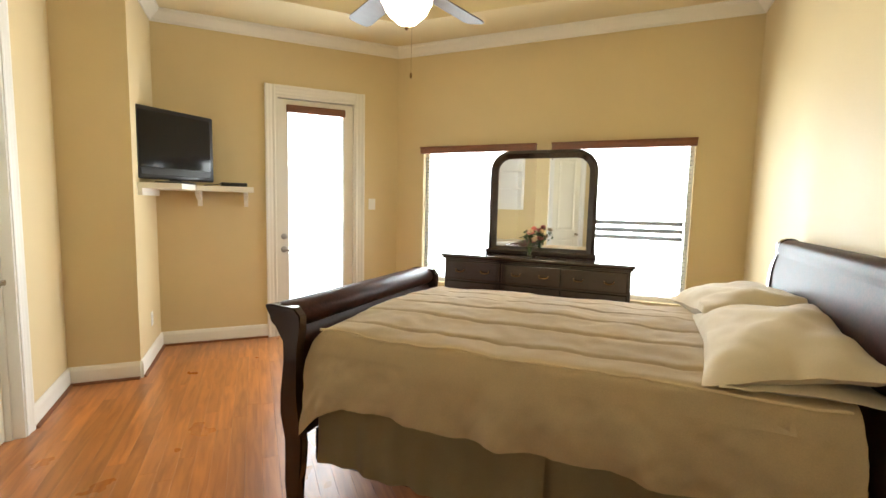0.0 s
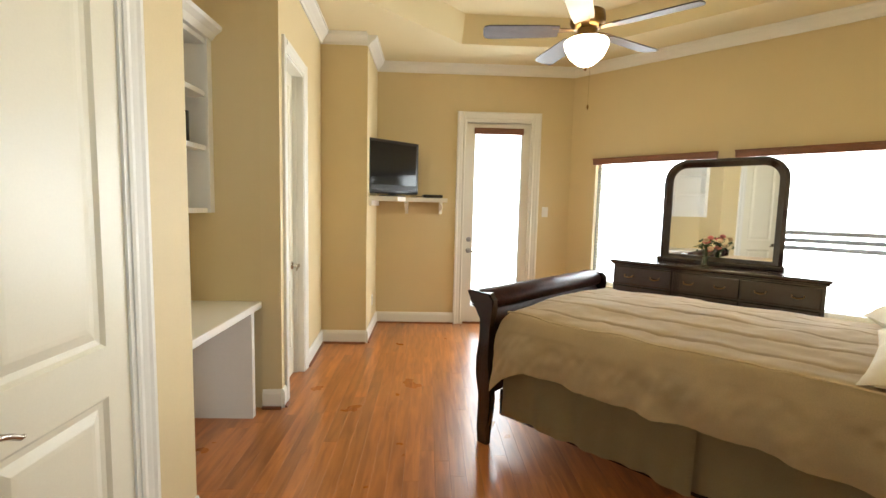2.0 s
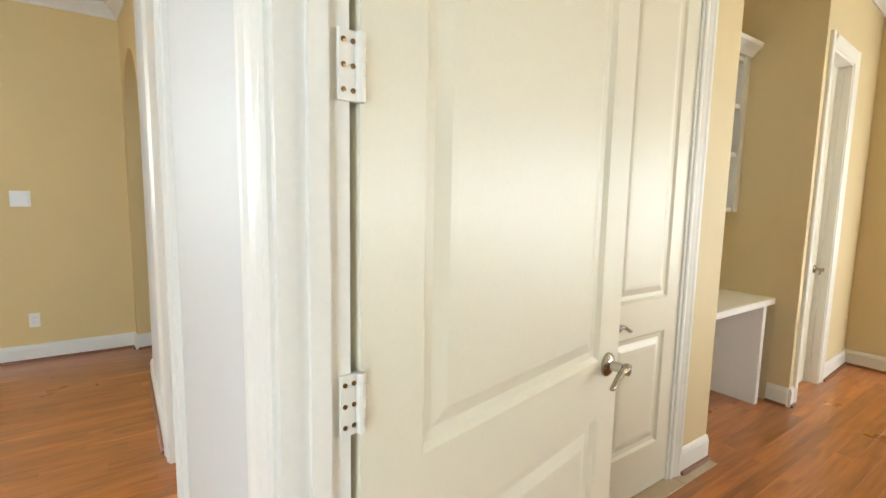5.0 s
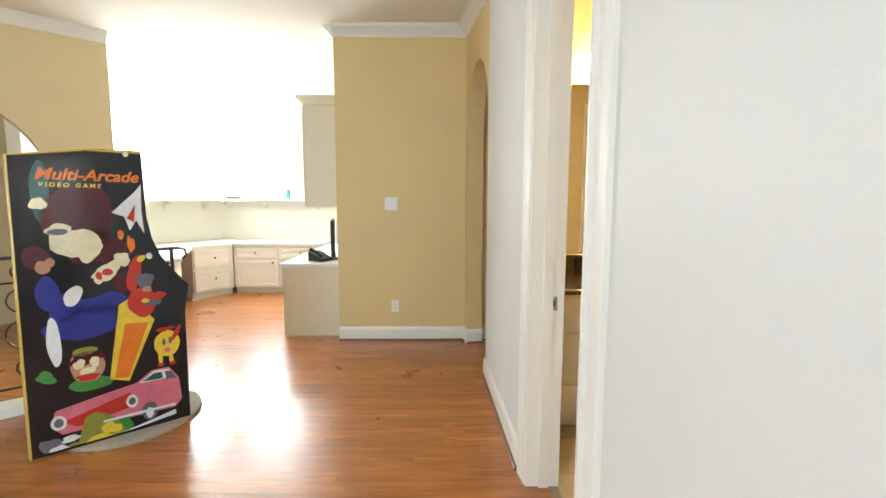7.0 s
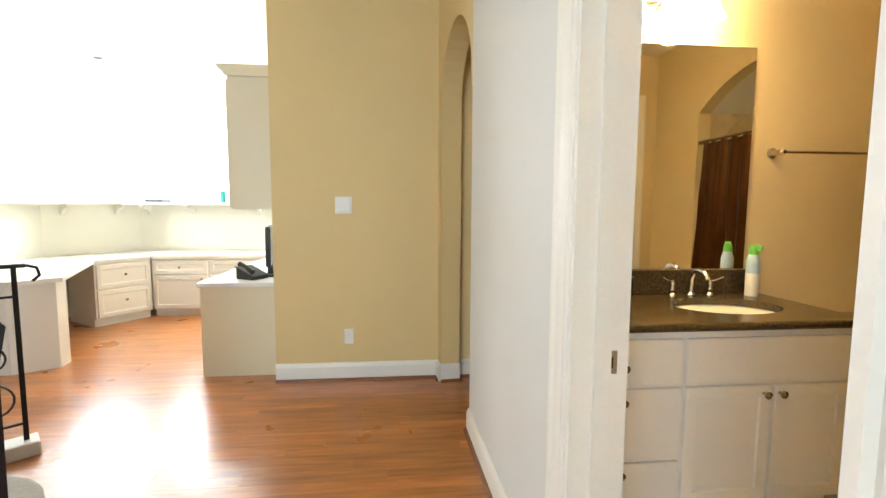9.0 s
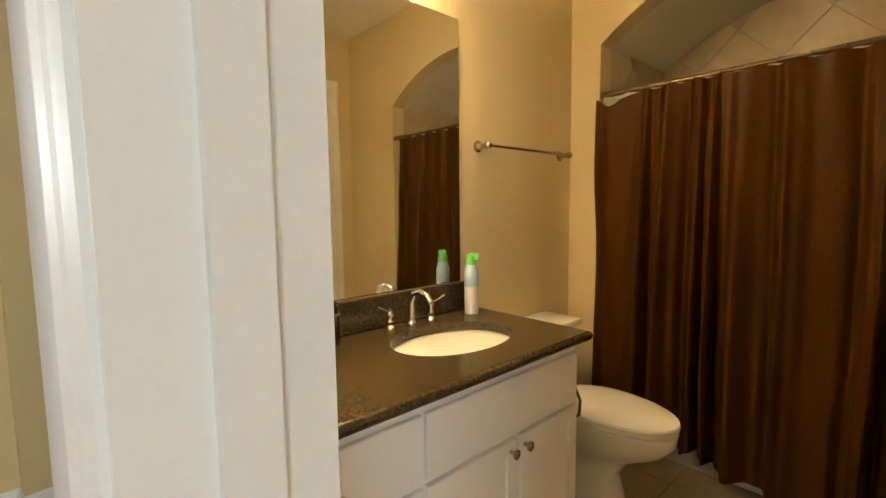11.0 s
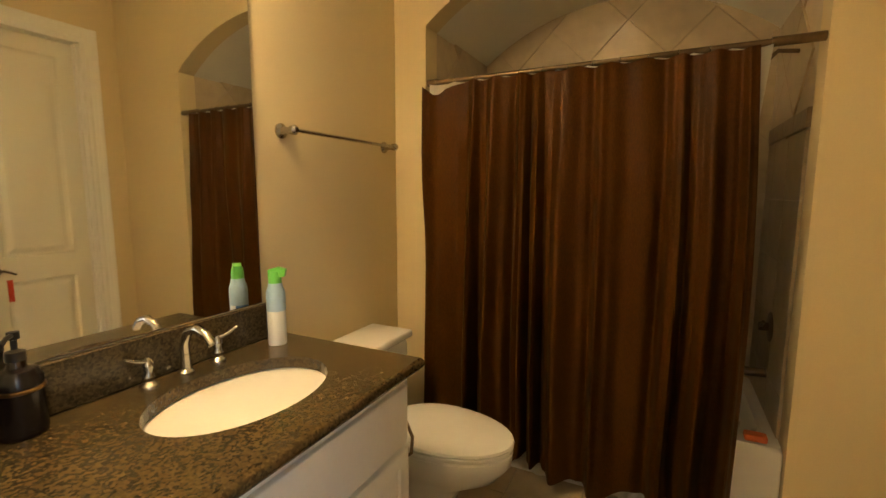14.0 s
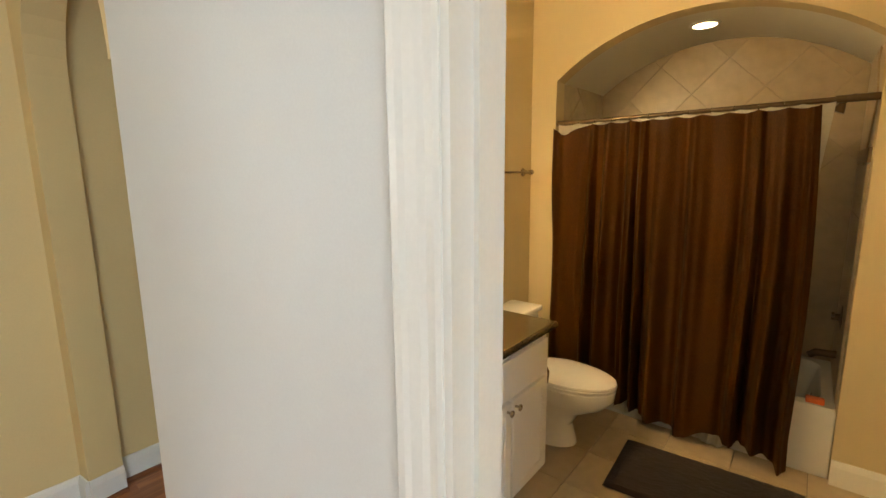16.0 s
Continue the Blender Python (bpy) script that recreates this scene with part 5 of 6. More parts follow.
def lettering(text, size, x, z, color, shear, parent, m, bold=0.0):
    cu = bpy.data.curves.new("lettering", "FONT")
    cu.body, cu.size, cu.extrude, cu.shear, cu.offset = text, size, 0.0008, shear, bold
    tmp = bpy.data.objects.new("lettering_curve", cu)
    me = bpy.data.meshes.new_from_object(tmp)
    bpy.data.objects.remove(tmp)
    me.materials.clear()
    me.materials.append(color)
    ob = new("lettering", me)
    ob.parent = parent
    ob.matrix_local = m @ pose(x, 0, z, 90, 0, 0)
    return ob


lettering("Multi-Arcade", 0.082, -0.015, 1.475, INK["orange"], 0.3, arc, pose(0, -0.0022, 0, 0, 1, 0), 0.002)
lettering("V I D E O   G A M E", 0.030, 0.0, 1.438, INK["yellow"], 0.1, arc, pose(0, -0.0022, 0, 0, 1, 0), 0.001)
bm = bmesh.new()
lathe(bm, [(0, 0), (0.40, 0), (0.40, 0.020), (0.385, 0.028), (0, 0.028)], seg=48)
ms = solo("round_floor_base", bm, STONEB, AM @ pose(0.36, 0.30, 0), "round beige base under the arcade machine", "base", smooth=True)

# stair railing on a white curb
RM, RL = run_frame((-3.815, -3.655), (-2.65, -5.03))
bm = bmesh.new()
box(bm, -0.05, RL, -0.07, 0.07, 0, 0.075, 0.006)
structure("stair_curb", bm, TRIM, "white painted curb under the stair railing", "curb", m=RM)
rail = thing("stair_railing", RM, "black wrought-iron stair railing with scrolls on a white curb", "railing")
for x in [0.0, 0.75, 1.5]:
    bm = bmesh.new()
    box(bm, x - 0.011, x + 0.011, -0.011, 0.011, 0.075, 1.01)
    part("post", bm, IRON, rail)
bm = bmesh.new()
box(bm, -0.05, RL, -0.020, 0.020, 0.995, 1.015, 0.004)
part("hand_rail", bm, IRON, rail)
for z in (0.16, 0.84):
    bm = bmesh.new()
    box(bm, 0.0, RL, -0.006, 0.006, z, z + 0.012)
    part("cross_bar", bm, IRON, rail)


def scroll(cx, cz, r, a0, turns, hand):
    return [(cx + r * (1 - 0.78 * i / 26) * math.cos(a0 + hand * turns * 6.283 * i / 26), 0.0, cz + r * (1 - 0.78 * i / 26) * math.sin(a0 + hand * turns * 6.283 * i / 26)) for i in range(27)]


for k in range(7):
    x = 0.12 + k * 0.24
    if x > RL - 0.1:
        break
    for cx, cz, r, a0, hand in ((x, 0.30, 0.10, 1.57, 1), (x, 0.52, 0.11, -1.57, 1), (x, 0.72, 0.09, 1.57, -1), (x, 0.92, 0.06, 3.14, 1)):
        bm = bmesh.new()
        tube(bm, scroll(cx, cz, r, a0, 1.4, hand), 0.0055, 6)
        part("scroll", bm, IRON, rail, "", True)
bm = bmesh.new()
tube(bm, [(-0.05, 0, 1.005), (-0.09, 0, 0.99), (-0.10, 0, 0.95), (-0.07, 0, 0.92)], 0.008, 8)
part("rail_curl", bm, IRON, rail, "", True)


def downlight(x, y, z, label, lens=DOWNH):
    ob = thing("recessed_light", pose(x, y, z), label, "ceiling light")
    bm = bmesh.new()
    lathe(bm, [(0.065, 0), (0.085, 0), (0.085, -0.006), (0.066, -0.010), (0.064, -0.002)], seg=28)
    part("trim_ring", bm, TRIM, ob, "", True)
    bm = bmesh.new()
    lathe(bm, [(0, -0.002), (0.064, -0.002), (0.064, 0.0), (0, 0.0)], seg=28)
    part("lens", bm, lens, ob, "lit lens")
    return ob


downlight(-3.35, -4.55, Z_HALL, "small recessed ceiling light over the stairs, lit")
downlight(-4.2, 0.1, Z_HALL, "small recessed ceiling light in the passage, lit")
downlight(-2.60, 1.46, TUB_S + TUB_R - 0.003, "recessed light in the tub's vault, lit", DOWNL)
downlight(-2.40, -3.0, Z_HALL, "recessed hall ceiling light, lit")

# ---- office ----
bm = bmesh.new()
lathe(bm, [(0, 0), (0.08, 0), (0.08, -0.008), (0.06, -0.012), (0.05, 0.0)], seg=24)
solo("unlit_recessed_light", bm, material("grey_can", (0.25, 0.25, 0.25), 0.5), pose(-6.75, -4.95, Z_HALL - 0.001), "unlit recessed office ceiling light", "ceiling light", smooth=True)
CZ = 0.74


def front(parent, m, x0, x1, z0, z1, name="door_front", knob=None):
    """A framed cabinet front on the plane y=0, looking along -y, with a knob."""
    bm = bmesh.new()
    rings = []
    for ins, y in ((0, 0), (0, -0.017), (0.003, -0.02), (0.047, -0.02), (0.052, -0.012), (0.070, -0.011)):
        rings.append([m @ Vector(p) for p in ((x0 + ins, y, z0 + ins), (x1 - ins, y, z0 + ins), (x1 - ins, y, z1 - ins), (x0 + ins, y, z1 - ins))])
    ring_loft(bm, rings)
    f = part(name, bm, CABW, parent)
    if knob:
        bm = bmesh.new()
        lathe(bm, [(0, 0), (0.007, 0.0), (0.006, 0.014), (0.015, 0.020), (0.016, 0.027), (0.008, 0.032), (0, 0.032)], seg=16, m=m @ pose(knob[0], -0.02, knob[1], 90))
        part("knob", bm, NICKEL, f, "round metal knob", True)
    return f


def base_unit(name, p, q, depth, label, fronts):
    """A base cabinet whose front runs from p to q; the body lies to the left of that way."""
    m, l = run_frame(p, q)
    ob = thing(name, m, label, "cabinet")
    bm = bmesh.new()
    box(bm, 0, l, 0.0, depth, 0.09, CZ - 0.035)
    part("carcass", bm, CABW, ob)
    bm = bmesh.new()
    box(bm, 0, l, 0.05, depth, 0, 0.09)
    part("toe_kick", bm, CABW, ob)
    for a, b, z0, z1, kx, kz in fronts:
        front(ob, I4, a * l, b * l, z0, z1, "cabinet_front", (kx * l, kz))
    return ob


# fronts face the room on the right of each way
base_unit("office_cabinet", (-6.93, -4.60), (-6.93, -3.30), 0.62, "white office base cabinet with drawers above doors", [(0.01, 0.49, 0.52, 0.68, 0.25, 0.60), (0.51, 0.99, 0.52, 0.68, 0.75, 0.60), (0.01, 0.49, 0.10, 0.50, 0.44, 0.46), (0.51, 0.99, 0.10, 0.50, 0.56, 0.46)]).matrix_world
base_unit("drawer_cabinet", (-6.44, -4.94), (-6.92, -4.61), 0.60, "white office drawer unit under the bay window", [(0.03, 0.97, 0.42, 0.68, 0.5, 0.56), (0.03, 0.97, 0.10, 0.40, 0.5, 0.27)])
ed = thing("office_desk_end", pose(-5.10, -4.55, 0), "white panelled end of the office desk", "desk")
bm = bmesh.new()
slab(bm, [(0.08, -0.13), (-0.08, 0.12), (-0.22, 0.10), (-0.22, -1.15), (0.08, -1.15)], 0.0, CZ - 0.035, "z")
part("end_cabinet", bm, CABW, ed)
bm = bmesh.new()
slab(bm, [(-7.60, -3.28), (-6.90, -3.28), (-6.90, -4.60), (-6.42, -4.92), (-5.22, -4.40), (-4.98, -4.62), (-4.98, -5.70), (-6.83, -5.70), (-7.60, -5.06)], CZ - 0.035, CZ, "z")
ct = solo("office_countertop", bm, CABW, I4, "continuous white office countertop round the bay", "countertop")
bm = bmesh.new()
slab(bm, [(-7.60, -3.28), (-7.32, -3.28), (-7.32, -4.95), (-6.74, -5.42), (-5.0, -5.42), (-5.0, -5.70), (-6.84, -5.70), (-7.60, -5.06)], 1.345, 1.38, "z")
fs = thing("office_ledge", I4, "long white ledge shelf under the office windows", "shelf")
part("board", bm, TRIM, fs)
for k, x in enumerate((0.9, 1.75, 2.3)):
    m, l = run_frame(OFF[0], OFF[1])
    bm = bmesh.new()
    slab(bm, [(0.0, 0.0), (0.22, 0.0), (0.22, -0.03), (0.10, -0.06), (0.03, -0.12), (0, -0.12)], x, x + 0.03, "x", m=m @ Matrix.Translation((0, 0, 1.345)))
    part("bracket", bm, TRIM, fs)
for x in (0.25, 0.8):
    m, l = run_frame(OFF[1], OFF[2])
    bm = bmesh.new()
    slab(bm, [(0.0, 0.0), (0.22, 0.0), (0.22, -0.03), (0.10, -0.06), (0.03, -0.12), (0, -0.12)], x, x + 0.03, "x", m=m @ Matrix.Translation((0, 0, 1.345)))
    part("bracket", bm, TRIM, fs)
plate("wall_outlet", pose(-6.2, -5.719, 1.0, 0, 0, 180), 0.075, 0.12, "white outlet above the office counter", "outlet", "outlet")

pen = thing("office_peninsula", pose(-4.865, -2.605, 0), "cream base cabinet end beside the hall's end wall", "cabinet")
bm = bmesh.new()
box(bm, -1.9, 0.0, -0.585, -0.02, 0.0, CZ - 0.035)
part("carcass", bm, CABY, pen)
bm = bmesh.new()
box(bm, -1.95, 0.02, -0.605, 0.0, CZ - 0.035, CZ, 0.006, 2)
part("worktop", bm, CABW, pen)
uc = thing("office_wall_cabinet", pose(-4.865, -2.605, 1.30), "cream wall cabinet with a crown above the counter", "cabinet")
bm = bmesh.new()
box(bm, -1.2, 0.0, -0.33, 0.0, 0.0, 0.98)
part("carcass", bm, CABY, uc)
bm = bmesh.new()
slab(bm, [(0.0, 0.0), (-0.33, 0.0), (-0.34, 0.0), (-0.36, 0.03), (-0.395, 0.06), (-0.40, 0.085), (0.0, 0.085)], -1.2, 0.02, "x", m=Matrix.Translation((0, 0, 0.98)))
part("crown", bm, CABY, uc)
for k in range(3):
    bm = bmesh.new()
    box(bm, -1.19 + k * 0.4, -0.81 + k * 0.4, -0.348, -0.331, 0.02, 0.96, 0.004)
    part("door_front", bm, CABY, uc)
mon = thing("monitor", pose(-5.22, -2.76, CZ, 0, 0, 12), "dark computer monitor on the office counter, seen edge-on", "monitor")
bm = bmesh.new()
box(bm, -0.24, 0.24, -0.02, 0.02, 0.10, 0.42, 0.008, 2)
part("case", bm, BLACKP, mon)
bm = bmesh.new()
lathe(bm, [(0, 0), (0.11, 0), (0.10, 0.012), (0.025, 0.02), (0.02, 0.13), (0, 0.13)], seg=20)
part("stand", bm, BLACKP, mon, "", True)
ph = thing("desk_phone", pose(-5.06, -2.86, CZ, 0, 0, 60), "black desk telephone on the office counter", "telephone")
bm = bmesh.new()
slab(bm, [(-0.09, 0), (0.09, 0), (0.09, 0.03), (-0.09, 0.10)], -0.08, 0.08, "y")
part("base", bm, BLACKP, ph)
bm = bmesh.new()
tube(bm, [(-0.07, -0.06, 0.12), (0.0, -0.06, 0.10), (0.07, -0.06, 0.06)], [0.022, 0.014, 0.022], 10)
part("handset", bm, BLACKP, ph, "", True)
bm = bmesh.new()
box(bm, -0.12, 0.12, -0.08, 0.08, 0, 0.03, 0.008, 2)
solo("router", bm, BLACKP, pose(-7.44, -4.75, 1.381, 0, 0, 80), "flat dark box lying on the office ledge", "box")
bm = bmesh.new()
lathe(bm, [(0, 0), (0.035, 0), (0.04, 0.1), (0.036, 0.15), (0, 0.15)], seg=16)
solo("teal_cup", bm, flat("teal_glaze", (0.05, 0.40, 0.36)), pose(-7.44, -3.95, 1.381), "teal cup on the office ledge", "cup", smooth=True)

# ---- bathroom ----
van = thing("vanity_cabinet", pose(-2.972, 0.178, 0, 0, 0, 90), "white painted bathroom vanity with drawers and doors", "vanity")
# local x = world y - 0.178, local y = towards the wall
V0, V1 = -1.243, 0.03
bm = bmesh.new()
box(bm, V0 + 0.002, V1, 0.0, 0.58, 0.09, COUNTER - 0.04)
part("carcass", bm, CABW, van)
bm = bmesh.new()
box(bm, V0 + 0.002, V1, 0.06, 0.55, 0.0, 0.09)
part("toe_kick", bm, CABW, van)


def vfront(x0, x1, z0, z1, knob, panel):
    if panel:
        f = front(van, I4, x0, x1, z0, z1, "vanity_door", knob)
    else:
        bm = bmesh.new()
        box(bm, x0, x1, -0.018, 0, z0, z1, 0.004, 2)
        f = part("drawer_front", bm, CABW, van)
        if knob:
            bm = bmesh.new()
            lathe(bm, [(0, 0), (0.007, 0.0), (0.006, 0.012), (0.014, 0.018), (0.0155, 0.024), (0.008, 0.029), (0, 0.029)], seg=16, m=pose(knob[0], -0.018, knob[1], 90))
            part("knob", bm, BRONZE, f, "round bronze knob", True)


DX = -0.537 - 0.178
vfront(V0 + 0.03, DX - 0.008, 0.615, 0.800, (-0.795 - 0.178, 0.690), False)
vfront(V0 + 0.03, DX - 0.008, 0.300, 0.598, (-0.795 - 0.178, 0.550), False)
vfront(V0 + 0.03, DX - 0.008, 0.105, 0.288, (-0.795 - 0.178, 0.250), False)
vfront(DX + 0.008, V1 - 0.012, 0.615, 0.800, None, False)
vfront(DX + 0.008, -0.168 - 0.178 + 0.014, 0.105, 0.598, (-0.19 - 0.178, 0.565), True)
vfront(-0.148 - 0.178 + 0.01, V1 - 0.012, 0.105, 0.598, (-0.12 - 0.178, 0.565), True)

# worktop with a sunk basin
SC, SA, SB = (-3.255, -0.148), 0.182, 0.252
top = thing("vanity_worktop", I4, "brown speckled granite vanity top with a bullnose edge", "worktop")
bm = bmesh.new()
xa, xb, ya, yb = X_BATH + 0.002, -2.95, Y_IN + 0.002, 0.262
N = 48
ell = [(SC[0] + SA * math.cos(2 * math.pi * i / N), SC[1] + SB * math.sin(2 * math.pi * i / N)) for i in range(N)]
sq = []
for x, y in ell:
    dx, dy = x - SC[0], y - SC[1]
    k = min(((xb if dx > 0 else xa) - SC[0]) / dx if abs(dx) > 1e-6 else 9e9, ((yb if dy > 0 else ya) - SC[1]) / dy if abs(dy) > 1e-6 else 9e9)
    sq.append((SC[0] + dx * k, SC[1] + dy * k))
for cx, cy in ((xa, ya), (xb, ya), (xb, yb), (xa, yb)):     # the nearest point of the border moves into each corner
    k = min(range(N), key=lambda i: (sq[i][0] - cx) ** 2 + (sq[i][1] - cy) ** 2)
    sq[k] = (cx, cy)
sheets = [[[bm.verts.new((x, y, z)) for x, y in loop] for loop in (ell, sq)] for z in (COUNTER - 0.035, COUNTER)]
for i in range(N):
    j = (i + 1) % N
    (a0, b0), (a1, b1) = sheets
    bm.faces.new((a0[i], b0[i], b0[j], a0[j]))
    bm.faces.new((a1[i], a1[j], b1[j], b1[i]))
    bm.faces.new((a0[i], a0[j], a1[j], a1[i]))
    bm.faces.new((b0[j], b0[i], b1[i], b1[j]))
part("slab", bm, GRANITE, top)
bm = bmesh.new()
tube(bm, [(xb, ya, COUNTER - 0.0175), (xb, yb - 0.004, COUNTER - 0.0175)], 0.0175, 14)
tube(bm, [(xb, yb, COUNTER - 0.0175), (xa, yb, COUNTER - 0.0175)], 0.0175, 14)
lathe(bm, [(0, -0.0175), (0.0095, -0.0145), (0.0155, -0.008), (0.0175, 0), (0.0155, 0.008), (0.0095, 0.0145), (0, 0.0175)], c=(xb, yb, COUNTER - 0.0175), seg=14)
part("bullnose", bm, GRANITE, top, "", True)
bm = bmesh.new()
box(bm, X_BATH + 0.002, X_BATH + 0.022, ya, 0.262, COUNTER + 0.001, COUNTER + 0.128, 0.003)
part("backsplash", bm, GRANITE, top)
sink = thing("sink_basin", I4, "white oval undermount basin", "sink")
bm = bmesh.new()
rings = []
for k in range(9):
    f = k / 8
    r = math.cos(f * math.pi / 2 * 0.93)
    z = COUNTER - 0.037 - 0.14 * math.sin(f * math.pi / 2)
    rings.append([(SC[0] + (SA + 0.012) * r * math.cos(2 * math.pi * i / 40), SC[1] + (SB + 0.012) * r * math.sin(2 * math.pi * i / 40), z) for i in range(40)])
ring_loft(bm, rings, cap=False)
bmesh.ops.solidify(bm, geom=bm.faces[:], thickness=0.008)
part("bowl", bm, CERAMIC, sink, "", True)
bm = bmesh.new()
lathe(bm, [(0, 0), (0.026, 0), (0.024, 0.006), (0, 0.004)], c=(SC[0], SC[1], COUNTER - 0.176), seg=18)
part("drain", bm, CHROME, sink, "", True)

fa = thing("faucet", pose(-3.497, -0.150, COUNTER), "brushed nickel widespread faucet with two lever handles", "faucet")
bm = bmesh.new()
lathe(bm, [(0, 0), (0.024, 0), (0.024, 0.008), (0.016, 0.016), (0.013, 0.05), (0.015, 0.06), (0.0, 0.065)], seg=18)
tube(bm, [(0, 0, 0.04), (0, 0, 0.09), (0.02, 0, 0.128), (0.06, 0, 0.142), (0.10, 0, 0.130), (0.122, 0, 0.105)], [0.014, 0.013, 0.0125, 0.0125, 0.012, 0.012], 12)
part("spout", bm, NICKEL, fa, "", True)
for y in (-0.105, 0.105):
    bm = bmesh.new()
    lathe(bm, [(0, 0), (0.024, 0), (0.023, 0.008), (0.012, 0.018), (0.016, 0.030), (0.011, 0.042), (0.015, 0.058), (0.012, 0.072), (0.006, 0.082), (0, 0.084)], c=(0, y, 0), seg=18)
    s = 1 if y > 0 else -1
    tube(bm, [(0, y, 0.072), (0.01, y + s * 0.03, 0.082), (0.015, y + s * 0.062, 0.098)], [0.007, 0.006, 0.005], 10)
    part("handle", bm, NICKEL, fa, "", True)

bmir = thing("bathroom_mirror", pose(X_BATH + 0.002, 0, 0), "large frameless mirror above the bathroom vanity", "mirror")
bm = bmesh.new()
y0, y1, z0, z1 = Y_IN + 0.01, 0.185, COUNTER + 0.131, 2.155
rings = [[(0, y0, z0), (0, y1, z0), (0, y1, z1), (0, y0, z1)], [(0.003, y0, z0), (0.003, y1, z0), (0.003, y1, z1), (0.003, y0, z1)], [(0.005, y0 + 0.003, z0 + 0.003), (0.005, y1 - 0.003, z0 + 0.003), (0.005, y1 - 0.003, z1 - 0.003), (0.005, y0 + 0.003, z1 - 0.003)]]
ring_loft(bm, rings)
part("glass", bm, MIRROR, bmir, "silvered glass with a ground edge")

sc = thing("vanity_light", pose(X_BATH + 0.001, -0.38, 2.345), "three-light bronze vanity fixture with lit bell shades", "wall lamp")
bm = bmesh.new()
box(bm, 0.0, 0.02, -0.10, 0.10, -0.05, 0.05, 0.006, 2)
part("back_plate", bm, NICKEL, sc)
bm = bmesh.new()
tube(bm, [(0.05, -0.30, 0), (0.05, 0.30, 0)], 0.009, 10)
tube(bm, [(0.01, 0, 0), (0.05, 0, 0)], 0.009, 10)
part("bar", bm, NICKEL, sc, "", True)
for y in (-0.19, 0.0, 0.19):
    bm = bmesh.new()
    tube(bm, [(0.05, y, 0.0), (0.09, y, 0.03), (0.13, y, 0.02)], 0.007, 8)
    lathe(bm, [(0, 0.045), (0.012, 0.04), (0.028, 0.015), (0.03, -0.005), (0, -0.005)], c=(0.14, y, 0), seg=16)
    part("arm", bm, BRONZE, sc, "", True)
    bm = bmesh.new()
    lathe(bm, [(0.028, 0.0), (0.034, -0.03), (0.045, -0.07), (0.062, -0.105), (0.072, -0.12), (0.069, -0.12), (0.058, -0.105), (0.041, -0.07), (0.030, -0.03), (0.024, 0.0)], c=(0.14, y, 0), seg=22)
    part("shade", bm, SHADE, sc, "lit frosted bell shade", True)
    d = bpy.data.lights.new("vanity_bulb", "AREA")
    d.shape, d.size, d.energy, d.color = "DISK", 0.10, 1.4, (1.0, 0.73, 0.38)
    new("vanity_bulb", d).matrix_world = pose(X_BATH + 0.141, -0.38 + y, 2.345 - 0.118)

tb = thing("towel_bar", pose(X_BATH, 0.0, 1.615), "brushed nickel towel bar on the wall, empty", "towel bar")
bm = bmesh.new()
tube(bm, [(0.065, 0.30, 0), (0.065, 0.995, 0)], 0.0075, 12)
part("bar", bm, NICKEL, tb, "", True)
for y in (0.31, 0.985):
    bm = bmesh.new()
    lathe(bm, [(0, 0), (0.028, 0), (0.028, 0.006), (0.016, 0.014), (0.011, 0.04), (0.016, 0.055), (0.018, 0.072), (0.010, 0.082), (0, 0.083)], seg=18, m=pose(0, y, 0, 0, 90, 0))
    part("bracket", bm, NICKEL, tb, "", True)

sp = thing("air_freshener", pose(-3.46, 0.160, COUNTER + 0.001), "white and pale blue spray can with a green nozzle", "spray can")
bm = bmesh.new()
lathe(bm, [(0, 0), (0.030, 0), (0.031, 0.006), (0.031, 0.165), (0.029, 0.185), (0.024, 0.20), (0.022, 0.215), (0, 0.215)], seg=24)
part("can", bm, WHITEP, sp, "", True)
bm = bmesh.new()
lathe(bm, [(0.0315, 0.12), (0.0318, 0.122), (0.0318, 0.175), (0.030, 0.188), (0.0245, 0.203), (0.0225, 0.216), (0.022, 0.20), (0.028, 0.18)], seg=24)
part("printed_band", bm, BLUEP, sp, "pale blue printed shoulder", True)
bm = bmesh.new()
ring_loft(bm, [[(0.0320 * math.cos(radians(a)), 0.0320 * math.sin(radians(a)), z) for a in range(120, 250, 10)] for z in (0.055, 0.12)], closed=False)
bmesh.ops.solidify(bm, geom=bm.faces[:], thickness=0.0006)
part("label_band", bm, flat("blue_label", (0.10, 0.25, 0.55)), sp, "", True)
bm = bmesh.new()
lathe(bm, [(0, 0.215), (0.022, 0.215), (0.022, 0.235), (0.019, 0.255), (0, 0.258)], seg=20)
slab(bm, [(-0.02, 0.235), (0.034, 0.238), (0.038, 0.262), (0.01, 0.270), (-0.02, 0.262)], -0.014, 0.014, "y", m=pose(0, 0, 0, 0, 0, 35))
part("nozzle", bm, GREENP, sp, "green trigger nozzle")

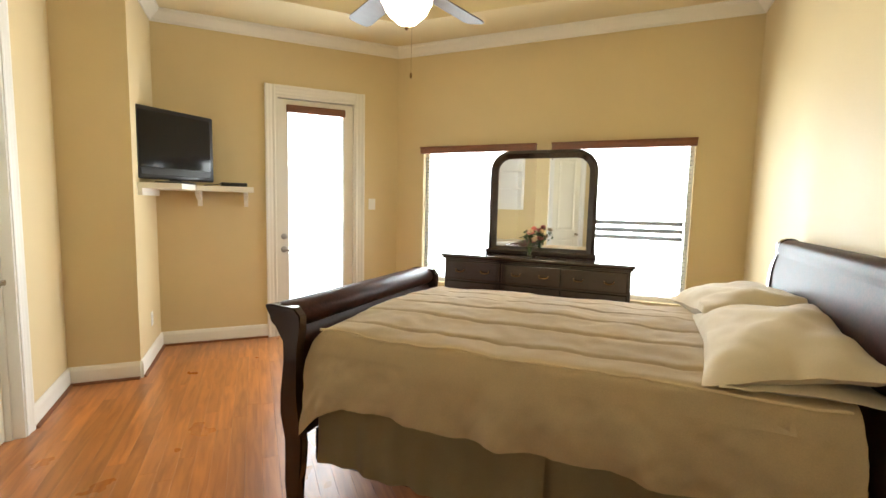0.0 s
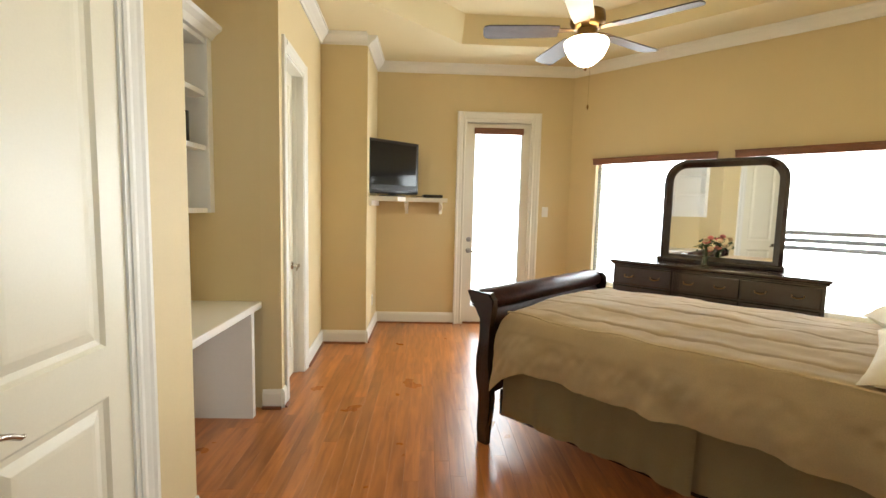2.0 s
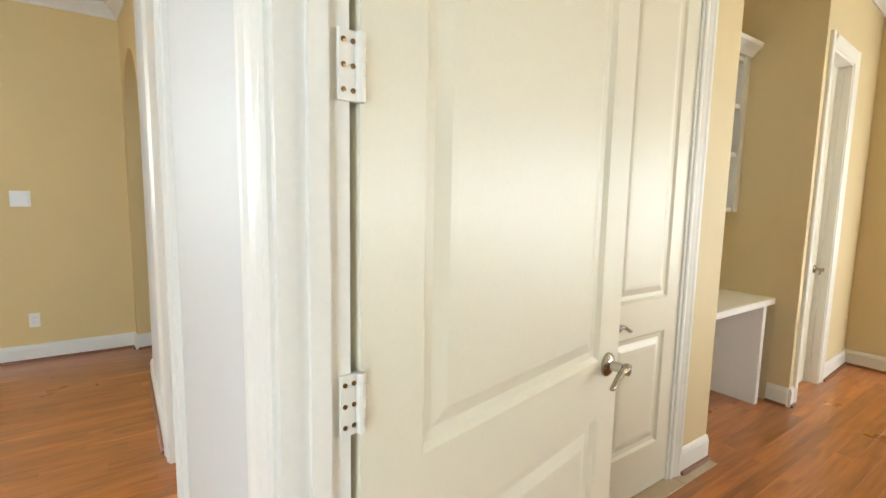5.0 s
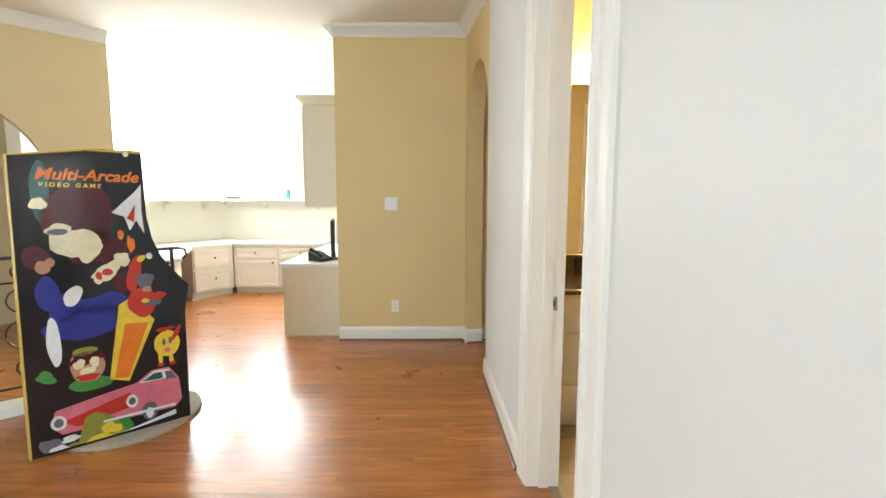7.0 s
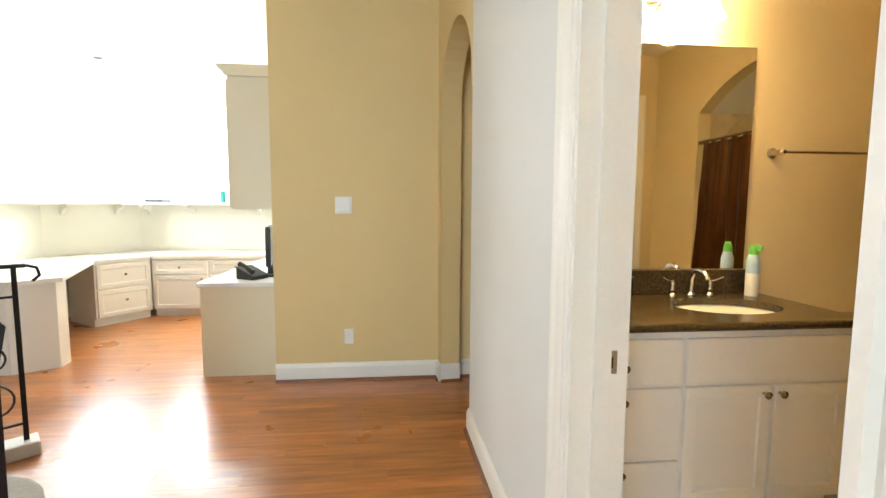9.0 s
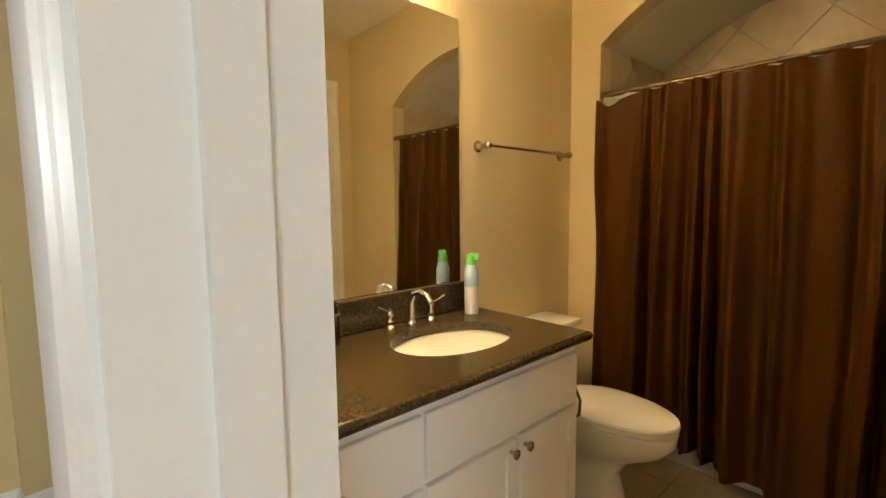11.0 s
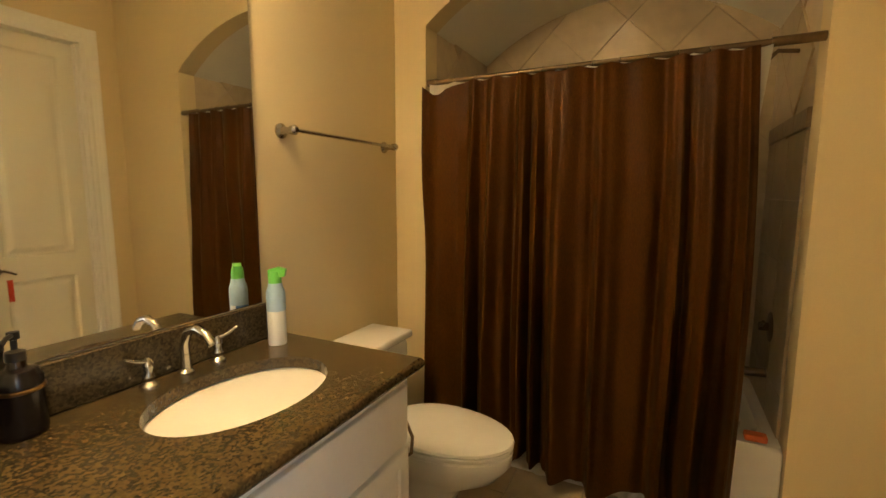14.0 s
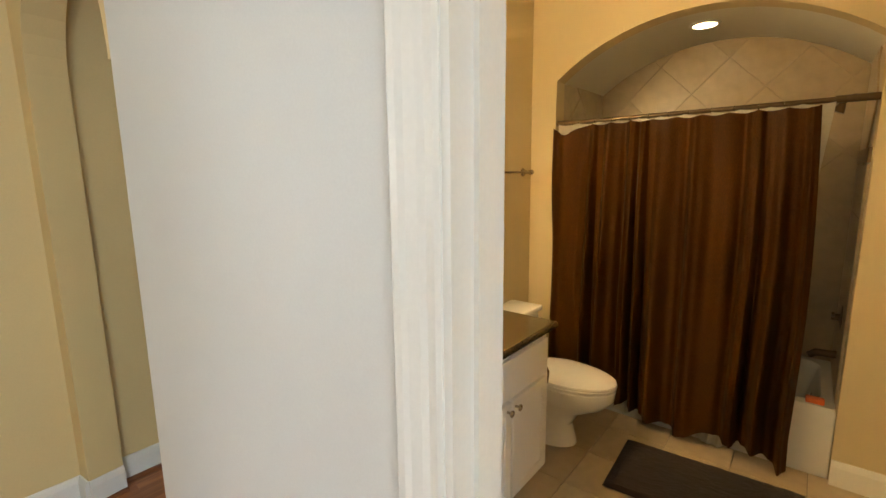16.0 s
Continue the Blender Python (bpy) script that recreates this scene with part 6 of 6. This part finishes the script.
pu = thing("soap_pump", pose(-3.50, -0.52, COUNTER + 0.001), "dark bronze soap dispenser with a pump", "soap dispenser")
bm = bmesh.new()
lathe(bm, [(0, 0), (0.042, 0), (0.044, 0.01), (0.041, 0.10), (0.044, 0.125), (0.034, 0.145), (0.018, 0.150), (0.016, 0.165), (0, 0.165)], seg=26)
part("bottle", bm, DARKB, pu, "", True)
bm = bmesh.new()
lathe(bm, [(0, 0.165), (0.018, 0.165), (0.018, 0.185), (0.006, 0.19), (0.006, 0.21), (0.011, 0.212), (0.011, 0.228), (0, 0.23)], seg=16)
tube(bm, [(0, 0, 0.222), (0.025, -0.02, 0.222), (0.045, -0.036, 0.214)], 0.005, 8)
part("pump", bm, BLACKP, pu, "", True)
bm = bmesh.new()
lathe(bm, [(0.0415, 0.098), (0.046, 0.10), (0.046, 0.106), (0.0425, 0.108)], seg=26)
part("rim_band", bm, BRASSB, pu, "", True)
bm = bmesh.new()
lathe(bm, [(0, 0), (0.042, 0), (0.046, 0.11), (0.047, 0.115), (0.043, 0.115), (0.038, 0.01), (0, 0.01)], seg=26)
solo("tumbler", bm, DARKB, pose(-3.46, -0.66, COUNTER + 0.001), "dark bronze bathroom tumbler", "tumbler", smooth=True)

# toilet
TY = 0.615
to = thing("toilet", pose(X_BATH, TY, 0) @ Matrix.Diagonal((1, 1, 1.04, 1)), "white two-piece toilet with its lid closed", "toilet")


def oval(cx, rx_back, rx_front, ry, z, n=32):
    out = []
    for i in range(n):
        a = 2 * math.pi * i / n
        c = math.cos(a)
        out.append((cx + (rx_front if c > 0 else rx_back) * c, ry * math.sin(a), z))
    return out


bm = bmesh.new()
ring_loft(bm, [oval(0.44, 0.20, 0.16, 0.115, 0.0), oval(0.44, 0.20, 0.155, 0.11, 0.03), oval(0.44, 0.19, 0.13, 0.095, 0.12), oval(0.45, 0.20, 0.17, 0.11, 0.20), oval(0.48, 0.22, 0.28, 0.155, 0.27), oval(0.50, 0.24, 0.31, 0.180, 0.33), oval(0.50, 0.24, 0.315, 0.183, 0.375), oval(0.50, 0.23, 0.30, 0.175, 0.385)])
part("bowl", bm, CERAMIC, to, "", True)
bm = bmesh.new()
ring_loft(bm, [oval(0.50, 0.235, 0.315, 0.184, 0.386), oval(0.50, 0.235, 0.318, 0.187, 0.392), oval(0.50, 0.235, 0.318, 0.187, 0.400), oval(0.50, 0.23, 0.31, 0.18, 0.404)])
part("seat", bm, CERAMIC, to, "", True)
bm = bmesh.new()
ring_loft(bm, [oval(0.50, 0.235, 0.315, 0.184, 0.405), oval(0.50, 0.237, 0.320, 0.189, 0.411), oval(0.50, 0.235, 0.316, 0.186, 0.420), oval(0.50, 0.18, 0.25, 0.13, 0.431), oval(0.50, 0.05, 0.07, 0.04, 0.434)])
part("lid", bm, CERAMIC, to, "", True)
bm = bmesh.new()
box(bm, 0.025, 0.235, -0.21, 0.21, 0.37, 0.685, 0.025, 3)
part("tank", bm, CERAMIC, to, "", True)
bm = bmesh.new()
box(bm, 0.015, 0.250, -0.225, 0.225, 0.686, 0.722, 0.012, 3)
part("tank_lid", bm, CERAMIC, to, "", True)
bm = bmesh.new()
box(bm, 0.10, 0.30, -0.10, 0.10, 0.30, 0.38, 0.02, 2)
part("tank_shelf", bm, CERAMIC, to, "", True)
bm = bmesh.new()
tube(bm, [(0.23, -0.16, 0.63), (0.250, -0.16, 0.63), (0.255, -0.12, 0.625), (0.255, -0.09, 0.615)], 0.006, 8)
part("flush_lever", bm, CHROME, to, "", True)
# brush hanging beside the vanity
bm = bmesh.new()
tube(bm, [(-3.06, 0.285, 0.64), (-3.02, 0.292, 0.62), (-2.995, 0.292, 0.57), (-3.0, 0.292, 0.51), (-3.03, 0.288, 0.48)], 0.006, 8)
solo("towel_ring", bm, BRONZE, I4, "dark metal ring on the vanity's side", "towel ring", smooth=True)
bm = bmesh.new()
box(bm, -3.07, -3.05, 0.209, 0.29, 0.62, 0.65, 0.004)
solo("ring_mount", bm, BRONZE, I4, "small dark mount on the vanity's side", "mount")
bm = bmesh.new()
lathe(bm, [(0, 0), (0.06, 0), (0.062, 0.02), (0.05, 0.12), (0.052, 0.22), (0.047, 0.22), (0.044, 0.12), (0, 0.02)], seg=20)
solo("waste_bin", bm, LINER, pose(-3.42, 0.36, 0.0), "small pale bag-lined bin beside the toilet", "bin", smooth=True)

# tub
tub = thing("bathtub", pose(TUB0 + 0.002, Y_ARCH + 0.03, 0), "white built-in bathtub behind the curtain", "bathtub")
TW, TD = TUB1 - TUB0 - 0.004, TUB_BACK - Y_ARCH - 0.045


def rr_(x0, x1, y0, y1, r, z, n=6):
    out = []
    for cx, cy, a0 in ((x1 - r, y1 - r, 0), (x0 + r, y1 - r, 90), (x0 + r, y0 + r, 180), (x1 - r, y0 + r, 270)):
        for i in range(n + 1):
            a = radians(a0 + 90 * i / n)
            out.append((cx + r * math.cos(a), cy + r * math.sin(a), z))
    return out


bm = bmesh.new()
ring_loft(bm, [rr_(0, TW, 0, TD, 0.01, 0), rr_(0, TW, 0, TD, 0.01, 0.365), rr_(0.004, TW - 0.004, 0.012, TD, 0.02, 0.385), rr_(0.06, TW - 0.06, 0.08, TD - 0.05, 0.10, 0.385), rr_(0.075, TW - 0.075, 0.095, TD - 0.065, 0.11, 0.365), rr_(0.15, TW - 0.15, 0.15, TD - 0.12, 0.14, 0.09)])
part("shell", bm, CERAMIC, tub, "", True)
bm = bmesh.new()
lathe(bm, [(0, 0), (0.03, 0), (0.03, 0.008), (0, 0.010)], seg=18, m=pose(TW - 0.10, TD / 2, 0.27, 0, -72, 0))
part("overflow", bm, CHROME, tub, "", True)
bm = bmesh.new()
tube(bm, [(TW - 0.003, TD / 2, 0.56), (TW - 0.10, TD / 2, 0.555), (TW - 0.13, TD / 2, 0.53)], [0.022, 0.022, 0.02], 12)
part("tub_spout", bm, BRONZE, tub, "bronze tub spout", True)
bm = bmesh.new()
lathe(bm, [(0, 0), (0.07, 0), (0.068, 0.008), (0.02, 0.014), (0.02, 0.05), (0, 0.05)], seg=22, m=pose(TW - 0.003, TD / 2, 0.78, 0, -90, 0))
tube(bm, [(TW - 0.045, TD / 2, 0.78), (TW - 0.05, TD / 2 - 0.05, 0.80), (TW - 0.05, TD / 2 - 0.08, 0.82)], 0.008, 8)
part("valve_handle", bm, BRONZE, tub, "bronze mixing valve", True)
bm = bmesh.new()
tube(bm, [(TW - 0.003, TD / 2 - 0.05, 1.98), (TW - 0.08, TD / 2 - 0.05, 1.99), (TW - 0.12, TD / 2 - 0.05, 1.95)], 0.009, 10)
lathe(bm, [(0, 0), (0.015, 0), (0.028, -0.035), (0.030, -0.045), (0, -0.045)], seg=16, m=pose(TW - 0.12, TD / 2 - 0.05, 1.95, 0, 25, 0))
part("shower_head", bm, BRONZE, tub, "bronze shower head", True)
bm = bmesh.new()
box(bm, -0.04, 0.04, -0.025, 0.025, 0, 0.03, 0.008, 2)
solo("orange_soap", bm, ORANGE, pose(TUB1 - 0.09, Y_ARCH + 0.075, 0.386), "orange soap bar on the tub's rim", "soap")

ROD_Y, ROD_Z = Y_ARCH + 0.02, 1.935
rod = thing("curtain_rod", pose(0, ROD_Y, ROD_Z), "bronze shower curtain rod across the arch", "curtain rod")
bm = bmesh.new()
tube(bm, [(TUB0 + 0.004, 0, 0), (TUB1 - 0.004, 0, 0)], 0.0125, 14)
part("tube", bm, BRONZE, rod, "", True)
for x0, x1 in ((TUB0 + 0.003, TUB0 + 0.06), (TUB1 - 0.16, TUB1 - 0.003)):
    bm = bmesh.new()
    tube(bm, [(x0, 0, 0), (x1, 0, 0)], 0.0175, 14)
    part("end_cap", bm, BRONZE, rod, "", True)
for k in range(12):
    x = TUB0 + 0.05 + k * 0.107
    bm = bmesh.new()
    tube(bm, [(x, 0.018 * math.cos(a * 0.785), 0.018 * math.sin(a * 0.785) - 0.003) for a in range(9)], 0.002, 6)
    part("ring", bm, NICKEL, rod, "", True)


def drape(name, x0, x1, top_z, bot, folds, amp, y, mat, label, seed, sag, mid, low):
    """Hanging cloth; mid and low push the free edge out at half height and at the hem."""
    bm = bmesh.new()
    nx, nz = 240, 60
    rows = []
    for j in range(nz + 1):
        g = j / nz
        row = []
        for i in range(nx + 1):
            f = i / nx
            edge = mid * math.sin(math.pi * min(1, g * 1.1)) + low * g * g
            x = x0 + f * (x1 - x0) + edge * f ** 1.5 + 0.014 * math.sin(3 * g + 9 * f) * (1 - f)
            lean = 0.10 * noise.noise(Vector((f * 3, g * 0.8, seed)))
            ph = folds * 6.283 * (f + 0.05 * math.sin(f * 11 + seed) + 0.02 * math.sin(f * 31) + lean * 0.16)
            a = amp * (0.30 + 0.70 * min(1, g * 1.5)) * (0.75 + 0.9 * noise.noise(Vector((f * 5, g * 0.7, seed))))
            yy = y - a * math.sin(ph) - 0.35 * a * math.sin(2.3 * ph + 1) - 0.010 * noise.noise(Vector((f * 16, g * 5, seed)))
            yy -= 0.5 * amp * math.sin(24 * (f + 0.35 * g)) * math.exp(-(f / 0.22) ** 2 - (g / 0.45) ** 2)
            droop = sag * math.exp(-((f - 0.06) / 0.05) ** 2)
            zt = top_z - droop - 0.010 * abs(math.sin(math.pi * 11 * f))
            zb = bot + 0.028 * math.sin(f * 15 + seed) + 0.018 * math.sin(f * 37) - 0.05 * f + 0.06 * max(0, 0.35 - f)
            row.append(bm.verts.new((x, yy, zt + (zb - zt) * g)))
        rows.append(row)
    for a, b in zip(rows, rows[1:]):
        for i in range(nx):
            bm.faces.new((a[i], a[i + 1], b[i + 1], b[i]))
    bmesh.ops.solidify(bm, geom=bm.faces[:], thickness=0.003)
    return solo(name, bm, mat, I4, label, "curtain", smooth=True)


drape("shower_curtain", TUB0 + 0.03, -2.005, 1.905, 0.115, 9.5, 0.046, Y_ARCH - 0.085, BROWN, "dark brown satin shower curtain drawn across the tub", 2.0, 0.05, 0.03, 0.03)
drape("shower_liner", TUB0 + 0.02, -1.955, 1.925, 0.07, 11, 0.010, Y_ARCH + 0.004, LINER, "white curtain liner behind the brown curtain", 5.0, 0.0, -0.045, -0.16)

bm = bmesh.new()
k = 60
rows = []
for i in range(k + 1):
    row = []
    for j in range(k + 1):
        x, y = -2.71 + 0.84 * i / k, 0.36 + 0.50 * j / k
        e = min(i, j, k - i, k - j) / 3
        row.append(bm.verts.new((x, y, 0.006 + 0.018 * min(1, e) + 0.004 * random.random())))
    rows.append(row)
for a, b in zip(rows, rows[1:]):
    for j in range(k):
        bm.faces.new((a[j], b[j], b[j + 1], a[j + 1]))
bmesh.ops.solidify(bm, geom=bm.faces[:], thickness=0.006)
solo("bath_mat", bm, MATB, pose(0, 0, 0.004, 0, 0, 3) @ pose(0.03, 0.12, 0), "dark brown pile bath mat on the tiles", "bath mat", smooth=True)

# ---- tiles ----
def piece_mesh(name, w, d, h, mat, chamfer=0.004):
    bm = bmesh.new()
    rings = [[(0, 0, 0), (w, 0, 0), (w, d, 0), (0, d, 0)], [(0, 0, h - chamfer), (w, 0, h - chamfer), (w, d, h - chamfer), (0, d, h - chamfer)], [(chamfer, chamfer, h), (w - chamfer, chamfer, h), (w - chamfer, d - chamfer, h), (chamfer, d - chamfer, h)]]
    ring_loft(bm, rings)
    return finish(name, bm, mat)


def piece(name, me, parent, m):
    ob = new(name, me)
    ob.parent = parent
    ob.matrix_local = m
    return ob


bm = bmesh.new()
box(bm, X_BATH, -1.10, -1.11, Y_ARCH + 0.12, -0.05, -0.004)
bfloor = structure("floor_bath", bm, GROUT, "beige tiled bathroom floor", "floor")
tme = piece_mesh("floor_tile", 0.326, 0.326, 0.012, TILE, 0.002)
for i in range(8):
    for j in range(7):
        piece("tile", tme, bfloor, pose(X_BATH + 0.03 + i * 0.33 - 0.15 * (i == 0), Y_IN + 0.002 + j * 0.33, -0.010))
tw = bpy.data.objects["wall_tub_sides"]
dme = piece_mesh("wall_tile", 0.30, 0.30, 0.008, TILE, 0.002)
qme = piece_mesh("wall_tile_square", 0.30, 0.30, 0.011, TILE, 0.002)
bme = piece_mesh("accent_band_tile", 0.20, 0.075, 0.015, BAND, 0.003)
c45 = 0.304 * math.sqrt(0.5)
for i in range(-1, 9):
    for j in range(-1, 8):
        cx, cz = TUB0 + i * c45, 1.72 + j * c45
        if (i + j) % 2 == 0 and cz < 2.72 and TUB0 - 0.1 < cx < TUB1 + 0.1:
            piece("tile", dme, tw, pose(cx, TUB_BACK, cz, 90, 0, 0) @ pose(0, 0, 0, 0, 0, 45) @ pose(-0.15, -0.15, 0))
for side, x, rz in ((0, TUB0, 90), (1, TUB1, -90)):
    for i in range(-1, 4):
        for j in range(-1, 4):
            cy, cz = Y_ARCH + 0.17 + i * c45, 1.72 + j * c45
            if (i + j) % 2 == 0 and Y_ARCH + 0.02 + c45 < cy < TUB_BACK + 0.15 and 1.66 < cz < 2.5:
                piece("tile", dme, tw, pose(x, cy, cz, 90, 0, rz) @ pose(0, 0, 0, 0, 0, 45) @ pose(-0.15, -0.15, 0))
    for i in range(3):
        for j in range(5):
            piece("tile", qme, tw, pose(x, (Y_ARCH + 0.125 + i * 0.27) + (0.0 if rz > 0 else 0.27), 0.29 + j * 0.268, 90, 0, rz) @ Matrix.Diagonal((0.885, 0.89, 1, 1)))
    for i in range(4):
        piece("accent_tile", bme, tw, pose(x, (Y_ARCH + 0.125 + i * 0.2) + (0.0 if rz > 0 else 0.198), 1.638, 90, 0, rz))

# ---- oak floor ----
bm = bmesh.new()
box(bm, -7.75, X_BATH - 0.1, -6.8, 1.3, -0.06, -0.019)
box(bm, X_BATH - 0.1, 4.4, -6.8, Y_HALL + 0.05, -0.06, -0.019)
box(bm, -1.70, 4.4, Y_HALL + 0.05, 4.90, -0.06, -0.019)
floor = structure("floor", bm, GAP, "polished red-brown oak strip floor through bedroom, hall and office", "floor")
rnd = random.Random(11)
PW = 0.083
LENS = [0.7, 0.95, 1.2, 1.5, 1.8]
meshes = [piece_mesh("floor_board", PW - 0.0005, l - 0.0006, 0.019, PLANK, 0.0003) for l in LENS]
near, far = [], bmesh.new()
for i in range(int((4.35 + 7.72) / PW)):
    x = -7.72 + i * PW
    y = -6.75 - rnd.uniform(0, 1.2)
    while y < 4.85:
        k = rnd.randrange(5)
        y1 = y + LENS[k]
        bath = X_BATH - 0.12 < x < -1.15 and y1 > -1.14 and y < 1.15
        out = (x + PW < X_BATH - 0.1 and y > 1.25) or (x + 0.5 * PW < -1.7 and y > 1.1) or (x > 1.1 and y1 < -1.25) or (x > 0.5 and 0.725 * x + 0.688 * y > 4.75)
        if bath and y < -1.14:
            # stop at the bathroom's threshold
            me_l = -1.11 - y
            if me_l > 0.05:
                near.append((x, y, None, me_l))
        elif not bath and not out:
            close = (-1.0 < x < 1.2 and y > -1.9 and y < 2.9) or (-4.7 < x <= -1.0 and -3.6 < y < -1.0)
            if close and sum(1 for n in near if n[2] is not None) < 235:
                near.append((x, y, k, LENS[k]))
            else:
                w, h = PW - 0.0005, LENS[k] - 0.0006
                rings = [[(x, y, -0.019), (x + w, y, -0.019), (x + w, y + h, -0.019), (x, y + h, -0.019)], [(x, y, -0.0003), (x + w, y, -0.0003), (x + w, y + h, -0.0003), (x, y + h, -0.0003)], [(x + 0.0003, y + 0.0003, 0), (x + w - 0.0003, y + 0.0003, 0), (x + w - 0.0003, y + h - 0.0003, 0), (x + 0.0003, y + h - 0.0003, 0)]]
                ring_loft(far, rings)
        y = max(y1, 1.16) if bath else y1
for x, y, k, l in near:
    me = meshes[k] if k is not None else piece_mesh("floor_board", PW - 0.0005, l - 0.0006, 0.019, PLANK, 0.0003)
    piece("board", me, floor, pose(x, y, -0.019))
rest = part("floor_boards", far, PLANKS, floor)
tagged(rest, kind="stuff")
